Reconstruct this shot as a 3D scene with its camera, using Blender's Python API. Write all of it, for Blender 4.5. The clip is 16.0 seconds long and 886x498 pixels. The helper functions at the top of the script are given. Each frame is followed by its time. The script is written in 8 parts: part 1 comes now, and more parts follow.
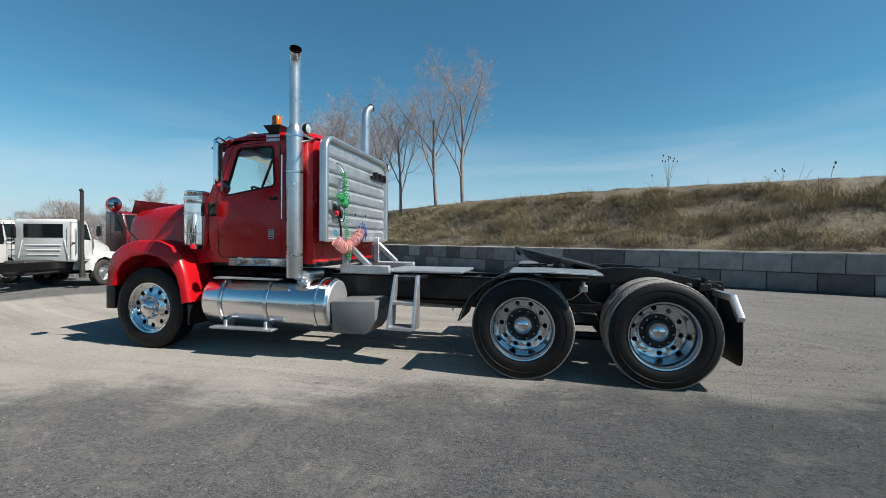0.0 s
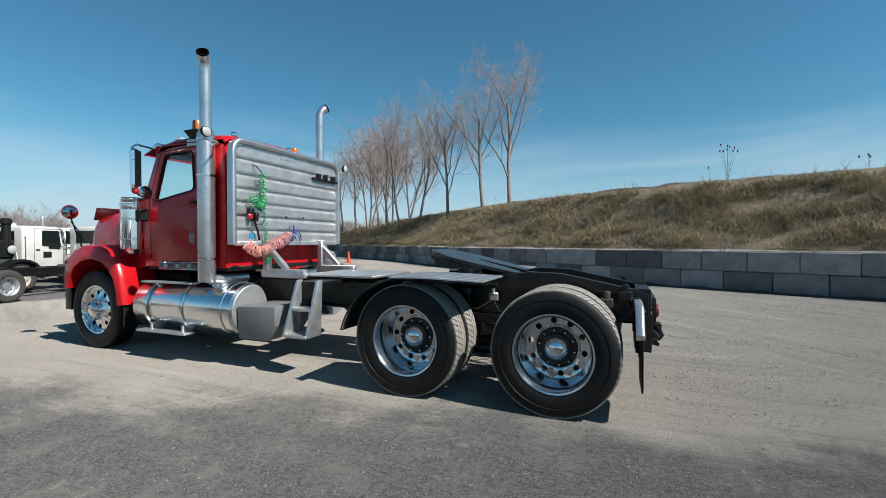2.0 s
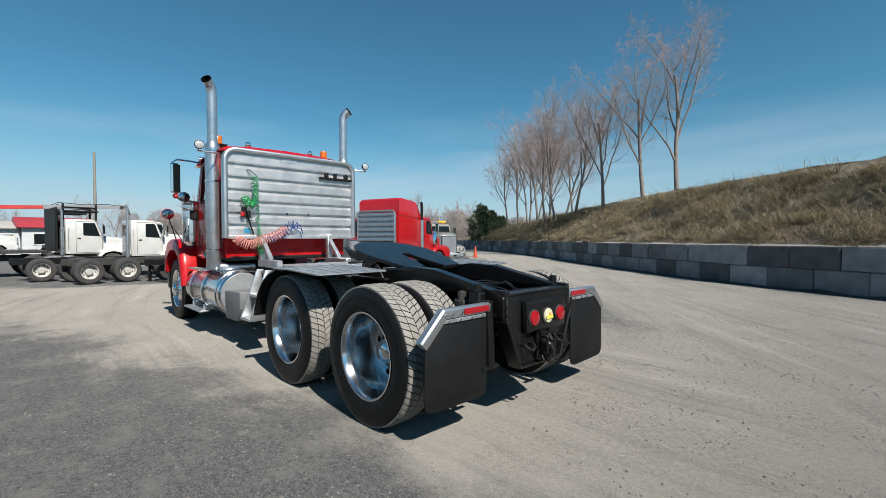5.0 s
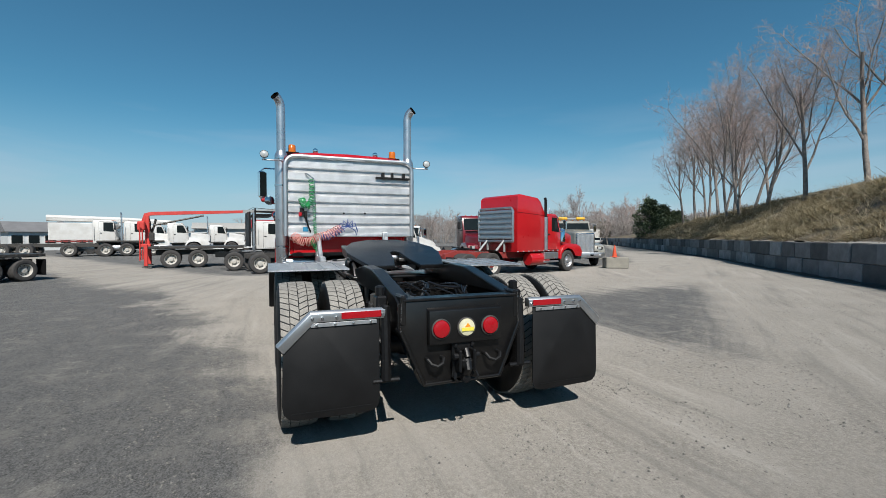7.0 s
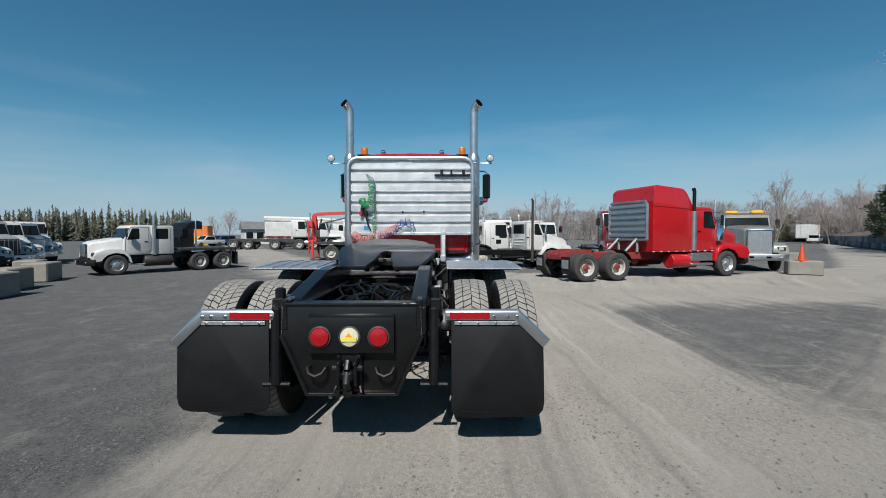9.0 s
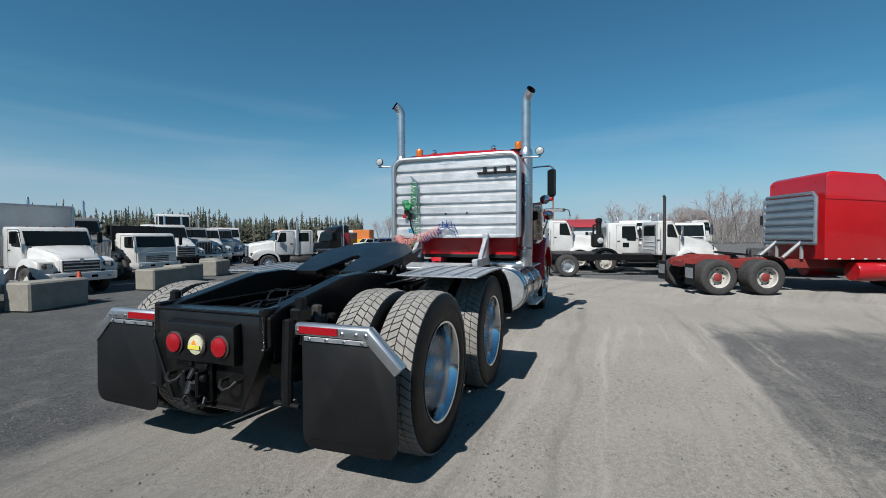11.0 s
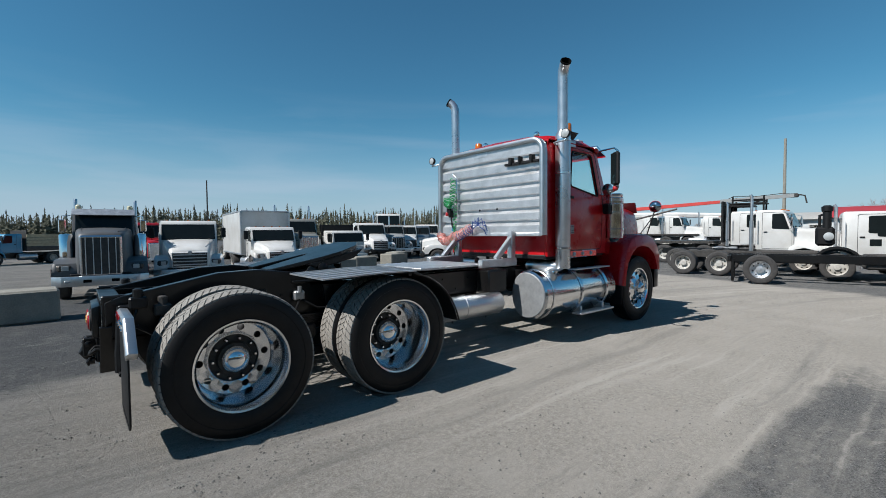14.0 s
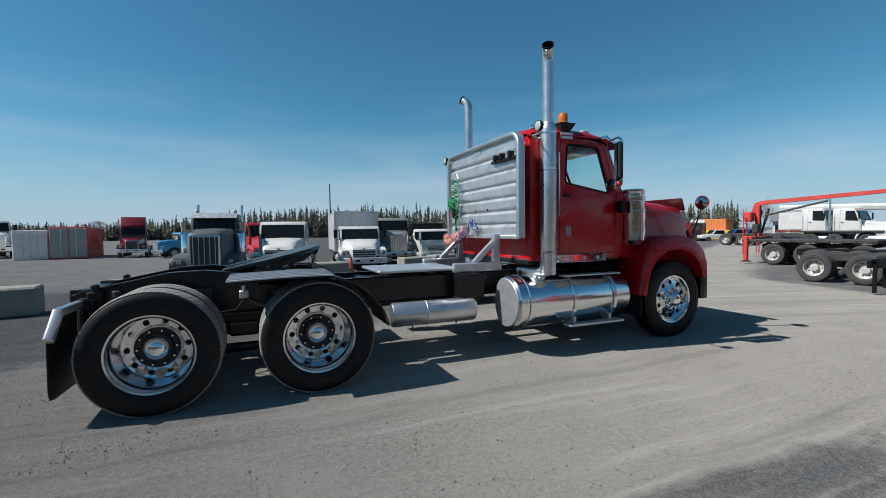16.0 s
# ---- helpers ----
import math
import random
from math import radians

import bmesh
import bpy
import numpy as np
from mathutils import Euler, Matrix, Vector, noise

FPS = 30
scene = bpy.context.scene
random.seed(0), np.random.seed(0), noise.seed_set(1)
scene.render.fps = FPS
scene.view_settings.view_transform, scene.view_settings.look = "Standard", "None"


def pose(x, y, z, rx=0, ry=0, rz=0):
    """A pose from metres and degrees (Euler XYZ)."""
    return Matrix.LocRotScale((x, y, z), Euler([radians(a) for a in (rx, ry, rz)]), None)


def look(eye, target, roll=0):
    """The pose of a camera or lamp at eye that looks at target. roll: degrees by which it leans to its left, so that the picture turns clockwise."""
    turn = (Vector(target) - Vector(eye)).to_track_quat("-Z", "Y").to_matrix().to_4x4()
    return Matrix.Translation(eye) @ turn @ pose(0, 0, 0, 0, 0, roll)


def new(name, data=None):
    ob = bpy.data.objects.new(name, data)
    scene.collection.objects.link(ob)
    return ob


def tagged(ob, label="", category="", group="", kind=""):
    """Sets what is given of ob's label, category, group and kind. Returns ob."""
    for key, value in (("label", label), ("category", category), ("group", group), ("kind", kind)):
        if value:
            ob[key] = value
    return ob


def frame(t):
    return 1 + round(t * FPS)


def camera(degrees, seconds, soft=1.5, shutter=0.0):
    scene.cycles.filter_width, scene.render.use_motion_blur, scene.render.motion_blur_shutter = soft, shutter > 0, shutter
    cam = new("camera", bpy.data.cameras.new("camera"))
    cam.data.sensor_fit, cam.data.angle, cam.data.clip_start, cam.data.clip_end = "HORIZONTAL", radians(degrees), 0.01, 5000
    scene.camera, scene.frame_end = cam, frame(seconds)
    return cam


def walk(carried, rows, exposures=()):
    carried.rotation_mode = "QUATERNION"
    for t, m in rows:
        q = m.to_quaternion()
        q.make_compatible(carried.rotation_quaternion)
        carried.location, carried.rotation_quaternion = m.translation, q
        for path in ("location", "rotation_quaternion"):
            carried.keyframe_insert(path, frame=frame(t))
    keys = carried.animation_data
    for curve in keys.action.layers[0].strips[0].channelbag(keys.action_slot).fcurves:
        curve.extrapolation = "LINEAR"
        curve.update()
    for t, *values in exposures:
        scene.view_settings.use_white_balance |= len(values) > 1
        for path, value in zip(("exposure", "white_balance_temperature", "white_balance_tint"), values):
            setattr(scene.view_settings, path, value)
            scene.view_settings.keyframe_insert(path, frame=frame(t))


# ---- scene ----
cam = camera(91.0, 16.0, soft=0.8)
# seconds, eye, yaw, pitch, roll
PATH = [
    (0, 0.435, 5.826, 1.443, -167.17, -0.98, -0.48),
    (0.5, 0.012, 5.654, 1.458, -164.45, -0.93, -0.30),
    (1, -0.407, 5.411, 1.466, -162.19, -0.95, -0.13),
    (1.5, -0.836, 5.151, 1.466, -160.06, -0.84, -0.05),
    (2, -1.250, 4.869, 1.456, -157.91, -0.79, 0.05),
    (2.5, -1.662, 4.589, 1.448, -155.07, -0.78, 0.09),
    (3, -2.068, 4.312, 1.441, -151.11, -1.01, 0.13),
    (3.5, -2.457, 4.011, 1.432, -146.26, -1.06, 0.10),
    (4, -2.845, 3.716, 1.426, -142.05, -1.18, 0.12),
    (4.5, -3.204, 3.401, 1.423, -138.00, -1.26, 0.13),
    (5, -3.520, 3.054, 1.421, -133.80, -1.33, 0.15),
    (5.5, -3.778, 2.665, 1.421, -129.13, -1.38, 0.16),
    (6, -3.966, 2.223, 1.419, -123.68, -1.43, 0.16),
    (6.5, -4.125, 1.742, 1.417, -117.99, -1.55, 0.25),
    (7, -4.261, 1.276, 1.416, -111.78, -1.55, 0.13),
    (7.5, -4.340, 0.826, 1.413, -105.72, -1.66, 0.10),
    (8, -4.366, 0.373, 1.421, -99.65, -1.78, 0.05),
    (8.5, -4.348, -0.092, 1.431, -94.30, -1.84, 0.03),
    (9, -4.264, -0.549, 1.444, -89.93, -1.96, 0.04),
    (9.5, -4.164, -0.995, 1.450, -84.98, -1.95, 0.06),
    (10, -3.985, -1.420, 1.449, -79.89, -1.83, 0.11),
    (10.5, -3.751, -1.833, 1.444, -74.73, -1.67, 0.16),
    (11, -3.488, -2.245, 1.443, -69.54, -1.57, 0.20),
    (11.5, -3.223, -2.663, 1.449, -64.39, -1.63, 0.19),
    (12, -2.972, -3.103, 1.461, -59.22, -1.79, 0.19),
    (12.5, -2.707, -3.515, 1.472, -54.18, -1.95, 0.13),
    (13, -2.394, -3.894, 1.481, -49.18, -2.00, 0.30),
    (13.5, -2.038, -4.246, 1.483, -44.43, -2.07, 0.46),
    (14, -1.635, -4.533, 1.484, -39.96, -2.14, 0.50),
    (14.5, -1.220, -4.781, 1.489, -35.63, -2.22, 0.53),
    (15, -0.800, -5.016, 1.503, -31.35, -2.30, 0.55),
    (15.5, -0.353, -5.239, 1.524, -27.09, -2.37, 0.56),
    (16, 0.116, -5.468, 1.543, -22.92, -2.44, 0.68),
]
walk(cam, [(t, pose(x, y, z, 90 + pitch, roll, yaw)) for t, x, y, z, yaw, pitch, roll in PATH],
     exposures=[(0, 0.62, 6600, 10), (3.5, 0.56, 6600, 10), (7, 0.34, 6500, 10), (9, 0.19, 6350, 10), (12.5, 0.27, 6250, 10), (16, 0.34, 6250, 10)])

# ---- end of camera ----
# ---- world and sun ----
SUN_TO = Vector((-1.0, 0.18, 1.06)).normalized()
world = bpy.data.worlds.new("sky")
scene.world = world
world.use_nodes = True
wn, wl = world.node_tree.nodes, world.node_tree.links
sky = wn.new("ShaderNodeTexSky")
sky.sky_type, sky.sun_disc = "NISHITA", False
sky.sun_elevation = math.asin(SUN_TO.z)
sky.sun_rotation = math.atan2(SUN_TO.x, SUN_TO.y)
sky.altitude, sky.air_density, sky.dust_density, sky.ozone_density = 60, 1.0, 0.1, 2.0
wc = wn.new("ShaderNodeTexCoord")
wm = wn.new("ShaderNodeMapping")
wm.inputs["Scale"].default_value = (1.1, 1.6, 9.0)
wm.inputs["Rotation"].default_value = (0.12, 0.05, 0.4)
wz = wn.new("ShaderNodeTexNoise")
wz.inputs["Scale"].default_value, wz.inputs["Detail"].default_value, wz.inputs["Distortion"].default_value = 1.5, 7, 0.5
wr = wn.new("ShaderNodeValToRGB")
wr.color_ramp.elements[0].position, wr.color_ramp.elements[1].position = 0.46, 0.76
wr.color_ramp.elements[1].color = (0.5, 0.5, 0.5, 1)
wx = wn.new("ShaderNodeMix")
wx.data_type = "RGBA"
wx.inputs["B"].default_value = (6.3, 7.4, 8.75, 1)
wl.new(wc.outputs["Generated"], wm.inputs["Vector"])
wl.new(wm.outputs["Vector"], wz.inputs["Vector"])
wl.new(wz.outputs["Fac"], wr.inputs["Fac"])
wb = wn.new("ShaderNodeMapRange")
for key, value in (("From Min", 0.10), ("From Max", 0.30), ("To Min", 1.0), ("To Max", 0.0)):
    wb.inputs[key].default_value = value
wk = wn.new("ShaderNodeMath")
wk.operation = "MULTIPLY"
wl.new(wr.outputs["Color"], wk.inputs[0])
wl.new(wb.outputs["Result"], wk.inputs[1])
wl.new(wk.outputs[0], wx.inputs["Factor"])
wt = wn.new("ShaderNodeMix")
wt.data_type, wt.blend_type = "RGBA", "MULTIPLY"
wt.inputs["Factor"].default_value = 1.0
wt.inputs["B"].default_value = (0.51, 1.05, 1.11, 1)
wl.new(sky.outputs["Color"], wt.inputs["A"])
# pale haze low over the horizon
ws = wn.new("ShaderNodeSeparateXYZ")
wl.new(wc.outputs["Generated"], ws.inputs[0])
wh = wn.new("ShaderNodeMapRange")
wh.interpolation_type = "SMOOTHERSTEP"
for key, value in (("From Min", -0.10), ("From Max", 0.29), ("To Min", 1.0), ("To Max", 0.0)):
    wh.inputs[key].default_value = value
wl.new(ws.outputs["Z"], wh.inputs["Value"])
wl.new(ws.outputs["Z"], wb.inputs["Value"])
wg = wn.new("ShaderNodeMix")
wg.data_type = "RGBA"
wg.inputs["B"].default_value = (5.45, 6.5, 8.0, 1)
wl.new(wh.outputs["Result"], wg.inputs["Factor"])
wl.new(wt.outputs["Result"], wg.inputs["A"])
wl.new(wg.outputs["Result"], wx.inputs["A"])
wl.new(wx.outputs["Result"], wn["Background"].inputs["Color"])
wn["Background"].inputs["Strength"].default_value = 0.062

sun = new("sun", bpy.data.lights.new("sun", "SUN"))
sun.data.energy, sun.data.angle, sun.data.color = 5.0, radians(0.55), (1.0, 0.955, 0.89)
sun.matrix_world = look(SUN_TO * 60, (0, 0, 0))


# ---- materials ----
def material(name, colour, rough=0.6, metal=0.0, vary=0.12, scale=6.0, bump=0.0, bump_scale=120.0, coat=0.0, colour2=None, rough_vary=0.08,
             spec=0.5, piece=0.0):
    """Principled surface with variation at two scales, fine relief, and an optional second colour in stains."""
    m = bpy.data.materials.new(name)
    m.use_nodes = True
    n, l = m.node_tree.nodes, m.node_tree.links
    b = n["Principled BSDF"]
    b.inputs["Metallic"].default_value, b.inputs["Coat Weight"].default_value = metal, coat
    b.inputs["Coat Roughness"].default_value, b.inputs["Specular IOR Level"].default_value = 0.04, spec
    tc = n.new("ShaderNodeTexCoord")
    big = n.new("ShaderNodeTexNoise")
    big.inputs["Scale"].default_value, big.inputs["Detail"].default_value, big.inputs["Roughness"].default_value = scale, 6, 0.62
    l.new(tc.outputs["Object"], big.inputs["Vector"])
    fine = n.new("ShaderNodeTexNoise")
    fine.inputs["Scale"].default_value, fine.inputs["Detail"].default_value = bump_scale, 4
    l.new(tc.outputs["Object"], fine.inputs["Vector"])
    ramp = n.new("ShaderNodeValToRGB")
    c2 = colour2 or tuple(c * (1 - 2.2 * vary) for c in colour)
    ramp.color_ramp.elements[0].color, ramp.color_ramp.elements[1].color = (*c2, 1), (*colour, 1)
    ramp.color_ramp.elements[0].position, ramp.color_ramp.elements[1].position = 0.30, 0.66
    l.new(big.outputs["Fac"], ramp.inputs["Fac"])
    mul = n.new("ShaderNodeMix")
    mul.data_type, mul.blend_type = "RGBA", "MULTIPLY"
    mul.inputs["Factor"].default_value = min(1.0, vary * 2.5)
    l.new(ramp.outputs["Color"], mul.inputs["A"])
    grey = n.new("ShaderNodeMapRange")
    grey.inputs["From Min"].default_value, grey.inputs["From Max"].default_value, grey.inputs["To Min"].default_value, grey.inputs["To Max"].default_value = 0.3, 0.7, 0.6, 1.3
    l.new(fine.outputs["Fac"], grey.inputs["Value"])
    l.new(grey.outputs["Result"], mul.inputs["B"])
    out = mul.outputs["Result"]
    if piece:
        info = n.new("ShaderNodeObjectInfo")
        pr = n.new("ShaderNodeMapRange")
        pr.inputs["To Min"].default_value, pr.inputs["To Max"].default_value = 1 - piece, 1 + piece
        l.new(info.outputs["Random"], pr.inputs["Value"])
        hs = n.new("ShaderNodeHueSaturation")
        l.new(pr.outputs["Result"], hs.inputs["Value"])
        l.new(out, hs.inputs["Color"])
        out = hs.outputs["Color"]
    l.new(out, b.inputs["Base Color"])
    rr = n.new("ShaderNodeMapRange")
    rr.inputs["To Min"].default_value, rr.inputs["To Max"].default_value = max(0.02, rough - rough_vary), min(1, rough + rough_vary)
    l.new(big.outputs["Fac"], rr.inputs["Value"])
    l.new(rr.outputs["Result"], b.inputs["Roughness"])
    if bump:
        bp = n.new("ShaderNodeBump")
        bp.inputs["Strength"].default_value, bp.inputs["Distance"].default_value = bump, 0.01
        l.new(fine.outputs["Fac"], bp.inputs["Height"])
        l.new(bp.outputs["Normal"], b.inputs["Normal"])
    return m


RED = material("red_paint", (0.45, 0.006, 0.010), 0.28, 0, 0.05, 2.0, 0.02, 300, coat=0.3, spec=0.3)
RED_DARK = material("dark_red_paint", (0.15, 0.006, 0.012), 0.3, 0, 0.06, 2.0, coat=0.6)
SHIELD = material("dark_maroon_acrylic", (0.05, 0.006, 0.008), 0.25, 0, 0.05, 3.0, spec=0.3)
RED_BRIGHT = material("bright_red_paint", (0.42, 0.009, 0.013), 0.3, 0, 0.05, 2.0, coat=0.7)
WHITE = material("white_paint", (0.61, 0.61, 0.595), 0.40, 0, 0.06, 1.5, coat=0.4, colour2=(0.50, 0.485, 0.455))
GREY_BLUE = material("grey_blue_paint", (0.16, 0.19, 0.22), 0.3, 0.2, 0.06, 2.0, coat=0.7)
TEAL_BLUE = material("blue_paint", (0.03, 0.22, 0.38), 0.35, 0, 0.06, 2.0, coat=0.5)
GREY_PAINT = material("grey_paint", (0.27, 0.28, 0.28), 0.5, 0, 0.08, 3.0)
ORANGE_RED = material("crane_orange_paint", (0.55, 0.05, 0.04), 0.45, 0, 0.1, 2.0)
YELLOW = material("yellow_paint", (0.75, 0.42, 0.03), 0.45, 0, 0.1, 2.0)
BLACK = material("black_frame_paint", (0.004, 0.004, 0.0045), 0.32, 0, 0.15, 5.0, 0.06, 60, coat=0.15, colour2=(0.010, 0.0095, 0.009), spec=0.4)
BLACK_DULL = material("dull_black_plastic", (0.0065, 0.0065, 0.007), 0.55, 0, 0.15, 8.0, 0.06, 150, spec=0.32)
# exhaust soot, and the painted shade of holes and hollows
SOOT_AND_SHADE = material("soot_and_shade", (0.003, 0.003, 0.003), 0.95, 0, 0.2, spec=0.1)
RUBBER = material("tyre_rubber", (0.004, 0.004, 0.0043), 0.55, 0, 0.2, 9.0, 0.12, 90, colour2=(0.008, 0.0077, 0.0074), spec=0.30)
TREAD = material("dusty_tread", (0.26, 0.245, 0.22), 0.85, 0, 0.2, 14.0, 0.2, 140, colour2=(0.18, 0.17, 0.155))
CHROME = material("chrome", (0.80, 0.81, 0.82), 0.07, 1.0, 0.03, 4.0, rough_vary=0.03)
ALU = material("polished_aluminium", (0.70, 0.71, 0.72), 0.17, 1.0, 0.02, 3.0, rough_vary=0.03)
ALU_SATIN = material("satin_aluminium", (0.60, 0.61, 0.62), 0.36, 0.92, 0.06, 4.0, rough_vary=0.06)
SILVER = material("silver_grey_paint", (0.33, 0.32, 0.28), 0.3, 0.35, 0.06, 2.0, coat=0.5)
CHARCOAL = material("charcoal_paint", (0.085, 0.088, 0.092), 0.48, 0.0, 0.06, 2.0, coat=0.05, spec=0.35)
ALU_DULL = material("weathered_aluminium", (0.62, 0.63, 0.64), 0.42, 0.85, 0.10, 9.0, 0.08, 160, colour2=(0.45, 0.46, 0.47))
STEEL_PALE = material("pale_steel_pipe", (0.62, 0.63, 0.65), 0.30, 0.9, 0.08, 5.0, rough_vary=0.1, colour2=(0.50, 0.52, 0.54))
DARK_STEEL = material("dark_steel", (0.07, 0.065, 0.06), 0.55, 0.4, 0.2, 8.0, 0.1, 80)
GREASE = material("greasy_black_steel", (0.010, 0.010, 0.011), 0.42, 0.3, 0.25, 7.0, 0.12, 60)
RUST_RED = material("red_oxide_frame", (0.26, 0.035, 0.03), 0.6, 0, 0.15, 5.0)
CONCRETE = material("cast_concrete", (0.27, 0.255, 0.215), 0.9, 0, 0.14, 3.0, 0.35, 45, colour2=(0.19, 0.18, 0.155))
BLOCK = material("grey_concrete_block", (0.19, 0.20, 0.208), 0.9, 0, 0.18, 2.2, 0.4, 40, colour2=(0.115, 0.120, 0.124), piece=0.6)
BARK = material("grey_bark", (0.27, 0.24, 0.215), 0.9, 0, 0.2, 4.0, 0.4, 25, colour2=(0.13, 0.112, 0.102))
TWIG = material("reddish_twigs", (0.44, 0.345, 0.315), 0.9, 0, 0.2, 4.0)
# needle colour paled so that it carries the haze of distance
NEEDLE = material("haze_paled_needles", (0.112, 0.112, 0.074), 0.9, 0, 0.3, 0.5, colour2=(0.078, 0.082, 0.055))
BUSH = material("olive_shrub_leaves", (0.085, 0.078, 0.030), 0.85, 0, 0.3, 2.0, colour2=(0.045, 0.045, 0.02))
STRAW = material("dry_straw", (0.37, 0.31, 0.19), 0.9, 0, 0.3, 1.4, colour2=(0.17, 0.14, 0.082))
STRAW_DARK = material("old_brown_grass", (0.17, 0.135, 0.075), 0.95, 0, 0.3, 1.4, colour2=(0.08, 0.068, 0.042))
SIDING = material("pale_grey_siding", (0.55, 0.57, 0.57), 0.7, 0, 0.06, 1.0)
ROOF_GREY = material("grey_shingle_roof", (0.17, 0.17, 0.175), 0.85, 0, 0.12, 1.2)
RED_ROOF = material("red_metal_roof", (0.42, 0.04, 0.045), 0.5, 0, 0.08, 1.2)
CONE_ORANGE = material("cone_orange", (0.62, 0.075, 0.025), 0.5, 0, 0.08, 6.0)
HOSE_GREEN = material("green_air_hose", (0.02, 0.30, 0.09), 0.35, 0, 0.05)
HOSE_RED = material("faded_red_air_hose", (0.72, 0.30, 0.26), 0.4, 0, 0.1)
HOSE_BLUE = material("blue_cable", (0.03, 0.07, 0.24), 0.4, 0, 0.1)


def lens_material(name, colour, alpha_rough=0.15):
    m = material(name, colour, alpha_rough, 0, 0.06, 30.0, 0.15, 160, coat=0.6)
    return m


AMBER = lens_material("amber_lens", (0.50, 0.125, 0.006))
RED_LENS = lens_material("red_lens", (0.32, 0.005, 0.010))
YELLOW_LENS = lens_material("pale_yellow_lens", (0.60, 0.57, 0.40))
CLEAR_LENS = lens_material("clear_lens", (0.40, 0.42, 0.42))
ORANGE_TAPE = lens_material("orange_mark", (0.95, 0.30, 0.02))


def glass_material(name, colour, rough=0.02):
    m = bpy.data.materials.new(name)
    m.use_nodes = True
    b = m.node_tree.nodes["Principled BSDF"]
    b.inputs["Base Color"].default_value = (*colour, 1)
    b.inputs["Roughness"].default_value = rough
    b.inputs["Transmission Weight"].default_value = 1.0
    b.inputs["IOR"].default_value = 1.40
    return m


GLASS = glass_material("tinted_cab_glass", (0.86, 0.97, 0.95))
DARK_GLASS = material("dark_windscreen_glass", (0.010, 0.014, 0.015), 0.10, 0, 0.1, 3.0, spec=0.22)


def diamond_plate():
    """Raised chequer plate in aluminium, lozenges about 30 mm apart, on upright and on level sheets alike."""
    m = material("diamond_plate_aluminium", (0.62, 0.63, 0.64), 0.46, 0.85, 0.12, 5.0, rough_vary=0.12)
    n, l = m.node_tree.nodes, m.node_tree.links
    b = n["Principled BSDF"]
    tc = n.new("ShaderNodeTexCoord")
    sx = n.new("ShaderNodeSeparateXYZ")
    l.new(tc.outputs["Object"], sx.inputs[0])

    def val(op, a, c=None):
        q = n.new("ShaderNodeMath")
        q.operation = op
        for i, v in enumerate((a, c)):
            if v is None:
                continue
            if isinstance(v, (int, float)):
                q.inputs[i].default_value = v
            else:
                l.new(v, q.inputs[i])
        return q.outputs[0]
    along = val("ADD", sx.outputs["Z"], sx.outputs["X"])
    wave = val("MULTIPLY", val("SINE", val("MULTIPLY", sx.outputs["Y"], 120.0)), val("SINE", val("MULTIPLY", along, 150.0)))
    lug = val("MINIMUM", val("MAXIMUM", wave, 0.0), 0.6)
    bp = n.new("ShaderNodeBump")
    bp.inputs["Strength"].default_value, bp.inputs["Distance"].default_value = 0.30, 0.005
    l.new(lug, bp.inputs["Height"])
    l.new(bp.outputs["Normal"], b.inputs["Normal"])
    return m


PLATE = diamond_plate()


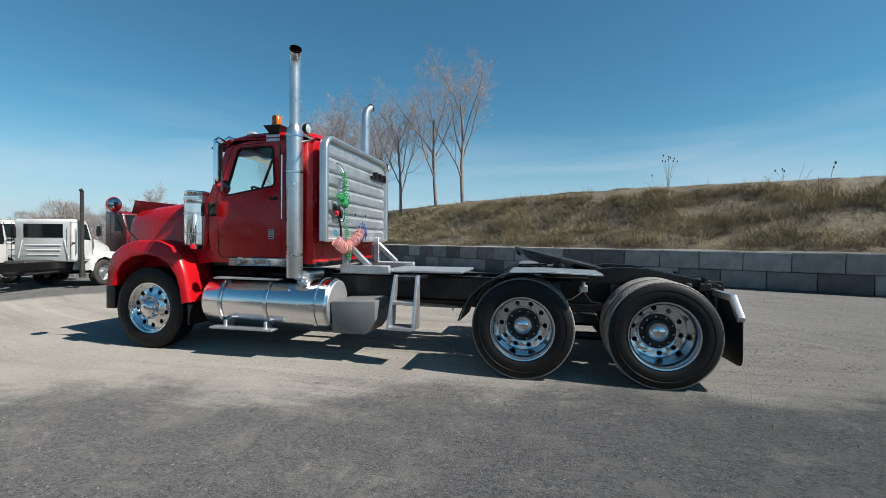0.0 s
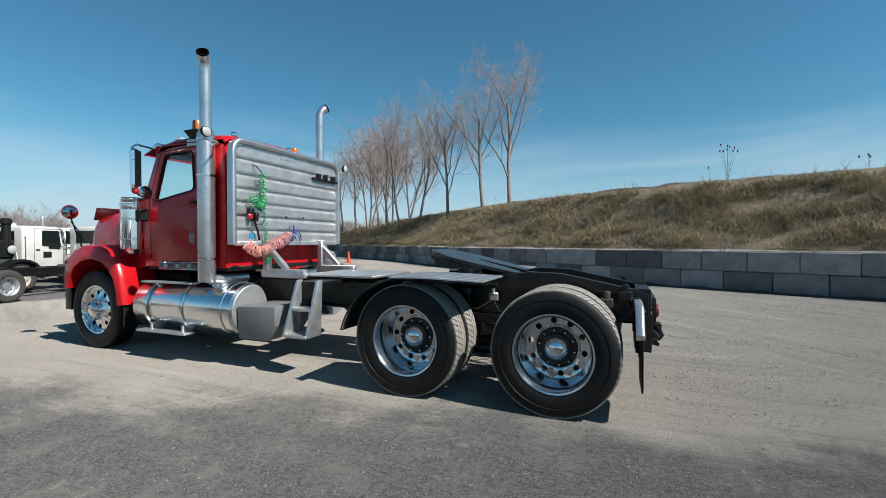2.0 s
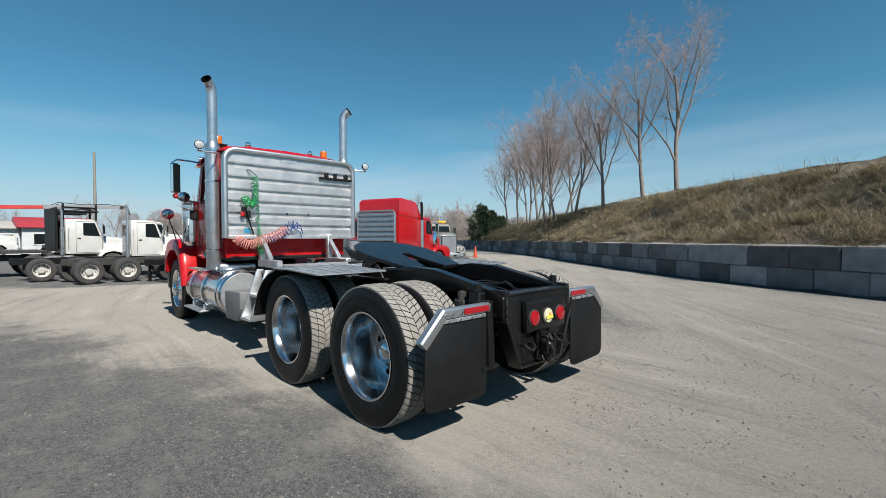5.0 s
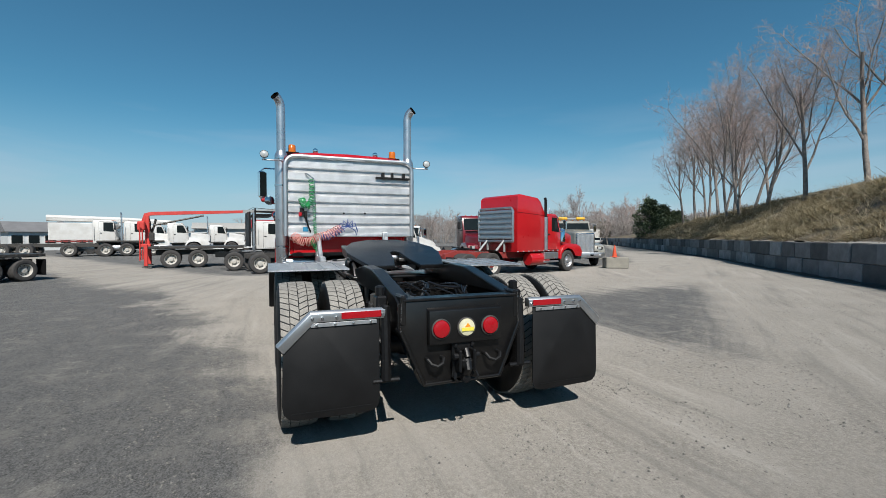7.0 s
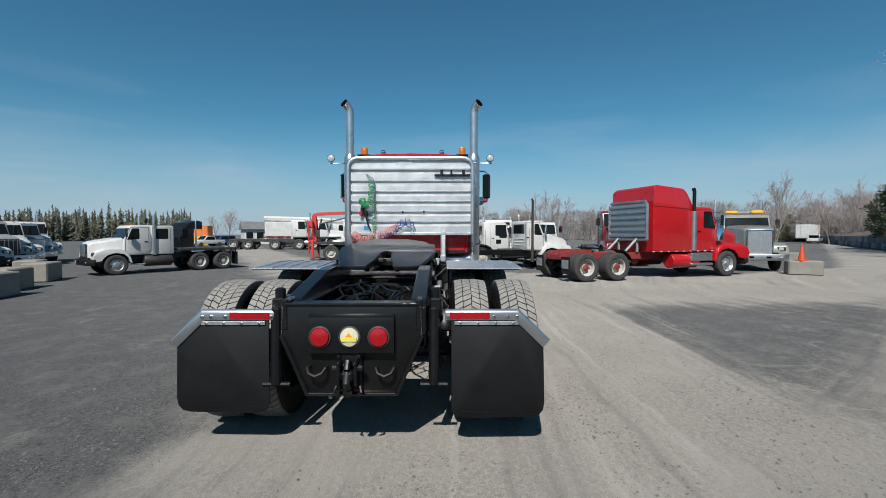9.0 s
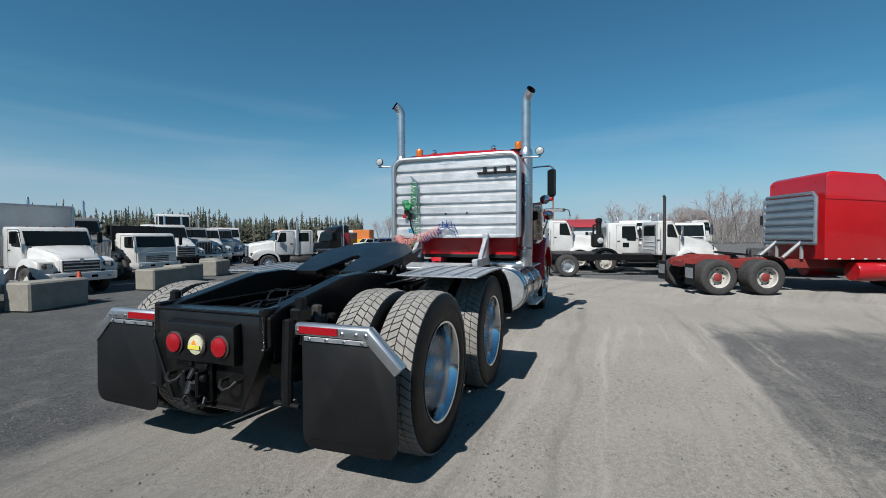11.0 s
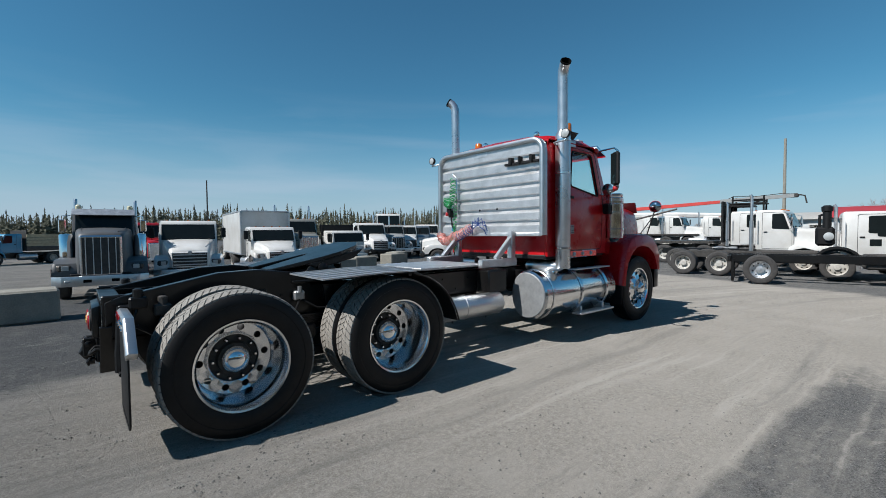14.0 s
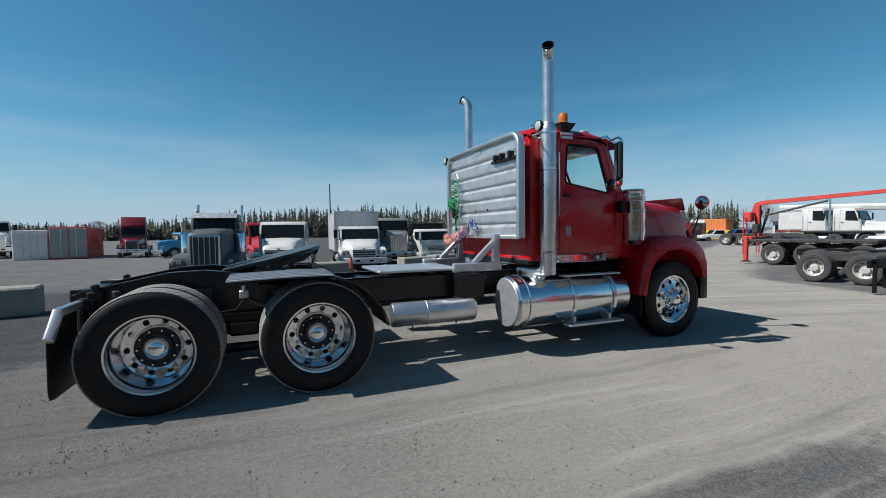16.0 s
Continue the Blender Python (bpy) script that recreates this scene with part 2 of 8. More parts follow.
def ground_material():
    """Worn dark asphalt, with pale dust and gravel driven over it in a wide band, tyre arcs and loose grit."""
    m = bpy.data.materials.new("dusty_asphalt")
    m.use_nodes = True
    n, l = m.node_tree.nodes, m.node_tree.links
    b = n["Principled BSDF"]

    def val(op, a, c=None, d=None):
        q = n.new("ShaderNodeMath")
        q.operation = op
        for i, s in enumerate((a, c, d)):
            if s is None:
                continue
            if isinstance(s, (int, float)):
                q.inputs[i].default_value = s
            else:
                l.new(s, q.inputs[i])
        return q.outputs[0]

    def noise_of(scale, detail=5, rough=0.6, vec=None, distort=0.0):
        q = n.new("ShaderNodeTexNoise")
        q.inputs["Scale"].default_value, q.inputs["Detail"].default_value = scale, detail
        q.inputs["Roughness"].default_value, q.inputs["Distortion"].default_value = rough, distort
        l.new(vec or pos, q.inputs["Vector"])
        return q.outputs["Fac"]

    def ramp(fac, lo, hi):
        q = n.new("ShaderNodeMapRange")
        q.interpolation_type = "SMOOTHSTEP"
        q.inputs["From Min"].default_value, q.inputs["From Max"].default_value = lo, hi
        l.new(fac, q.inputs["Value"])
        return q.outputs["Result"]

    def mixed(fac, a, c):
        q = n.new("ShaderNodeMix")
        q.data_type = "RGBA"
        l.new(fac, q.inputs["Factor"])
        for key, s in (("A", a), ("B", c)):
            if isinstance(s, tuple):
                q.inputs[key].default_value = (*s, 1)
            else:
                l.new(s, q.inputs[key])
        return q.outputs["Result"]

    tc = n.new("ShaderNodeTexCoord")
    pos = tc.outputs["Object"]
    sx = n.new("ShaderNodeSeparateXYZ")
    l.new(pos, sx.inputs[0])
    x, y = sx.outputs["X"], sx.outputs["Y"]
    wob = val("MULTIPLY", val("SUBTRACT", noise_of(0.35, 6), 0.5), 3.2)
    wob2 = val("MULTIPLY", val("SUBTRACT", noise_of(1.6, 6, 0.7), 0.5), 1.6)
    w = val("ADD", wob, wob2)
    # dust lies on the truck's side of a line that swings out ahead of it
    line = val("ADD", val("MULTIPLY", val("MAXIMUM", x, 0.0), 0.30), 1.35)
    line = val("SUBTRACT", line, val("MULTIPLY", val("MAXIMUM", val("SUBTRACT", -1.2, x), 0.0), 0.36))
    dust = ramp(val("ADD", val("SUBTRACT", line, y), w), -0.7, 0.8)
    # swept asphalt ahead of the turn: the yard's parking side
    past = val("ADD", y, 9.0)
    rim = val("ADD", val("MULTIPLY", val("MAXIMUM", past, 0.0), 0.28), val("MULTIPLY", val("MAXIMUM", val("MULTIPLY", past, -1.0), 0.0), 0.45))
    ahead = ramp(val("ADD", val("SUBTRACT", val("SUBTRACT", x, rim), 10.4), val("MULTIPLY", w, 0.35)), -0.45, 0.45)
    lane = ramp(val("ADD", val("ABSOLUTE", val("SUBTRACT", y, val("SUBTRACT", val("MULTIPLY", x, 0.56), 2.6))), val("MULTIPLY", w, 0.35)), 3.0, 1.3)
    wallside = ramp(val("ADD", val("ADD", val("MULTIPLY", x, 0.85), y), val("MULTIPLY", w, 0.4)), -4.6, -6.4)
    ahead = val("MULTIPLY", ahead, val("SUBTRACT", 1.0, val("MAXIMUM", val("MULTIPLY", lane, 0.9), wallside)))
    dust = val("MULTIPLY", dust, val("SUBTRACT", 1.0, ahead))
    dust = val("MAXIMUM", dust, val("MULTIPLY", val("MULTIPLY", lane, 0.85), ramp(x, 7.0, 11.0)))
    # a second dusty track crosses the yard behind the parked row
    track = val("MULTIPLY", ramp(val("ADD", y, val("MULTIPLY", w, 0.5)), 8.6, 10.4), ramp(val("ADD", x, wob2), 1.0, -1.0))
    dust = val("MAXIMUM", dust, val("MULTIPLY", track, 0.75))
    # streaks that wheels have swept: along the truck, along the wall, and round the turn ahead
    u = val("ADD", val("MULTIPLY", x, 0.76), val("MULTIPLY", y, 0.65))
    v = val("SUBTRACT", val("MULTIPLY", x, 0.65), val("MULTIPLY", y, 0.76))

    def streak(across, lengthwise, scale, seed):
        q = n.new("ShaderNodeCombineXYZ")
        l.new(val("MULTIPLY", val("ADD", across, val("MULTIPLY", wob, 0.16)), scale), q.inputs[0])
        l.new(val("MULTIPLY", lengthwise, 0.09 * scale ** 0.5), q.inputs[1])
        q.inputs[2].default_value = seed
        return noise_of(1.0, 7, 0.66, q.outputs[0])
    cx = val("SUBTRACT", x, 3.0)
    cy = val("SUBTRACT", y, -21.0)
    arc = val("SQRT", val("ADD", val("MULTIPLY", cx, cx), val("MULTIPLY", cy, cy)))
    run_x, run_w, run_a = streak(y, x, 3.4, 1.0), streak(u, v, 3.0, 5.0), streak(arc, x, 2.6, 9.0)
    by_wall = ramp(val("ADD", u, val("MULTIPLY", wob2, 0.5)), -2.4, -3.8)
    ahead_of = ramp(x, 4.0, 8.0)

    def blend(f, a, c):
        return val("ADD", val("MULTIPLY", a, val("SUBTRACT", 1.0, f)), val("MULTIPLY", c, f))
    tracks = blend(by_wall, blend(ahead_of, run_x, run_a), run_w)
    # a worn bare triangle to the right of the truck, its sides rubbed out by the streaks
    tri_a = ramp(val("ADD", y, val("MULTIPLY", val("SUBTRACT", run_x, 0.5), 1.4)), -3.1, -4.2)
    tri_b = ramp(val("ADD", u, val("MULTIPLY", val("SUBTRACT", run_w, 0.5), 2.2)), -3.9, -2.4)
    tri_c = ramp(val("ADD", x, val("ADD", val("MULTIPLY", y, 0.08), wob2)), 5.0, 3.2)
    bare = val("MULTIPLY", tri_a, val("MULTIPLY", tri_b, tri_c))
    dust = val("MULTIPLY", dust, val("SUBTRACT", 1.0, val("MULTIPLY", bare, 0.95)))
    mottle = noise_of(0.9, 8, 0.72)
    dust2 = val("ADD", dust, val("MULTIPLY", val("SUBTRACT", mottle, 0.5), 0.55))
    dust2 = val("ADD", dust2, val("MULTIPLY", val("MULTIPLY", val("SUBTRACT", tracks, 0.455), 1.45), val("ADD", val("MULTIPLY", dust, 0.5), 0.5)))
    curl = noise_of(0.55, 3, 0.5, None, 1.6)
    curls = val("SINE", val("MULTIPLY", val("ADD", curl, val("MULTIPLY", arc, 0.06)), 62.0))
    dust2 = val("ADD", dust2, val("MULTIPLY", val("MULTIPLY", ramp(curls, 0.35, 1.0), ramp(mottle, 0.42, 0.62)), 0.25))
    dust2 = ramp(dust2, 0.02, 1.05)
    grit = noise_of(24.0, 9, 0.82)
    speck = noise_of(80.0, 3, 0.75)
    pebble = noise_of(34.0, 2, 0.5)
    asphalt = mixed(ramp(val("ADD", val("MULTIPLY", grit, 0.5), val("MULTIPLY", speck, 0.5)), 0.40, 0.62), (0.032, 0.0325, 0.033), (0.138, 0.138, 0.137))
    asphalt = mixed(ramp(noise_of(2.2, 8, 0.78), 0.45, 0.70), asphalt, (0.124, 0.121, 0.114))
    gravel = mixed(ramp(val("ADD", val("MULTIPLY", grit, 0.6), val("MULTIPLY", speck, 0.4)), 0.38, 0.64), (0.146, 0.136, 0.120), (0.302, 0.283, 0.254))
    gravel = mixed(val("MULTIPLY", ramp(noise_of(0.7, 7, 0.7), 0.35, 0.70), 0.8), gravel, (0.255, 0.239, 0.215))
    gravel = mixed(val("MULTIPLY", ramp(tracks, 0.48, 0.35), 0.34), gravel, (0.125, 0.119, 0.110))
    gravel = mixed(val("MULTIPLY", ramp(tracks, 0.55, 0.68), 0.55), gravel, (0.316, 0.299, 0.271))
    gravel = mixed(val("MULTIPLY", ramp(pebble, 0.69, 0.76), 0.7), gravel, (0.085, 0.080, 0.074))
    asphalt = mixed(val("MULTIPLY", ramp(pebble, 0.66, 0.72), 0.8), asphalt, (0.228, 0.217, 0.198))
    l.new(mixed(dust2, asphalt, gravel), b.inputs["Base Color"])
    b.inputs["Roughness"].default_value = 0.93
    b.inputs["Diffuse Roughness"].default_value = 1.0
    b.inputs["Specular IOR Level"].default_value = 0.25
    bp = n.new("ShaderNodeBump")
    bp.inputs["Strength"].default_value, bp.inputs["Distance"].default_value = 0.85, 0.014
    h = val("ADD", val("MULTIPLY", speck, 0.5), val("ADD", val("MULTIPLY", grit, 1.5), val("MULTIPLY", tracks, 2.2)))
    l.new(h, bp.inputs["Height"])
    l.new(bp.outputs["Normal"], b.inputs["Normal"])
    return m


GROUND = ground_material()


# ---- mesh helpers ----
from mathutils.geometry import tessellate_polygon


class Geo:
    """Collects vertices and faces of one mesh."""

    def __init__(self):
        self.v, self.f = [], []

    def add(self, verts, faces):
        k = len(self.v)
        self.v += [tuple(p) for p in verts]
        self.f += [tuple(k + i for i in q) for q in faces]
        return self

    def box(self, c, s, m=None, b=0.0):
        """A box round c of size s with chamfered edges b, turned by m about its middle."""
        h = [q / 2 for q in s]
        if b <= 0:
            vs = [Vector((sx * h[0], sy * h[1], sz * h[2])) for sx in (-1, 1) for sy in (-1, 1) for sz in (-1, 1)]
            fs = [(0, 1, 3, 2), (4, 6, 7, 5), (0, 4, 5, 1), (2, 3, 7, 6), (0, 2, 6, 4), (1, 5, 7, 3)]
        else:
            b = min(b, 0.45 * min(s))
            vs, idx = [], {}
            for sx in (-1, 1):
                for sy in (-1, 1):
                    for sz in (-1, 1):
                        for a in range(3):
                            p = [sx * (h[0] - b), sy * (h[1] - b), sz * (h[2] - b)]
                            p[a] = (sx, sy, sz)[a] * h[a]
                            idx[(sx, sy, sz, a)] = len(vs)
                            vs.append(Vector(p))
            fs = []
            for a in range(3):
                u, w = (a + 1) % 3, (a + 2) % 3
                for s_ in (-1, 1):
                    q = []
                    for su, sw in ((-1, -1), (1, -1), (1, 1), (-1, 1)):
                        k = [0, 0, 0]
                        k[a], k[u], k[w] = s_, su, sw
                        q.append(idx[(*k, a)])
                    fs.append(tuple(q))
                for su in (-1, 1):
                    for sw in (-1, 1):
                        q = []
                        for s_, ax in ((-1, u), (1, u), (1, w), (-1, w)):
                            k = [0, 0, 0]
                            k[a], k[u], k[w] = s_, su, sw
                            q.append(idx[(*k, ax)])
                        fs.append(tuple(q))
            for sx in (-1, 1):
                for sy in (-1, 1):
                    for sz in (-1, 1):
                        fs.append(tuple(idx[(sx, sy, sz, a)] for a in range(3)))
        if m is not None:
            vs = [m @ p for p in vs]
        return self.add([p + Vector(c) for p in vs], fs)

    def ring_faces(self, rings, n, closed=True):
        fs = []
        for i in range(rings - 1):
            for j in range(n if closed else n - 1):
                fs.append((i * n + j, i * n + (j + 1) % n, (i + 1) * n + (j + 1) % n, (i + 1) * n + j))
        return fs

    def tube(self, pts, r, n=8, cap=True):
        """A pipe along pts; r one radius or one a point."""
        pts = [Vector(p) for p in pts]
        rs = r if isinstance(r, (list, tuple)) else [r] * len(pts)
        t = (pts[1] - pts[0]).normalized()
        u = t.orthogonal().normalized()
        vs = []
        for i, p in enumerate(pts):
            a = pts[min(i + 1, len(pts) - 1)] - pts[max(i - 1, 0)]
            if a.length > 1e-9:
                t2 = a.normalized()
                u = (t.rotation_difference(t2) @ u).normalized()
                t = t2
            w = t.cross(u)
            for j in range(n):
                q = 2 * math.pi * j / n
                vs.append(p + (u * math.cos(q) + w * math.sin(q)) * rs[i])
        fs = self.ring_faces(len(pts), n)
        if cap:
            fs += [tuple(range(n))[::-1], tuple((len(pts) - 1) * n + j for j in range(n))]
        return self.add(vs, fs)

    def lathe(self, prof, o=(0, 0, 0), axis=(0, 1, 0), n=32, cap=(False, False)):
        """prof: (radius, distance along the axis)."""
        a = Vector(axis).normalized()
        u = a.orthogonal().normalized()
        w = a.cross(u)
        vs = []
        for r, d in prof:
            for j in range(n):
                q = 2 * math.pi * j / n
                vs.append(Vector(o) + a * d + (u * math.cos(q) + w * math.sin(q)) * r)
        fs = self.ring_faces(len(prof), n)
        if cap[0]:
            fs.append(tuple(range(n))[::-1])
        if cap[1]:
            fs.append(tuple((len(prof) - 1) * n + j for j in range(n)))
        return self.add(vs, fs)

    def ball(self, c, r, n=12, rings=7, squash=1.0):
        prof = [(max(1e-4, r * math.sin(math.pi * i / (rings - 1))), -r * squash * math.cos(math.pi * i / (rings - 1))) for i in range(rings)]
        return self.lathe(prof, c, (0, 0, 1), n)

    def prism(self, poly, axis, lo, hi, holes=()):
        """A flat outline pushed from lo to hi along an axis; the outline's two numbers are the other axes in order."""
        def put(p, d):
            return {"x": (d, p[0], p[1]), "y": (p[0], d, p[1]), "z": (p[0], p[1], d)}[axis]
        loops = [list(poly)] + [list(h) for h in holes]
        flat = [p for q in loops for p in q]
        tris = tessellate_polygon([[Vector((p[0], p[1], 0)) for p in q] for q in loops]) if holes or len(poly) > 4 else [tuple(range(len(poly)))]
        n = len(flat)
        vs = [put(p, lo) for p in flat] + [put(p, hi) for p in flat]
        fs = [tuple(t) for t in tris] + [tuple(i + n for i in t)[::-1] for t in tris]
        k = 0
        for q in loops:
            for i in range(len(q)):
                a, c = k + i, k + (i + 1) % len(q)
                fs.append((a, c, c + n, a + n))
            k += len(q)
        return self.add(vs, fs)

    def loft(self, sections, cap=True, closed=True):
        n = len(sections[0])
        fs = self.ring_faces(len(sections), n, closed)
        if cap:
            fs += [tuple(range(n))[::-1], tuple((len(sections) - 1) * n + j for j in range(n))]
        return self.add([p for s in sections for p in s], fs)

    def mesh(self, name, mat, smooth=35, bevel=0.0, seg=2):
        me = bpy.data.meshes.new(name)
        bm = bmesh.new()
        vs = [bm.verts.new(p) for p in self.v]
        for q in self.f:
            if len(set(q)) > 2:
                try:
                    bm.faces.new([vs[i] for i in q])
                except ValueError:
                    pass
        bmesh.ops.recalc_face_normals(bm, faces=bm.faces)
        if bevel:
            bmesh.ops.dissolve_limit(bm, angle_limit=radians(1), verts=bm.verts, edges=bm.edges)
            es = [e for e in bm.edges if len(e.link_faces) == 2 and e.calc_face_angle() > radians(28)]
            bmesh.ops.bevel(bm, geom=es, offset=bevel, segments=seg, profile=0.5, affect="EDGES", clamp_overlap=True)
        bm.to_mesh(me)
        bm.free()
        me.materials.append(mat)
        if smooth:
            me.polygons.foreach_set("use_smooth", [True] * len(me.polygons))
            me.set_sharp_from_angle(angle=radians(smooth))
        return me


def part(name, geo, mat, parent=None, label="", smooth=35, bevel=0.0, at=None, seg=2):
    """One mesh object, under a thing or a part."""
    if SIZED and isinstance(geo, Geo):
        geo.v = [to_size(p) for p in geo.v]
    ob = new(name, geo.mesh(name, mat, smooth, bevel, seg) if isinstance(geo, Geo) else geo)
    if parent is not None:
        ob.parent = parent
    if at is not None:
        ob.matrix_basis = at
    return tagged(ob, label)


def to_size(p):
    """Drawn dimensions ahead of the drive axles brought to the truck's true wheelbase, width and height."""
    x, y, z = p
    if x <= 1.4:
        return (x, y, z)
    side = math.copysign(1.0, y)
    y -= side * 0.07 * max(0.0, min(1.0, (abs(y) - 0.55) / 0.25))
    if z > 1.5:
        z = 1.5 + (z - 1.5) * 0.94
    x = 1.4 + (x - 1.4) * 0.8672 if x < 3.245 else 3.0 + (x - 3.245) * 0.945
    return (x, y, z)


SIZED = False


def thing(name, label, category, group="", kind="", at=None):
    ob = new(name)
    ob.empty_display_size = 0.2
    if at is not None:
        ob.matrix_basis = at
    return tagged(ob, label, category, group, kind)


def arc_pts(c, r, a0, a1, n):
    """Points (first, second) on an arc round c, in degrees."""
    return [(c[0] + r * math.cos(radians(a0 + (a1 - a0) * i / n)), c[1] + r * math.sin(radians(a0 + (a1 - a0) * i / n))) for i in range(n + 1)]


def rounded(poly, r, n=4):
    """An outline with its corners rounded by r."""
    out = []
    k = len(poly)
    for i in range(k):
        p, a, c = Vector(poly[i]), Vector(poly[i - 1]), Vector(poly[(i + 1) % k])
        d = min(r, 0.45 * (a - p).length, 0.45 * (c - p).length)
        s, e = p + (a - p).normalized() * d, p + (c - p).normalized() * d
        for j in range(n + 1):
            q = j / n
            out.append(tuple((1 - q) ** 2 * s + 2 * q * (1 - q) * p + q * q * e))
    return out


# ---- ground ----
g = Geo()
edge = [-1800, -600, -200, -90] + [-60 + 4 * i for i in range(31)] + [90, 200, 600, 1800]
for xx in edge:
    for yy in edge:
        g.v.append((xx, yy, 0))
k = len(edge)
g.f = [(i * k + j, (i + 1) * k + j, (i + 1) * k + j + 1, i * k + j + 1) for i in range(k - 1) for j in range(k - 1)]
ground = part("ground", g, GROUND, None, "worn dark asphalt yard covered in pale dust and gravel", smooth=0)
tagged(ground, category="ground", kind="structure")


# ---- wheels: axle along y, outboard to +y, y = 0 in the middle of the outer tyre ----
def tyre_geo(y0=0.0, r=0.54, w=0.28, n=56, bead=0.315):
    h = w / 2
    prof = [(bead, -h + 0.03), (bead + 0.03, -h + 0.012), (r * 0.74, -h - 0.004), (r * 0.86, -h), (r * 0.945, -h + 0.010), (r * 0.975, -h + 0.028),
            (r * 0.982, -h * 0.5), (r * 0.984, 0), (r * 0.982, h * 0.5), (r * 0.975, h - 0.028), (r * 0.945, h - 0.010), (r * 0.86, h),
            (r * 0.835, h + 0.001), (r * 0.83, h - 0.003), (r * 0.74, h + 0.004), (bead + 0.045, h - 0.006), (bead + 0.03, h - 0.012), (bead, h - 0.03)]
    return Geo().lathe(prof, (0, y0, 0), (0, 1, 0), n)


def tread_geo(y0=0.0, r=0.54, w=0.28, count=62, rows=4):
    """Raised lugs in slanting rows."""
    g = Geo()
    rw = (w - 0.03) / rows
    for row in range(rows):
        for i in range(count):
            a0 = 2 * math.pi * (i + 0.5 * (row % 2)) / count
            da = 2 * math.pi / count * 0.415
            ya, yb = y0 - w / 2 + 0.015 + row * rw + 0.003, y0 - w / 2 + 0.015 + (row + 1) * rw - 0.003
            slant = (0.75 if row < rows / 2 else -0.75) * da
            shoulder = row in (0, rows - 1)
            vs = []
            for rr in (r * 0.975, r):
                for yy, sl in ((ya, -slant), (yb, slant)):
                    drop = 0.010 if shoulder and (yy < y0) == (row == 0) and abs(yy - y0) > w / 2 - 0.03 else 0
                    for s in (-1, 1):
                        q = a0 + sl + s * da
                        vs.append(((rr - drop) * math.cos(q), yy, (rr - drop) * math.sin(q)))
            g.add(vs, [(4, 5, 7, 6), (0, 4, 6, 2), (1, 3, 7, 5), (0, 1, 5, 4), (2, 6, 7, 3)])
    return g


def disc_with_holes(g, y, r_in, r_out, hole_at, hole_r, count=10, depth=0.012, cone=0.0):
    """A wheel disc with round hand holes; cone: how far its outer edge lies outboard of its inner edge."""
    n = 16
    for i in range(count):
        a0, a1 = 2 * math.pi * i / count, 2 * math.pi * (i + 1) / count
        am = (a0 + a1) / 2

        def at(r, a):
            return (r * math.cos(a), y + cone * (r - r_in) / (r_out - r_in), r * math.sin(a))
        outer = [at(r_in, a0 + (a1 - a0) * k / 4) for k in range(4)] + [at(r_in + (r_out - r_in) * k / 4, a1) for k in range(4)]
        outer += [at(r_out, a1 + (a0 - a1) * k / 4) for k in range(4)] + [at(r_out + (r_in - r_out) * k / 4, a0) for k in range(4)]
        c = Vector(at(hole_at, am))
        er = Vector((math.cos(am), 0, math.sin(am)))
        et = Vector((-math.sin(am), 0, math.cos(am)))
        inner, back = [], []
        for p in outer:
            d = Vector(p) - c
            q = math.atan2(d.dot(et), d.dot(er))
            w = c + (er * math.cos(q) + et * math.sin(q)) * hole_r
            inner.append((w.x, w.y, w.z))
            back.append((w.x, w.y - depth, w.z))
        g.add(outer + inner + back, [(k, (k + 1) % n, n + (k + 1) % n, n + k) for k in range(n)] + [(n + k, n + (k + 1) % n, 2 * n + (k + 1) % n, 2 * n + k) for k in range(n)])
    return g


def nut_ring(y, r, count=10, size=0.019, length=0.035, mat=None):
    """One wheel nut and the places of all of them."""
    me = Geo().lathe([(size, 0), (size, length * 0.6), (size * 0.6, length), (0.001, length)], (0, 0, 0), (0, 1, 0), 6).mesh("lug_nut", mat, 30)
    return me, [pose(r * math.cos(2 * math.pi * (i + 0.5) / count), y, r * math.sin(2 * math.pi * (i + 0.5) / count)) for i in range(count)]


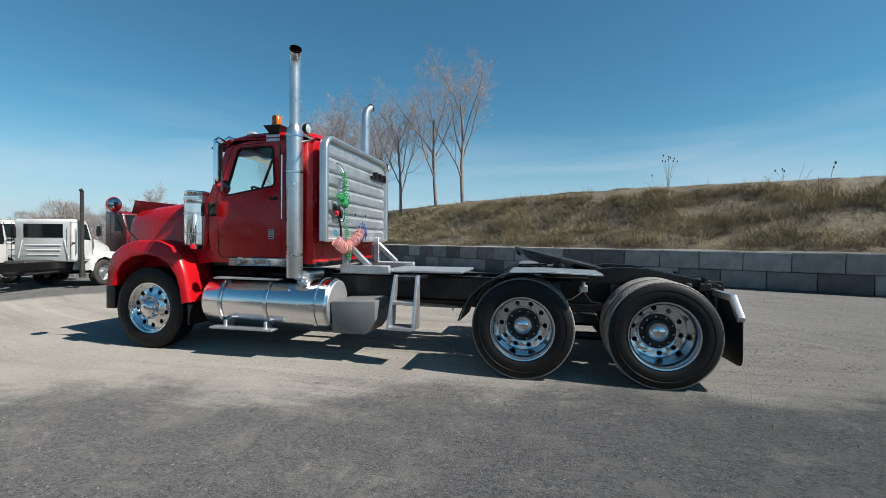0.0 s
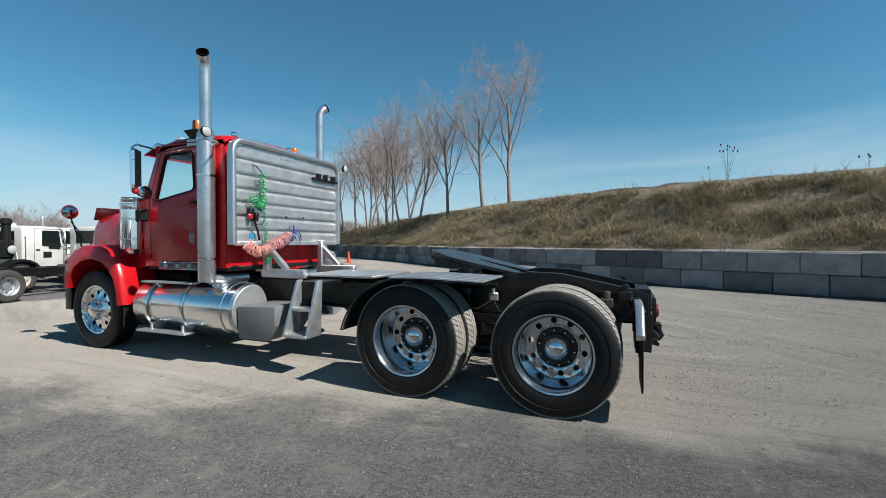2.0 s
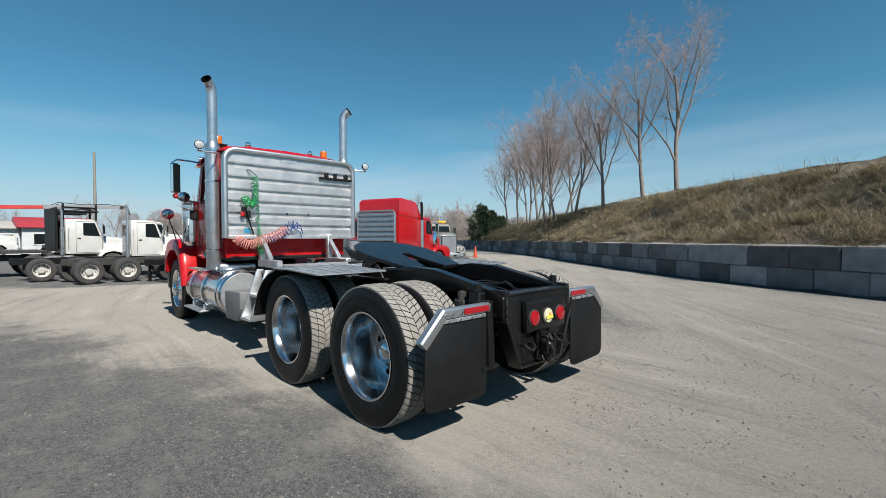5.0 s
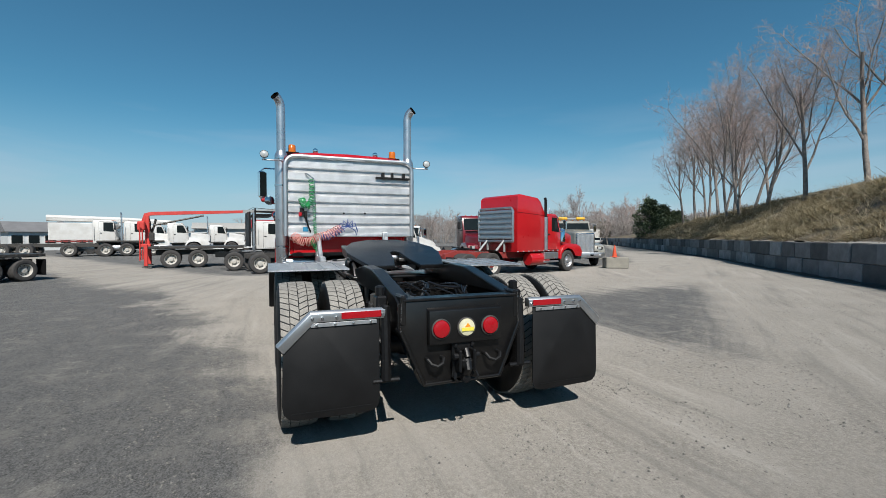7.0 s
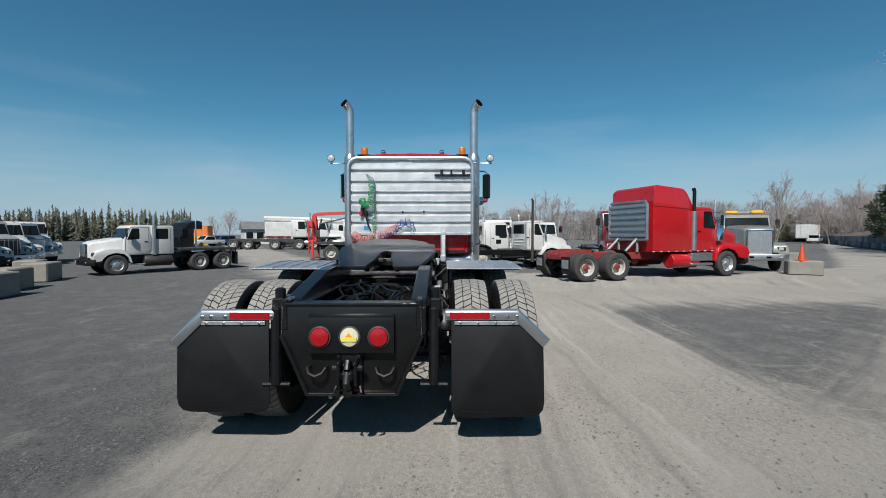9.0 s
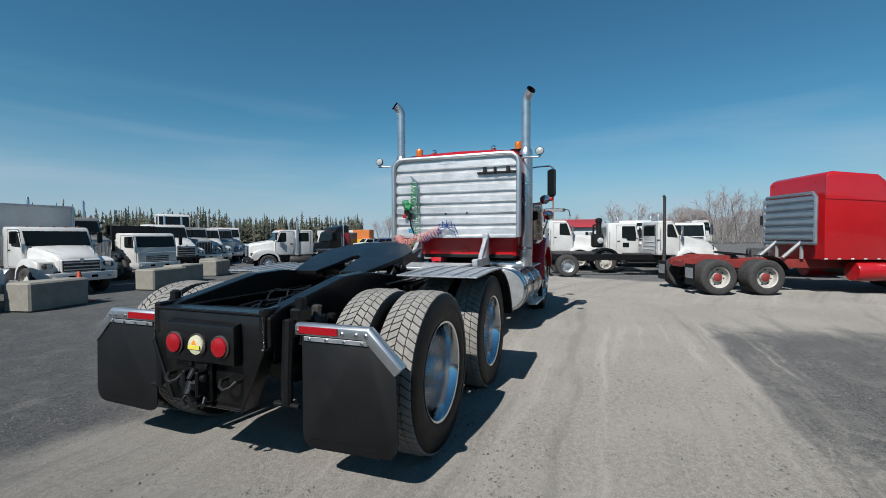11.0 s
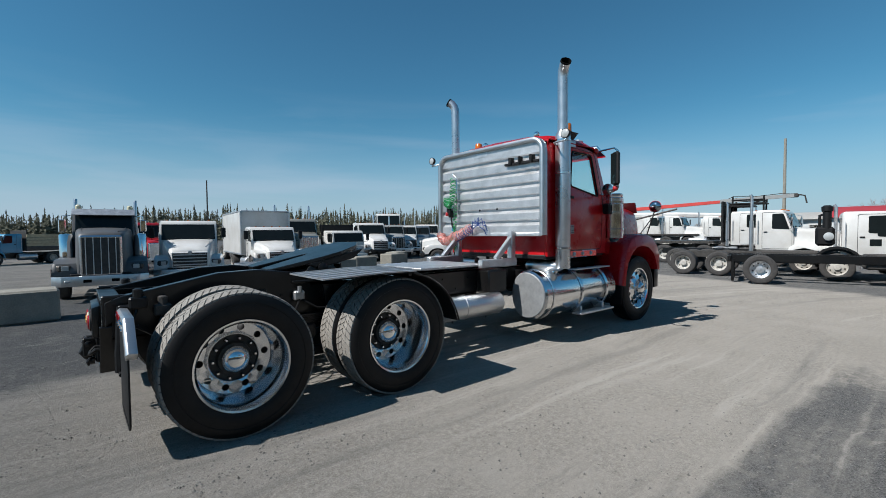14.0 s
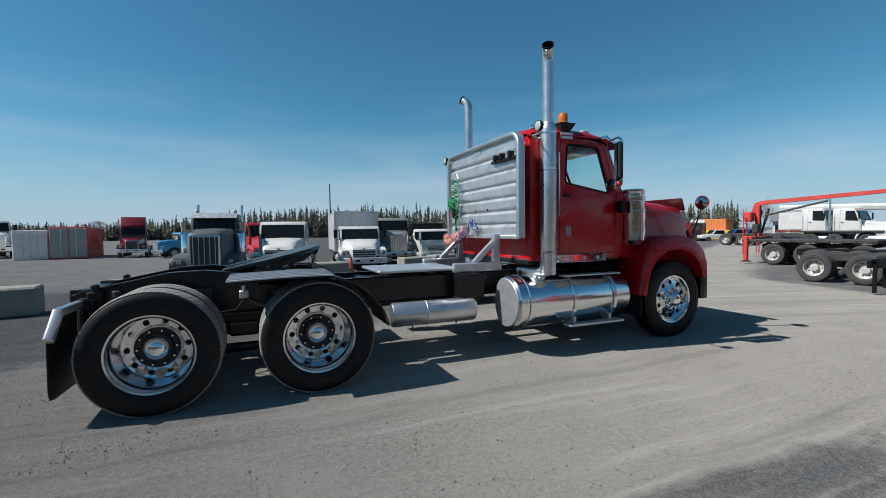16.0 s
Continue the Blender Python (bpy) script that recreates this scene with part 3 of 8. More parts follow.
def drive_wheel_meshes():
    rim = Geo().lathe([(0.312, -0.02), (0.330, 0.118), (0.337, 0.124), (0.336, 0.132), (0.322, 0.128), (0.305, 0.10), (0.300, 0.00), (0.292, -0.13), (0.279, -0.168)], n=56)
    disc_with_holes(rim, -0.185, 0.188, 0.280, 0.236, 0.027, cone=0.018)
    rim.lathe([(0.189, -0.185), (0.186, -0.160), (0.180, -0.155)], n=40)
    hub = Geo().lathe([(0.181, -0.158), (0.172, -0.170), (0.128, -0.166), (0.126, -0.142), (0.118, -0.122), (0.100, -0.118)], n=36)
    hub.lathe([(0.30, -0.48), (0.285, -0.44), (0.27, -0.22)], n=40)
    for i in range(8):
        a = 2 * math.pi * i / 8
        hub.lathe([(0.011, 0), (0.011, 0.016), (0.001, 0.016)], (0.112 * math.cos(a), -0.126, 0.112 * math.sin(a)), (0, 1, 0), 6)
    cap = Geo().lathe([(0.103, -0.134), (0.103, -0.104), (0.098, -0.082), (0.082, -0.058), (0.056, -0.041), (0.028, -0.033), (0.002, -0.031)], n=28)
    return [("outer_rim", rim.mesh("outer_rim", ALU, 40), "polished aluminium rim with ten round hand holes"),
            ("hub", hub.mesh("hub", DARK_STEEL, 35), "dark steel hub"),
            ("hub_cap", cap.mesh("hub_cap", CHROME, 60), "domed chrome hub cap"),
            ("lug_nut", nut_ring(-0.168, 0.153, 10, 0.015, 0.045, ALU), ""),
            ("outer_tyre", tyre_geo(0).mesh("outer_tyre", RUBBER, 40), "black rubber tyre"),
            ("outer_tread", tread_geo(0).mesh("outer_tread", TREAD, 0), "dust-grey lugged tread"),
            ("inner_tyre", tyre_geo(-0.335).mesh("inner_tyre", RUBBER, 40), "black rubber tyre"),
            ("inner_tread", tread_geo(-0.335).mesh("inner_tread", TREAD, 0), "dust-grey lugged tread")]


def front_wheel_meshes():
    rim = Geo().lathe([(0.300, -0.10), (0.312, 0.0), (0.330, 0.118), (0.337, 0.124), (0.335, 0.130), (0.318, 0.124), (0.303, 0.09), (0.296, 0.062)], n=56)
    disc_with_holes(rim, 0.115, 0.150, 0.297, 0.235, 0.031, cone=-0.053)
    rim.lathe([(0.150, 0.115), (0.145, 0.125), (0.10, 0.128)], n=40)
    cap = Geo().lathe([(0.105, 0.12), (0.103, 0.165), (0.088, 0.175), (0.080, 0.19), (0.05, 0.198), (0.002, 0.20)], n=28)
    back = Geo().lathe([(0.22, -0.12), (0.22, 0.0), (0.29, 0.02)], n=28, cap=(True, False))
    return [("rim", rim.mesh("rim", CHROME, 40), "bright polished rim with ten round hand holes"),
            ("hub_cap", cap.mesh("hub_cap", CHROME, 50), "stepped chrome hub cap"),
            ("brake_drum", back.mesh("brake_drum", DARK_STEEL, 35), "dark brake drum"),
            ("lug_nut", nut_ring(0.122, 0.128, 10, 0.017, 0.05, CHROME), ""),
            ("tyre", tyre_geo(0).mesh("tyre", RUBBER, 40), "black rubber tyre"),
            ("tread", tread_geo(0, rows=5, count=60).mesh("tread", BLACK_DULL, 0), "ribbed tread")]


def place_wheel(parent, meshes, x, y, z, side, name="wheel"):
    """side: +1 on the left, -1 on the right. The first mesh is the wheel itself, the others its parts."""
    m = pose(x, side * y, z, 0, random.uniform(0, 360), 0) if side > 0 else pose(x, side * y, z, 0, random.uniform(0, 360), 180)
    w = part(name, meshes[0][1], None, parent, meshes[0][2], at=m)
    for nm, me, lab in meshes[1:]:
        if isinstance(me, tuple):
            for place in me[1]:
                part(nm, me[0], None, w, lab, at=place)
        else:
            part(nm, me, None, w, lab)
    return w


DRIVE = drive_wheel_meshes()
FRONT = front_wheel_meshes()

# ---- the red day-cab tractor: x forward, y to its left, origin between the rear axles ----
truck = thing("tractor_truck", "red day-cab tractor truck with chrome stacks and aluminium headboard", "truck")
AX1, AX2, AXF, HUB = 0.63, -0.74, 5.49, 0.535
for ax in (AX1, AX2):
    for side in (1, -1):
        place_wheel(truck, DRIVE, ax, 1.09, HUB, side)
for side in (1, -1):
    place_wheel(truck, FRONT, AXF, 0.96, HUB, side, "front_wheel")
SIZED = True

# frame
HOSE_BLACK = material("shiny_black_hose", (0.012, 0.012, 0.013), 0.22, 0, 0.1, 12.0, spec=0.6)
for side in (1, -1):
    g = Geo()
    y = side * 0.42
    lo, hi = sorted((y, y + side * 0.012))
    g.prism([(-1.46, 0.70), (6.35, 0.70), (6.35, 1.00), (-1.46, 1.00)], "y", lo, hi)
    lo, hi = sorted((y + side * 0.012, y - side * 0.085))
    g.prism([(-1.46, 0.985), (6.35, 0.985), (6.35, 1.0), (-1.46, 1.0)], "y", lo, hi)
    g.prism([(-1.46, 0.70), (6.35, 0.70), (6.35, 0.715), (-1.46, 0.715)], "y", lo, hi)
    for i in range(26):
        g.lathe([(0.011, 0), (0.011, 0.014), (0.001, 0.016)], (-1.3 + i * 0.21 + 0.03 * (i % 3), y + side * 0.012, 0.78 + 0.13 * (i % 2)), (0, side, 0), 6)
    part("frame_rail", g, BLACK, truck, "gloss black steel frame rail", bevel=0)
for x in (-1.2, -0.05, 1.3, 2.4, 3.6):
    part("cross_member", Geo().box((x, 0, 0.85), (0.08, 0.84, 0.24), b=0.01), BLACK, truck)

# ramps that slope down to the tail
for side in (1, -1):
    g = Geo()
    y = 0.03 + side * 0.415
    outline = [(-1.50, 0.80), (-1.50, 0.98), (-1.40, 1.02), (-0.72, 1.155), (-0.40, 1.165), (0.10, 1.10), (0.10, 0.98), (-1.2, 0.98)]
    g.prism(outline, "y", y - 0.05, y + 0.05)
    part("tail_ramp", g, BLACK, truck, "black sloping loading ramp rail", bevel=0.008, smooth=7)

# tail plate, tapering to the bottom
YELLOW_BAND = material("yellow_band", (0.72, 0.62, 0.08), 0.35, 0, 0.08, 12.0)
WORN_STEEL = material("worn_edge_steel", (0.13, 0.125, 0.12), 0.38, 0.6, 0.35, 30.0, 0.1, 120, colour2=(0.012, 0.012, 0.012))
BEZEL = material("grey_rubber_bezel", (0.035, 0.033, 0.032), 0.6, 0, 0.1, 9.0)
CY = 0.035
g = Geo()
g.prism([(CY - 0.43, 1.00), (CY + 0.43, 1.00), (CY + 0.445, 0.80), (CY + 0.28, 0.42), (CY - 0.28, 0.42), (CY - 0.445, 0.80)], "x", -1.515, -1.49)
tail = part("tail_plate", g, BLACK, truck, "gloss black tapered steel tail plate", bevel=0.006)
for s in (1, -1):
    part("frame_end", Geo().box((-1.44, CY + s * 0.425, 0.93), (0.16, 0.045, 0.20), b=0.01), BLACK, tail)
    m = Matrix.Rotation(radians(-s * 23.5), 3, "X")
    part("edge_flange", Geo().box((-1.475, CY + s * 0.365, 0.61), (0.12, 0.025, 0.42), m, b=0.006), BLACK, tail)
# uneven weld seams, rubbed bright on the tail's edges
seam_rnd = random.Random(41)


def weld_seam(p, q, r=0.0045, n=26):
    p, q = Vector(p), Vector(q)
    pts = [p.lerp(q, i / n) + Vector([seam_rnd.uniform(-0.002, 0.002) for _ in range(3)]) for i in range(n + 1)]
    part("weld_seam", Geo().tube(pts, [r * seam_rnd.uniform(0.4, 1.35) for _ in pts], 5), WORN_STEEL, tail, "rubbed weld seam")


for s in (1, -1):
    weld_seam((-1.518, CY + s * 0.437, 0.985), (-1.518, CY + s * 0.446, 0.80))
    weld_seam((-1.518, CY + s * 0.444, 0.80), (-1.518, CY + s * 0.282, 0.425))
weld_seam((-1.518, CY - 0.42, 1.002), (-1.518, CY + 0.42, 1.002), 0.0035, 40)
weld_seam((-1.518, CY - 0.28, 0.424), (-1.518, CY + 0.28, 0.424), 0.004)
for s in (1, -1):
    for k, zz in enumerate((0.97, 0.90, 0.82)):
        x0 = -1.30 + 0.16 * k
        part("relay_valve", Geo().box((x0, CY + s * 0.53, zz), (0.12, 0.08, 0.09), b=0.012).lathe([(0.035, 0), (0.035, 0.07), (0.02, 0.08), (0.001, 0.08)], (x0, CY + s * 0.53, zz + 0.03), (0, 0, 1), 10), GREASE if k != 1 else DARK_STEEL, truck)
        part("air_line", Geo().tube([(x0, CY + s * 0.53, zz - 0.03), (x0 - 0.05, CY + s * 0.56, zz - 0.16), (x0 + 0.10, CY + s * 0.58, zz - 0.26), (x0 + 0.35, CY + s * 0.54, zz - 0.20)], 0.010, 6), BLACK, truck)
part("bottom_flange", Geo().box((-1.465, CY, 0.425), (0.14, 0.56, 0.02), b=0.006), BLACK, tail)
part("top_flange", Geo().box((-1.46, CY, 0.997), (0.13, 0.86, 0.02), b=0.006), BLACK, tail)
g = Geo()
g.prism([(-1.52, 0.69), (-1.575, 0.70), (-1.575, 0.925), (-1.52, 0.943)], "y", CY - 0.275, CY + 0.265)
part("lamp_box", g, BLACK, tail, "black lamp box", bevel=0.006)
for y, mt, lab in ((CY + 0.185, RED_LENS, "round red tail lamp"), (CY, YELLOW_LENS, "round pale yellow lamp with an orange mark"), (CY - 0.18, RED_LENS, "round red tail lamp")):
    lamp = part("tail_lamp", Geo().lathe([(0.060, 0), (0.060, 0.012), (0.055, 0.022), (0.03, 0.028), (0.001, 0.03)], (-1.576, y, 0.805), (-1, 0, 0), 28), mt, truck, lab)
    part("bezel", Geo().lathe([(0.069, 0), (0.069, 0.010), (0.061, 0.013), (0.060, 0.0)], (-1.576, y, 0.805), (-1, 0, 0), 28), BEZEL, lamp)
    if mt is YELLOW_LENS:
        part("bar_mark", Geo().box((-1.607, y, 0.795), (0.004, 0.090, 0.024)), YELLOW_BAND, lamp)
        part("marker_patch", Geo().prism([(y - 0.02, 0.812), (y + 0.02, 0.812), (y, 0.838)], "x", -1.608, -1.604), ORANGE_TAPE, lamp)
# towing eye and pintle hook
g = Geo()
g.box((-1.535, CY + 0.01, 0.58), (0.04, 0.16, 0.26), b=0.012)
g.box((-1.58, CY + 0.01, 0.57), (0.12, 0.085, 0.075), b=0.02)
g.tube([(-1.56, CY + 0.01, 0.60), (-1.62, CY + 0.01, 0.585), (-1.64, CY + 0.01, 0.54), (-1.61, CY + 0.01, 0.50), (-1.58, CY + 0.01, 0.49)], 0.026, 10)
g.tube([(-1.58, CY + 0.01, 0.645), (-1.60, CY + 0.01, 0.655), (-1.63, CY + 0.01, 0.61)], 0.021, 10)
g.tube([(-1.55, CY - 0.06, 0.62), (-1.55, CY + 0.08, 0.62)], 0.014, 8)
g.lathe([(0.03, 0), (0.03, 0.05), (0.001, 0.055)], (-1.56, CY + 0.01, 0.46), (-1, 0, 0), 12)
for a in (-1, 1):
    g.box((-1.585, CY + 0.01 + a * 0.052, 0.585), (0.10, 0.022, 0.15), b=0.008)
    g.lathe([(0.022, 0), (0.022, 0.03), (0.012, 0.036), (0.001, 0.036)], (-1.60, CY + 0.01 + a * 0.063, 0.615), (0, a, 0), 10)
    g.tube([(-1.59, CY + 0.01 + a * 0.075, 0.50), (-1.61, CY + 0.01 + a * 0.085, 0.47), (-1.60, CY + 0.01 + a * 0.06, 0.44)], 0.010, 6)
    for c in (-1, 1):
        g.lathe([(0.014, 0), (0.014, 0.018), (0.001, 0.02)], (-1.555, CY + 0.01 + a * 0.062, 0.58 + c * 0.10), (-1, 0, 0), 6)
part("pintle_hook", g, GREASE, truck, "greasy black pintle hook")
for s in (1, -1):
    g = Geo()
    yc = CY + s * 0.215
    g.tube([(-1.51, yc - 0.055, 0.60), (-1.56, yc - 0.055, 0.60), (-1.585, yc - 0.04, 0.575), (-1.595, yc, 0.56), (-1.585, yc + 0.04, 0.575), (-1.56, yc + 0.055, 0.60), (-1.51, yc + 0.055, 0.60)], 0.013, 8)
    part("tow_ring", g, BLACK_DULL, truck, "black tow ring")
# gladhand pipes hanging beside the plate
for s in (1, -1):
    g = Geo()
    yc = CY + s * 0.52
    g.tube([(-1.40, yc, 0.95), (-1.42, yc, 0.60), (-1.42, yc, 0.46)], 0.035, 10)
    g.tube([(-1.42, yc - 0.09, 0.455), (-1.42, yc + 0.09, 0.455)], 0.016, 8)
    g.box((-1.38, yc, 0.90), (0.09, 0.05, 0.12), b=0.01)
    part("rear_damper", g, GREASE, truck, "black shock absorber")

# mud flaps on chrome hangers
for s in (1, -1):
    low = 0.27 if s > 0 else 0.235
    out = [(s * 0.60, 0.905), (s * 1.02, 0.905), (s * 1.205, 0.74), (s * 1.215, low + 0.10), (s * 1.205, low + 0.045), (s * 1.175, low + 0.012), (s * 1.12, low), (s * 0.69, low - 0.01), (s * 0.635, low + 0.002), (s * 0.608, low + 0.03), (s * 0.60, low + 0.08)]
    g = Geo().prism(out, "x", -1.425, -1.413)
    flap = part("mud_flap", g, BLACK_DULL, truck, "black rubber mud flap with a clipped corner", bevel=0.003)
    inner = [(s * 0.65, low + 0.035), (s * 1.16, low + 0.04), (s * 1.16, low + 0.046), (s * 0.65, low + 0.041)]
    part("ridge", Geo().prism(inner, "x", -1.428, -1.4255), BLACK_DULL, flap)
    bar = Geo()
    pts = [(-1.40, s * 0.56, 0.915), (-1.40, s * 1.03, 0.915), (-1.40, s * 1.225, 0.725)]
    sec = [(-0.035, -0.035), (0.03, -0.035), (0.03, 0.03), (-0.02, 0.035), (-0.035, 0.02)]
    secs = []
    for i, p in enumerate(pts):
        n_ = Vector((0, 0, 1)) if i == 0 else Vector((0, s * math.sin(radians(22 if i == 1 else 44)), math.cos(radians(22 if i == 1 else 44))))
        k = 1.08 if i == 1 else 1.0
        secs.append([Vector(p) + Vector((a, 0, 0)) + n_ * c * k for a, c in sec])
    bar.loft(secs)
    hanger = part("flap_hanger", bar, ALU_SATIN, truck, "bent chrome mud flap hanger", bevel=0.004, smooth=40)
    ya, yb = sorted((s * 0.59, s * 0.85))
    part("red_marker", Geo().box((-1.4385, (ya + yb) / 2, 0.912), (0.008, yb - ya, 0.044), b=0.003), RED_LENS, hanger, "red reflective strip")
    part("clamp_strip", Geo().box((-1.432, s * 0.83, 0.862), (0.006, 0.42, 0.026), b=0.002), ALU_DULL, flap, "dull aluminium clamp strip")
    for k in range(4):
        part("bolt", Geo().lathe([(0.009, 0), (0.008, 0.007), (0.001, 0.008)], (-1.436, s * (0.66 + 0.115 * k), 0.862), (-1, 0, 0), 8), CHROME, flap)
    for yy in (0.58, 0.88, 0.97, 1.03):
        part("bolt", Geo().lathe([(0.011, 0), (0.010, 0.008), (0.001, 0.009)], (-1.436, s * yy, 0.905), (-1, 0, 0), 8), CHROME, hanger)

# drive axles, springs, shafts, tanks
for ax in (AX1, AX2):
    g = Geo().tube([(ax, -0.72, HUB), (ax, -0.3, HUB), (ax, -0.2, HUB)], [0.075, 0.085, 0.12], 14).tube([(ax, 0.2, HUB), (ax, 0.3, HUB), (ax, 0.72, HUB)], [0.12, 0.085, 0.075], 14)
    g.lathe([(0.02, -0.20), (0.14, -0.16), (0.20, -0.06), (0.21, 0.03), (0.15, 0.13), (0.09, 0.22), (0.07, 0.32)], (ax - 0.02, 0.02, HUB), (1, 0, 0), 20, (True, True))
    part("drive_axle", g, GREASE, truck, "greasy black drive axle housing")
for s in (1, -1):
    g = Geo()
    for i in range(7):
        half = 0.60 - 0.065 * i
        pts = [(0.0 + half * t - 0.05, 0.70 - 0.018 * i + 0.06 * t * t) for t in (-1, -0.5, 0, 0.5, 1)]
        poly = pts + [(p[0], p[1] + 0.014) for p in reversed(pts)]
        g.prism(poly, "y", s * 0.50 - 0.04, s * 0.50 + 0.04)
    g.box((-0.05, s * 0.50, 0.56), (0.30, 0.13, 0.16), b=0.03)
    part("leaf_spring", g, GREASE, truck, "black stacked leaf spring")
    g = Geo().tube([(AX1, s * 0.52, 0.40), (AX1 - 0.3, s * 0.52, 0.36), (AX2 + 0.3, s * 0.52, 0.36), (AX2, s * 0.52, 0.40)], 0.05, 8)
    part("walking_beam", g, GREASE, truck)
    for ax in (AX1, AX2):
        g = Geo().lathe([(0.085, 0), (0.09, 0.02), (0.09, 0.07), (0.075, 0.11), (0.075, 0.16), (0.03, 0.18)], (ax + 0.18, s * 0.56, 0.62), (0.3, 0, 1), 16, (True, True))
        part("brake_chamber", g, GREASE, truck)
part("propeller_shaft", Geo().tube([(0.85, 0, 0.60), (2.6, 0, 0.66), (4.4, 0, 0.75)], 0.055, 14), DARK_STEEL, truck)
part("inter_axle_shaft", Geo().tube([(-0.5, 0.02, 0.56), (0.4, 0.02, 0.56)], 0.045, 12), GREASE, truck)
# wiring and air lines lying between the rails
for i in range(13):
    g = Geo()
    a, c = random.uniform(-1.30, -0.5), random.uniform(-0.28, 0.36)
    pts = []
    for j in range(9):
        a += random.uniform(0.05, 0.16)
        c = max(-0.33, min(0.38, c + random.uniform(-0.12, 0.12)))
        pts.append((a, c, 0.90 + 0.05 * math.sin(j * 0.9 + i) + random.uniform(-0.02, 0.02)))
    part("air_line", g.tube(pts, random.choice((0.008, 0.011, 0.014)), 6), BLACK if i % 3 else BLACK_DULL, truck)
for i in range(9):
    a0, c0 = -1.32 + 0.06 * i, -0.26 + 0.07 * i
    pts = [(a0 + 0.11 * j, c0 + 0.10 * math.sin(0.8 * j + 1.7 * i), 0.93 + 0.075 * math.sin(math.pi * j / 8) + 0.02 * math.cos(2.1 * j + i)) for j in range(9)]
    part("air_line", Geo().tube(pts, (0.007, 0.009, 0.012)[i % 3], 6), HOSE_BLACK, truck, "shiny black air line")
for y in (-0.16, 0.2):
    part("air_tank", Geo().lathe([(0.001, -0.3), (0.07, -0.29), (0.10, -0.25), (0.10, 0.25), (0.07, 0.29), (0.001, 0.3)], (-0.85 if y < 0 else -0.7, y, 0.80), (0, 1, 0) if y < 0 else (1, 0, 0), 18), GREASE, truck)

# valves and brackets on the rails between the drive wheels
for s in (1, -1):
    part("relay_valve", Geo().box((-0.04, s * 0.475, 0.90), (0.10, 0.07, 0.09), b=0.012).tube([(-0.04, s * 0.51, 0.93), (-0.04, s * 0.51, 0.99)], 0.022, 8), ALU_DULL, truck, "grey cast relay valve")
    for x in (-0.42, 0.30):
        part("spring_hanger", Geo().prism([(x - 0.09, 0.98), (x + 0.09, 0.98), (x + 0.05, 0.68), (x - 0.05, 0.68)], "y", s * 0.455 - 0.02, s * 0.455 + 0.02), BLACK, truck, bevel=0.008)
    part("brake_hose", Geo().tube([(-0.04, s * 0.50, 0.86), (-0.12, s * 0.58, 0.76), (-0.34, s * 0.60, 0.74), (-0.52, s * 0.57, 0.78)], 0.011, 6), BLACK_DULL, truck)
    part("brake_hose", Geo().tube([(-0.02, s * 0.50, 0.86), (0.10, s * 0.58, 0.78), (0.42, s * 0.60, 0.76), (0.74, s * 0.57, 0.80)], 0.011, 6), BLACK_DULL, truck)

# fifth wheel
g = Geo()
base_pts = [(0.66, -0.18), (0.66, 0.18), (0.52, 0.38), (0.26, 0.50), (0.02, 0.50), (-0.24, 0.44), (-0.50, 0.37), (-0.52, 0.30), (-0.52, 0.13), (-0.25, 0.075), (0.02, 0.05), (0.08, 0.0), (0.02, -0.05), (-0.25, -0.075), (-0.52, -0.13), (-0.52, -0.30), (-0.50, -0.37), (-0.24, -0.44), (0.02, -0.50), (0.26, -0.50), (0.52, -0.38)]
g.prism([(x, y) for x, y in base_pts], "z", -0.022, 0.022)
for s in (1, -1):
    g.prism([(0.55, -0.02), (-0.15, -0.02), (-0.05, -0.10), (0.40, -0.10)], "y", s * 0.46 - 0.03, s * 0.46 + 0.03)
    g.prism([(0.02, -0.02), (-0.39, -0.02), (-0.36, -0.09), (-0.05, -0.12)], "y", s * 0.145 - 0.022, s * 0.145 + 0.022)
g.prism([(0.60, -0.02), (0.64, -0.02), (0.60, -0.08), (0.55, -0.08)], "y", -0.2, 0.2)
me = g.mesh("fifth_wheel", BLACK, 12, 0.008)
fifth = part("fifth_wheel", me, None, truck, "black greased fifth wheel plate tipped to the rear", at=pose(0.20, 0.04, 1.235, 0, -13.0, 0) @ Matrix.Diagonal((0.90, 1.0, 0.9, 1.0)))
g = Geo()
g.box((0.22, 0.04, 1.025), (0.62, 1.0, 0.03), b=0.008)
for s in (1, -1):
    g.prism([(-0.02, 1.02), (0.46, 1.02), (0.32, 1.20), (0.12, 1.20)], "y", 0.04 + s * 0.44 - 0.03, 0.04 + s * 0.44 + 0.03)
part("fifth_wheel_base", g, BLACK, truck, "", bevel=0.006)
for s in (1, -1):
    part("locking_jaw", Geo().prism([(0.10, 0.04 + s * 0.015), (0.10, 0.04 + s * 0.15), (0.24, 0.04 + s * 0.17), (0.36, 0.04 + s * 0.10), (0.30, 0.04 + s * 0.04)], "z", 1.165, 1.20), WORN_STEEL, truck, "worn steel locking jaw", bevel=0.006)
    part("pivot_pin", Geo().lathe([(0.05, 0), (0.05, 0.03), (0.02, 0.045), (0.001, 0.045)], (0.22, 0.04 + s * 0.475, 1.15), (0, s, 0), 14), GREASE, truck)
part("cross_rib", Geo().box((0.30, 0.04, 1.15), (0.03, 0.80, 0.07), b=0.006).box((0.46, 0.04, 1.14), (0.03, 0.80, 0.07), b=0.006), BLACK, truck)
part("release_handle", Geo().tube([(0.3, 0.45, 1.2), (0.32, 0.62, 1.18), (0.38, 0.66, 1.18)], 0.012, 8), GREASE, truck)

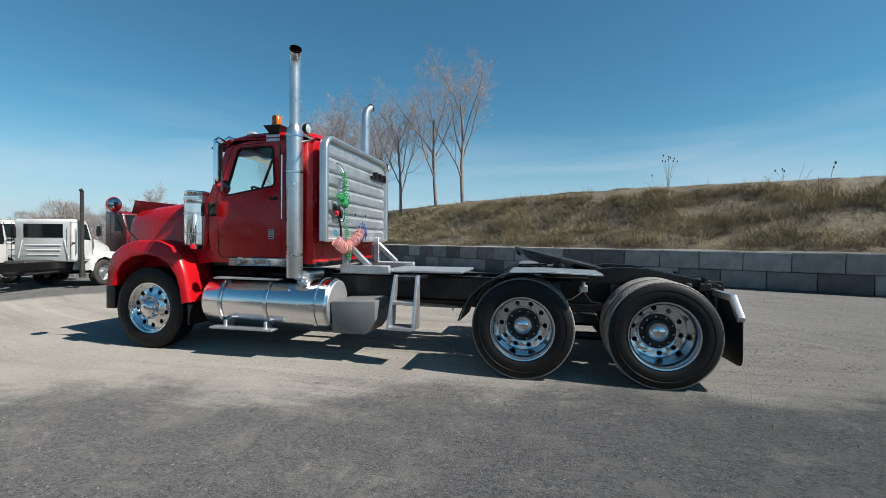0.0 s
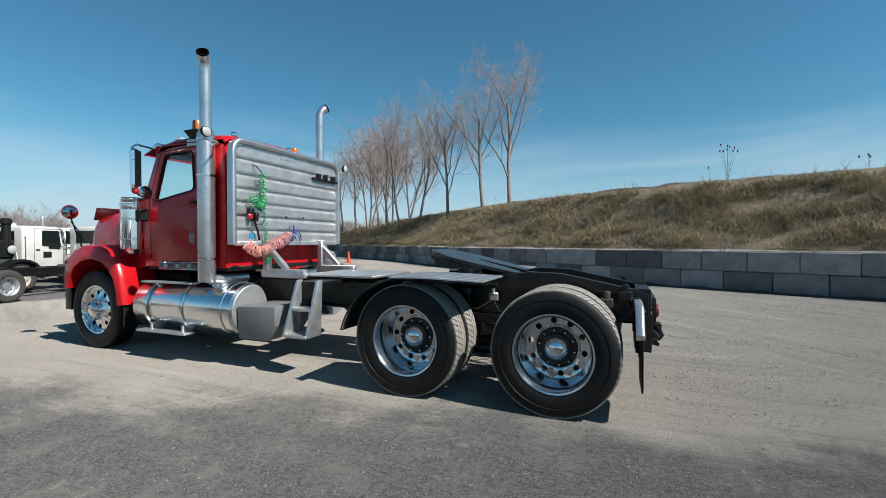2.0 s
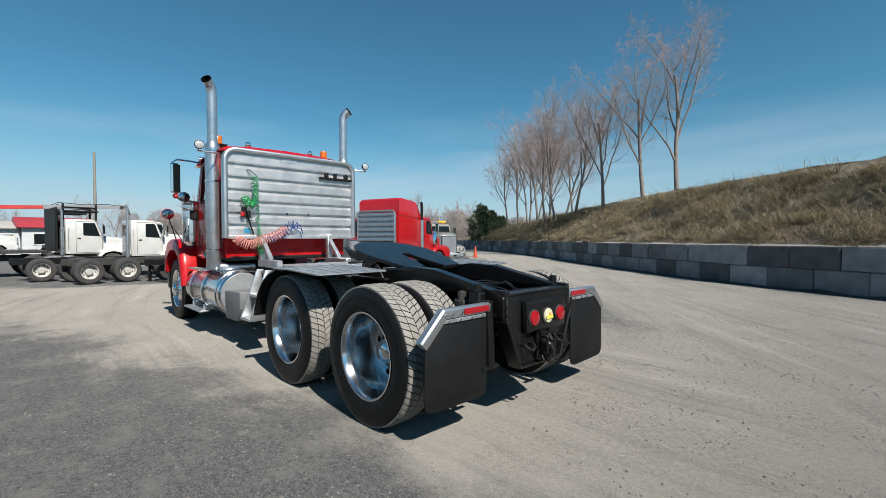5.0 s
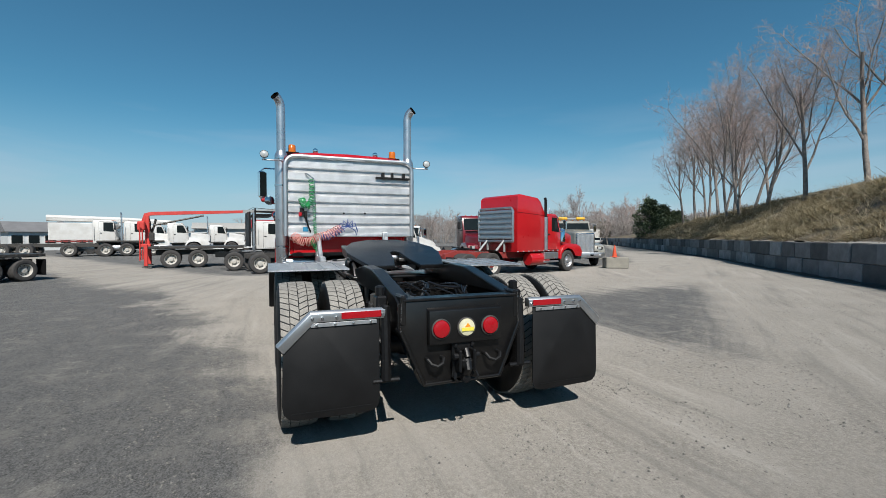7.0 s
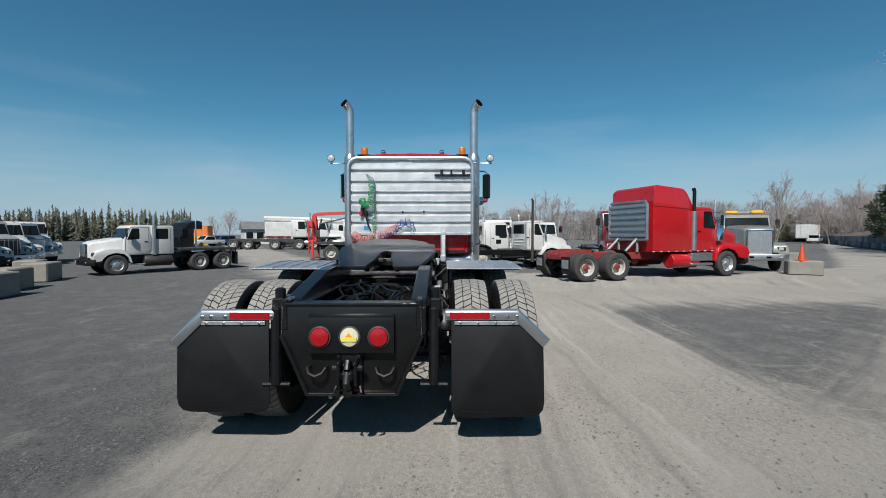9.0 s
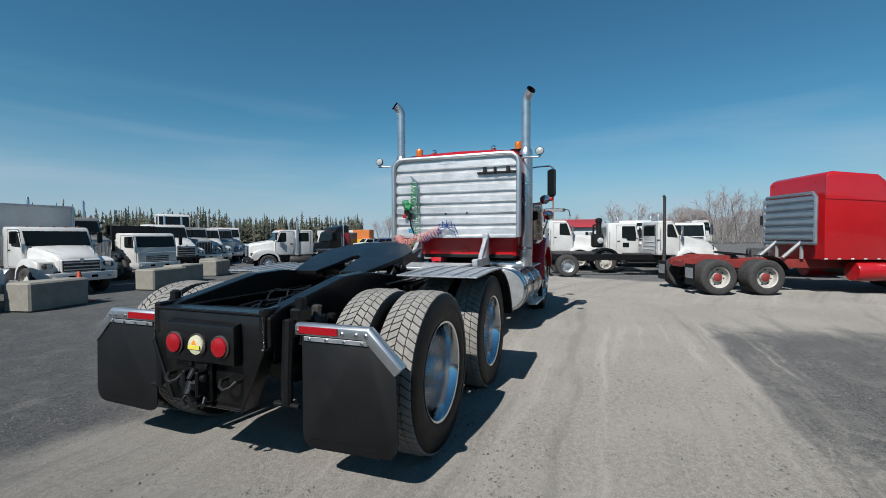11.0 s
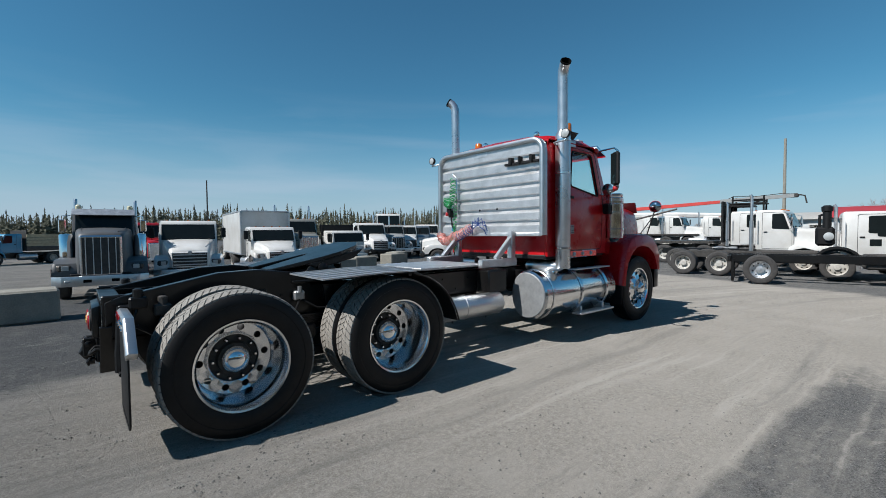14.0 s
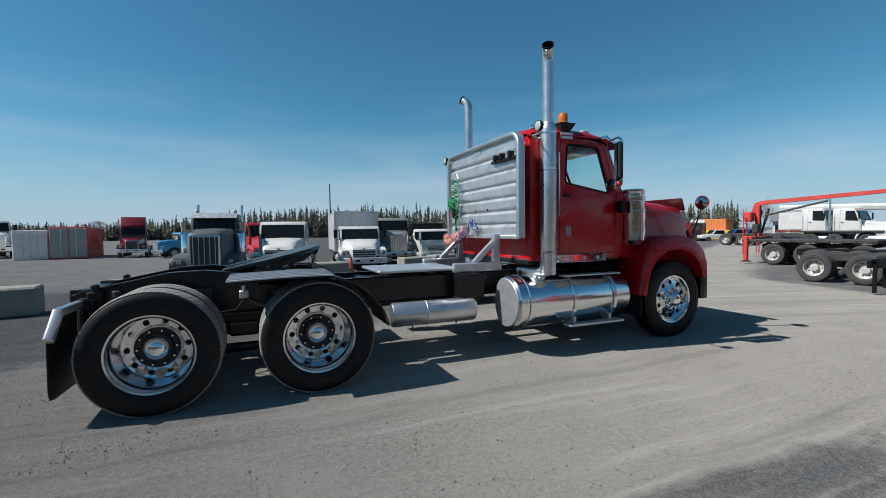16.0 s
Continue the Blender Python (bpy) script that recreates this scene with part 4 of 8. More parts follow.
# quarter fenders with flat deck plates over the forward drive wheels
for s in (1, -1):
    ya, yb = sorted((s * 0.60, s * 1.27))
    top = [(-0.14, 1.105), (0.42, 1.12), (0.72, 1.115)]
    curve = top + arc_pts((0.62, 0.43), 0.685, 76, 14, 9)
    outer = [(x, z + 0.008) for x, z in curve]
    g = Geo().prism(curve + outer[::-1], "y", ya, yb)
    fender = part("quarter_fender", g, BLACK_DULL, truck, "black quarter fender over a drive wheel", smooth=30)
    deck = [(-0.16, 1.113), (0.42, 1.133), (0.76, 1.127)]
    g = Geo().prism(deck + [(x, z + 0.012) for x, z in deck[::-1]], "y", ya - 0.02, yb + 0.02)
    plate = part("deck_plate", g, PLATE, fender, "aluminium tread plate", smooth=0)
    for k in range(5):
        yy = ya + 0.06 + (yb - ya - 0.12) * k / 4
        part("ridge", Geo().prism([(x, z + 0.011) for x, z in deck] + [(x, z + 0.021) for x, z in deck[::-1]], "y", yy - 0.012, yy + 0.012), ALU_DULL, plate)
    bracket = Geo().tube([(0.55, s * 0.43, 0.92), (0.75, s * 0.62, 1.08), (0.75, s * 1.2, 1.095)], 0.02, 8)
    part("fender_bracket", bracket, BLACK, fender)
    part("trim_tube", Geo().tube([(x + 0.012, s * 1.275, z + 0.004) for x, z in curve[2:]], 0.009, 6), BLACK, fender)

# flat deck behind the cab and the headboard's feet
g = Geo().box((2.02, 0.0, 1.055), (1.22, 0.98, 0.03), b=0.006)
part("catwalk_plate", g, PLATE, truck, "aluminium tread plate deck over the frame")
for s in (1, -1):
    g = Geo()
    y = s * 0.55
    g.box((2.86, y, 1.075), (0.78, 0.10, 0.11), b=0.012)
    d = Vector((3.20 - 2.80, 0, 1.44 - 1.12))
    m = Matrix.Rotation(-math.atan2(d.z, d.x), 3, "Y")
    g.box(((3.20 + 2.80) / 2, y, (1.44 + 1.12) / 2), (d.length, 0.075, 0.075), m, b=0.01)
    g.box((3.17, y, 1.30), (0.10, 0.10, 0.40), b=0.012)
    part("headboard_foot", g, ALU_DULL, truck, "pale welded aluminium headboard foot")

# headboard of ribbed tread plate in a rounded tube frame
HX, HT, HB = 3.245, 2.775, 1.44
prof = []
z = HB + 0.02
valleys = [1.638, 1.819, 2.0, 2.176, 2.362, 2.564]
for v in valleys:
    prof += [(0.0, z), (0.0, v - 0.062), (0.012, v - 0.048), (0.046, v - 0.016), (0.046, v + 0.010), (0.0, v + 0.030)]
    z = v + 0.036
prof += [(0.0, HT - 0.03)]
g = Geo().prism([(HX + a, c) for a, c in prof] + [(HX + a + 0.006, c) for a, c in prof[::-1]], "y", -1.085, 1.085)
board = part("headboard", g, PLATE, truck, "ribbed aluminium tread plate headboard", smooth=20)
path = [(1.10, HB), (1.10, HT - 0.16)] + [(0.94 + 0.16 * math.cos(radians(a)), HT - 0.16 + 0.16 * math.sin(radians(a))) for a in range(15, 91, 15)]
path += [(-p[0], p[1]) for p in path[::-1]]
secs = []
for i, p in enumerate(path):
    a = Vector(path[min(i + 1, len(path) - 1)]) - Vector(path[max(i - 1, 0)])
    nrm = Vector((-a.y, a.x)).normalized()
    secs.append([(HX - 0.045 + dx, p[0] + nrm.x * dn, p[1] + nrm.y * dn) for dx, dn in ((0, -0.032), (0.09, -0.032), (0.09, 0.032), (0.0, 0.032), (-0.014, 0.018), (-0.014, -0.018))])
part("tube_frame", Geo().loft(secs), ALU_SATIN, board, "rounded aluminium edge frame", smooth=50)
part("bottom_bar", Geo().box((HX - 0.005, 0, HB + 0.012), (0.06, 2.14, 0.05), b=0.008), ALU_DULL, board)
part("back_plate", Geo().box((HX + 0.055, 0, (HB + HT) / 2), (0.01, 2.1, HT - HB - 0.1)), ALU_DULL, board)
part("maker_plate", Geo().box((HX - 0.004, 0.10, 2.70), (0.006, 0.26, 0.075), b=0.002), ALU_DULL, board)
for y, z in ((0.13, 1.83), (-0.22, 1.835)):
    part("rubber_bung", Geo().lathe([(0.018, 0), (0.014, 0.012), (0.001, 0.013)], (HX - 0.001, y, z), (-1, 0, 0), 10), BLACK_DULL, board)
# hook rack
g = Geo().box((HX - 0.03, -0.73, 2.475), (0.05, 0.66, 0.035), b=0.005)
for y in (-0.52, -0.73, -0.95):
    g.box((HX - 0.045, y, 2.515), (0.09, 0.045, 0.10), b=0.006)
part("hook_rack", g, BLACK_DULL, truck, "black steel rack with three hooks")
# connector block, hose hooks
g = Geo().box((HX - 0.05, 0.86, 1.86), (0.08, 0.06, 0.10), b=0.01).box((HX - 0.06, 0.80, 1.80), (0.10, 0.05, 0.12), b=0.01)
g.tube([(HX - 0.05, 0.80, 1.75), (HX - 0.07, 0.76, 1.62), (HX - 0.05, 0.70, 1.5)], 0.016, 8)
part("air_connector", g, BLACK_DULL, truck, "black air connector block")
part("red_gladhand", Geo().box((HX - 0.07, 0.885, 1.80), (0.06, 0.05, 0.07), b=0.012), RED_BRIGHT, truck, "red gladhand")
part("label_plate", Geo().box((HX - 0.004, 0.80, 1.55), (0.004, 0.09, 0.075)), TEAL_BLUE, board, "small blue label")
part("hose_post", Geo().tube([(HX - 0.01, 0.80, 2.49), (HX - 0.05, 0.77, 2.48), (HX - 0.06, 0.63, 2.40), (HX - 0.06, 0.61, 2.36), (HX - 0.06, 0.60, 1.75), (HX - 0.05, 0.62, 1.71), (HX - 0.02, 0.76, 1.70)], 0.012, 8), ALU, truck, "bent steel hose hanger rod")


def coil(pts, radius, turns, r, per=12):
    """A spring hose wound round a path."""
    pts = [Vector(p) for p in pts]
    out = []
    total = turns * per
    for i in range(total + 1):
        q = i / total * (len(pts) - 1)
        a = min(int(q), len(pts) - 2)
        c = pts[a].lerp(pts[a + 1], q - a)
        t = (pts[a + 1] - pts[a]).normalized()
        u = t.orthogonal().normalized()
        w = t.cross(u)
        ang = 2 * math.pi * i / per
        out.append(c + (u * math.cos(ang) + w * math.sin(ang)) * radius * (1 + 0.12 * math.sin(i * 0.37)))
    return Geo().tube(out, r, 5)


part("green_hose", coil([(HX - 0.09, 0.685, 2.38), (HX - 0.11, 0.675, 2.20), (HX - 0.12, 0.69, 2.05), (HX - 0.13, 0.73, 1.95), (HX - 0.13, 0.79, 1.93), (HX - 0.12, 0.845, 1.99), (HX - 0.10, 0.86, 2.07)], 0.052, 17, 0.0085), HOSE_GREEN, truck, "hanging coil of green air hose")
part("green_hose", coil([(HX - 0.07, 0.64, 2.36), (HX - 0.09, 0.63, 2.0), (HX - 0.10, 0.62, 1.62), (HX - 0.12, 0.60, 1.46)], 0.034, 17, 0.0055), HOSE_GREEN, truck, "stretched thin coil of green air hose")
part("green_hose", coil([(HX - 0.12, 0.72, 1.38), (HX - 0.14, 0.62, 1.29), (HX - 0.10, 0.56, 1.22)], 0.045, 7, 0.007), HOSE_GREEN, truck, "coiled green air hose")
part("red_hose", coil([(HX - 0.12, 0.99, 1.45), (HX - 0.15, 0.93, 1.38), (HX - 0.17, 0.82, 1.345), (HX - 0.17, 0.70, 1.36), (HX - 0.16, 0.58, 1.42), (HX - 0.16, 0.44, 1.44), (HX - 0.15, 0.32, 1.50), (HX - 0.12, 0.20, 1.57)], 0.066, 27, 0.0075), HOSE_RED, truck, "coiled faded red air hose")
part("blue_cable", coil([(HX - 0.14, 0.52, 1.40), (HX - 0.16, 0.36, 1.44), (HX - 0.16, 0.16, 1.55)], 0.05, 9, 0.007), HOSE_BLUE, truck, "coiled blue cable")
for i in range(9):
    a = radians(-30 + i * 30)
    g = Geo().tube([(HX - 0.10, 0.08, 1.60), (HX - 0.13, 0.08 + 0.07 * math.cos(a), 1.60 + 0.07 * math.sin(a)), (HX - 0.10, 0.08 + 0.14 * math.cos(a), 1.59 + 0.13 * math.sin(a)), (HX - 0.08, 0.08 + 0.17 * math.cos(a), 1.50 + 0.10 * math.sin(a))], 0.007, 5)
    part("blue_cable", g, HOSE_BLUE, truck, "loop of blue cable")

# exhaust stacks
for s in (1, -1):
    x, y = 3.63, s * 1.145
    g = Geo().lathe([(0.098, 0), (0.102, 0.02), (0.102, 1.83), (0.098, 1.86), (0.080, 1.90), (0.074, 1.92)], (x, y, 0.99), (0, 0, 1), 26, (True, False))
    g.tube([(x, y, 1.10), (x - 0.005, y, 1.04), (x - 0.02, y - s * 0.06, 1.015), (x - 0.04, y - s * 0.2, 1.01), (x - 0.04, y - s * 0.62, 1.01)], 0.070, 16)
    stack = part("exhaust_pipe", g, STEEL_PALE, truck, "pale chromed upright exhaust pipe with a turned-out tip", smooth=45)
    tip = [(0.0, 2.88), (0.0, 3.64), (0.006, 3.71), (0.022, 3.765), (0.050, 3.81), (0.088, 3.842)]
    pts = [(x - d * 0.75, y + s * d, z) for d, z in tip]
    part("upper_pipe", Geo().tube(pts, 0.070, 22, cap=False), STEEL_PALE, stack, "", smooth=50)
    end = Vector(pts[-1])
    way = (end - Vector(pts[-2])).normalized()
    mouth = Geo().lathe([(0.062, -0.05), (0.063, 0.012), (0.072, 0.012), (0.073, -0.010), (0.0705, -0.012)], end, way, 22)
    mouth.lathe([(0.063, -0.05), (0.001, -0.05)], end, way, 22)
    part("pipe_mouth", mouth, SOOT_AND_SHADE, stack, "sooty black mouth")
    for zz in (1.25, 2.30, 2.76):
        part("clamp", Geo().lathe([(0.104, 0), (0.108, 0.004), (0.108, 0.03), (0.104, 0.034)], (x, y, zz), (0, 0, 1), 24), ALU, stack)
    part("stay", Geo().box((x - 0.02, y - s * 0.11, 2.77), (0.05, 0.20, 0.03), b=0.005), ALU, stack)
    # work lamp on a bar
    lx, ly, lz = 3.32, s * 1.40, 2.785
    lamp = part("work_lamp", Geo().lathe([(0.03, 0.0), (0.055, 0.02), (0.064, 0.05), (0.064, 0.068), (0.058, 0.070)], (lx + 0.03, ly, lz), (-1, 0, 0), 22, (True, False)), BLACK_DULL, truck, "round black work lamp")
    part("lens", Geo().lathe([(0.058, 0.066), (0.045, 0.076), (0.001, 0.080)], (lx + 0.03, ly, lz), (-1, 0, 0), 22), CLEAR_LENS, lamp, "clear lens")
    part("lamp_bar", Geo().tube([(3.56, s * 1.10, 2.71), (3.40, s * 1.16, 2.71), (lx, s * 1.26, 2.70), (lx, s * 1.43, 2.70)], 0.013, 8).tube([(lx, ly, 2.70), (lx, ly, 2.735)], 0.012, 8), ALU_DULL, lamp)

# cab shell
MIRROR = material("mirror_glass", (0.42, 0.43, 0.44), 0.03, 1.0, 0.02, 4.0, rough_vary=0.01)
LINER = material("pale_grey_cab_lining", (0.42, 0.43, 0.42), 0.85, 0, 0.08, 4.0)
side_outline = [(3.44, 1.15), (4.98, 1.15), (5.03, 1.6), (5.03, 2.03), (4.70, 2.76), (4.62, 2.82), (3.52, 2.84), (3.44, 2.78)]
window_outline = rounded([(4.00, 2.17), (4.77, 2.04), (4.55, 2.68), (4.03, 2.69)], 0.06)
cab = None
for s in (1, -1):
    lo, hi = sorted((s * 0.985, s * 1.03))
    g = Geo().prism(side_outline, "y", lo, hi, [window_outline])
    ob = part("cab_side", g, RED, cab or truck, "glossy red cab side", bevel=0.008)
    part("side_window", Geo().prism([(x, z) for x, z in window_outline], "y", s * 1.005 - 0.003, s * 1.005 + 0.003), GLASS, ob, "tinted side window").visible_shadow = False
    # rubber surround
    loop = window_outline + window_outline[:2]
    part("window_seal", Geo().tube([(x, s * 1.031, z) for x, z in loop], 0.012, 6), BLACK_DULL, ob)
    door = rounded([(3.90, 1.22), (4.86, 1.22), (4.90, 2.02), (4.64, 2.72), (3.92, 2.75)], 0.08)
    part("door_seam", Geo().tube([(x, s * 1.030, z) for x, z in door + door[:1]], 0.0045, 5), BLACK_DULL, ob)
    part("door_handle", Geo().box((4.02, s * 1.035, 2.00), (0.11, 0.02, 0.04), b=0.006), BLACK_DULL, ob)
    part("grab_rail", Geo().tube([(3.86, s * 1.03, 1.70), (3.86, s * 1.075, 1.72), (3.86, s * 1.075, 2.56), (3.86, s * 1.03, 2.58)], 0.014, 8), ALU, ob, "aluminium grab rail")
    plate = part("notice_plate", Geo().box((4.05, s * 1.033, 1.52), (0.085, 0.004, 0.13)), CLEAR_LENS, ob, "small white notice")
    for k in range(4):
        part("printed_bar", Geo().box((4.05, s * 1.0362, 1.565 - 0.03 * k), (0.06, 0.002, 0.012 + 0.008 * (k == 1))), BLACK_DULL if k != 1 else GREY_PAINT, ob)
    sill = part("sill_panel", Geo().box((4.20, s * 1.02, 1.165), (1.00, 0.05, 0.10), b=0.008), CHROME, truck, "chrome sill panel with lamps")
    for k in range(4):
        part("marker_lamp", Geo().lathe([(0.03, 0), (0.027, 0.012), (0.001, 0.018)], (3.85 + 0.23 * k, s * 1.045, 1.165), (0, s, 0), 12), CLEAR_LENS, sill, "small clear lamp")
    part("rain_gutter", Geo().tube([(3.46, s * 1.035, 2.80), (4.60, s * 1.035, 2.80), (4.72, s * 1.035, 2.72)], 0.012, 6), RED, ob)
# roof, back wall, floor
secs = []
for x, dz in ((3.44, -0.05), (3.50, 0.0), (3.9, 0.03), (4.4, 0.02), (4.66, -0.03), (4.74, -0.07)):
    top = [(-1.03, 2.80), (-0.98, 2.86), (-0.6, 2.895), (0, 2.91), (0.6, 2.895), (0.98, 2.86), (1.03, 2.80)]
    secs.append([(x, y, z + dz) for y, z in top] + [(x, y, z + dz - 0.05) for y, z in reversed(top)])
part("roof", Geo().loft(secs), RED, truck, "glossy red cab roof", smooth=50)
g = Geo().box((3.455, 0, 1.98), (0.03, 1.97, 1.66), b=0.01)
back = part("cab_back", g, RED, truck, "red cab rear wall")
part("floor_pan", Geo().box((4.2, 0, 1.14), (1.55, 2.0, 0.06), b=0.01), BLACK_DULL, truck)
part("firewall", Geo().box((5.0, 0, 1.60), (0.04, 1.97, 0.86), b=0.01), RED, truck)
# windscreen
d = Vector((4.70 - 5.02, 0, 2.78 - 2.04))
tilt = Matrix.Rotation(-math.atan2(-d.x, d.z), 3, "Y")
mid = Vector((4.86, 0, 2.41))
for s in (1, -1):
    w = part("windscreen", Geo().box(mid + Vector((0, s * 0.475, 0)), (0.008, 0.90, 0.70), tilt), GLASS, truck, "tinted windscreen pane")
    w.visible_shadow = False
    part("a_pillar", Geo().box(mid + Vector((0, s * 0.97, 0)), (0.07, 0.09, 0.82), tilt, b=0.02), RED, truck)
part("windscreen_frame", Geo().box(mid, (0.03, 0.05, 0.78), tilt, b=0.008).box(mid + tilt @ Vector((0, 0, 0.385)), (0.05, 1.9, 0.06), tilt, b=0.01).box(mid + tilt @ Vector((0, 0, -0.385)), (0.05, 1.9, 0.06), tilt, b=0.01), RED, truck)
visor = Geo().prism([(4.66, 2.80), (4.96, 2.69), (4.965, 2.70), (4.68, 2.85)], "y", -1.06, 1.06)
part("sun_visor", visor, CHROME, truck, "chrome sun visor", bevel=0.003)
# inside the cab
part("headliner", Geo().box((4.08, 0, 2.805), (1.10, 1.9, 0.02), b=0.004), LINER, truck, "pale grey headliner")
part("back_liner", Geo().box((3.485, 0, 2.2), (0.02, 1.9, 1.1), b=0.004), LINER, truck)
g = Geo().prism([(4.98, 1.60), (4.62, 1.60), (4.60, 1.90), (4.72, 2.02), (4.98, 2.04)], "y", -0.95, 0.95)
part("dashboard", g, BLACK_DULL, truck, "black dashboard", bevel=0.02)
wheel_pts = [Vector((0.215 * math.cos(radians(a)), 0.215 * math.sin(radians(a)), 0)) for a in range(0, 361, 15)]
m = Matrix.Translation((4.50, 0.48, 2.09)) @ Matrix.Rotation(radians(-38), 4, "Y")
g = Geo().tube([m @ p for p in wheel_pts], 0.016, 8, cap=False).tube([m @ Vector((0.2, 0, 0)), m @ Vector((-0.2, 0, 0))], 0.014, 6).tube([m @ Vector((0, 0, 0)), m @ Vector((0, 0, -0.5))], 0.03, 8)
part("steering_wheel", g, BLACK_DULL, truck, "black steering wheel")
for s in (1, -1):
    g = Geo().box((3.98, s * 0.48, 1.62), (0.50, 0.50, 0.16), b=0.05).box((3.72, s * 0.48, 1.86), (0.15, 0.50, 0.42), Matrix.Rotation(radians(-8), 3, "Y"), b=0.05).box((4.0, s * 0.48, 1.35), (0.34, 0.34, 0.38), b=0.03)
    part("cab_seat", g, BLACK_DULL, truck, "dark cab seat")

BOX_GREY = material("mid_grey_box_paint", (0.17, 0.175, 0.178), 0.5, 0.1, 0.10, 4.0)
TANK_END = material("dull_brushed_end", (0.36, 0.37, 0.375), 0.55, 0.6, 0.10, 14.0, 0.05, 200)
# bonnet
def bonnet_section(x, half, top, low):
    r = 0.16
    pts = [(-half - 0.05, low)] + [(-half, top - r - 0.1), (-half + 0.02, top - r), (-half + 0.06, top - 0.07), (-half + 0.16, top - 0.015), (-half * 0.4, top + 0.012), (0, top + 0.02)]
    pts += [(-y, z) for y, z in reversed(pts[:-1])]
    return [(x, y, z) for y, z in pts]


secs = [bonnet_section(x, h, t, lo) for x, h, t, lo in ((5.02, 0.92, 2.03, 1.15), (5.25, 0.90, 2.025, 1.12), (5.65, 0.87, 1.99, 1.05), (6.1, 0.84, 1.945, 1.0), (6.54, 0.80, 1.89, 0.95), (6.66, 0.76, 1.82, 0.92))]
bonnet = part("bonnet", Geo().loft(secs), RED, truck, "glossy red sloping bonnet", smooth=45)
shield = Geo().prism([(6.62, 1.83), (6.645, 1.83), (6.57, 2.03), (6.555, 2.03)], "y", -0.76, 0.76)
part("bug_shield", shield, SHIELD, bonnet, "dark red bug shield", bevel=0.004)
g = Geo().box((6.66, 0, 1.36), (0.06, 1.30, 0.84), b=0.03)
grille = part("grille", g, CHROME, truck, "chrome grille")
for i in range(11):
    part("grille_bar", Geo().box((6.695, -0.55 + i * 0.11, 1.36), (0.02, 0.03, 0.76), b=0.004), DARK_STEEL, grille)
g = Geo().prism([(-1.16, 0), (-0.9, 0.12), (0.9, 0.12), (1.16, 0), (1.16, -0.16), (0.9, -0.05), (-0.9, -0.05), (-1.16, -0.16)], "z", 0.50, 0.84)
g.v = [(6.63 + y, x, z) for x, y, z in g.v]
part("front_bumper", g, BLACK, truck, "black steel front bumper", bevel=0.015)
for s in (1, -1):
    # front wing round the wheel
    outer = [(6.55, 0.82), (6.535, 1.05), (6.45, 1.24), (6.27, 1.37), (6.02, 1.435), (5.72, 1.43), (5.47, 1.36), (5.32, 1.22), (5.22, 0.98), (5.15, 0.64)]
    inner = [(5.27, 0.62), (5.30, 0.80), (5.36, 0.98), (5.48, 1.12), (5.65, 1.215), (5.86, 1.245), (6.08, 1.215), (6.26, 1.12), (6.38, 0.98), (6.43, 0.82)]
    sides = []
    for y, k in ((0.66, 0.94), (0.9, 1.0), (1.14, 1.0), (1.215, 0.985), (1.23, 0.955)):
        cx, cz = 5.86, 0.66
        sides.append([(cx + (x - cx) * k, s * y, cz + (z - cz) * k) for x, z in outer] + [(x, s * y, z) for x, z in inner])
    wing = part("front_wing", Geo().loft(sides), RED, truck, "glossy red front wing", smooth=50)
    head = part("headlamp", Geo().lathe([(0.05, 0), (0.10, 0.03), (0.11, 0.10), (0.10, 0.12)], (6.52, s * 0.96, 1.12), (1, 0, 0), 20, (True, False)), CHROME, truck, "round chrome headlamp")
    part("lens", Geo().lathe([(0.10, 0.118), (0.06, 0.14), (0.001, 0.145)], (6.52, s * 0.96, 1.12), (1, 0, 0), 20), CLEAR_LENS, head)
    part("inner_wing", Geo().box((5.35, s * 0.80, 0.75), (0.05, 0.5, 0.7), b=0.01), BLACK_DULL, truck)
    part("wing_flap", Geo().box((5.20, s * 0.95, 0.52), (0.014, 0.50, 0.36), b=0.004), BLACK_DULL, wing, "black rubber flap")
    # round mirror on a stalk
    mx, my, mz = 6.47, s * 1.17, 1.93
    mir = part("wing_mirror", Geo().lathe([(0.001, 0.075), (0.045, 0.068), (0.085, 0.042), (0.106, 0.0), (0.108, -0.012), (0.100, -0.014)], (mx, my, mz), (1, 0, 0), 22), RED, truck, "round mirror with a red back")
    part("mirror_glass", Geo().lathe([(0.102, 0.012), (0.088, 0.036), (0.055, 0.056), (0.025, 0.064), (0.001, 0.066)], (mx, my, mz), (-1, 0, 0), 22), MIRROR, mir, "dark convex glass")
    part("mirror_stalk", Geo().tube([(6.42, s * 1.0, 1.26), (6.48, s * 1.15, 1.84)], 0.011, 6).tube([(6.22, s * 0.95, 1.34), (6.48, s * 1.15, 1.78)], 0.009, 6), BLACK_DULL, mir)
    # door mirror
    x0, y0 = 4.50, s * 1.45
    turn = Matrix.Rotation(radians(s * 33), 3, "Z")
    body = part("door_mirror", Geo().box((x0, y0, 2.42), (0.075, 0.155, 0.50), turn, b=0.03), CHROME if s > 0 else BLACK_DULL, truck, "tall door mirror in a bent tube frame")
    part("mirror_face", Geo().box(Vector((x0, y0, 2.42)) + turn @ Vector((-0.040, 0, 0)), (0.006, 0.13, 0.46), turn, b=0.002), DARK_GLASS, body)
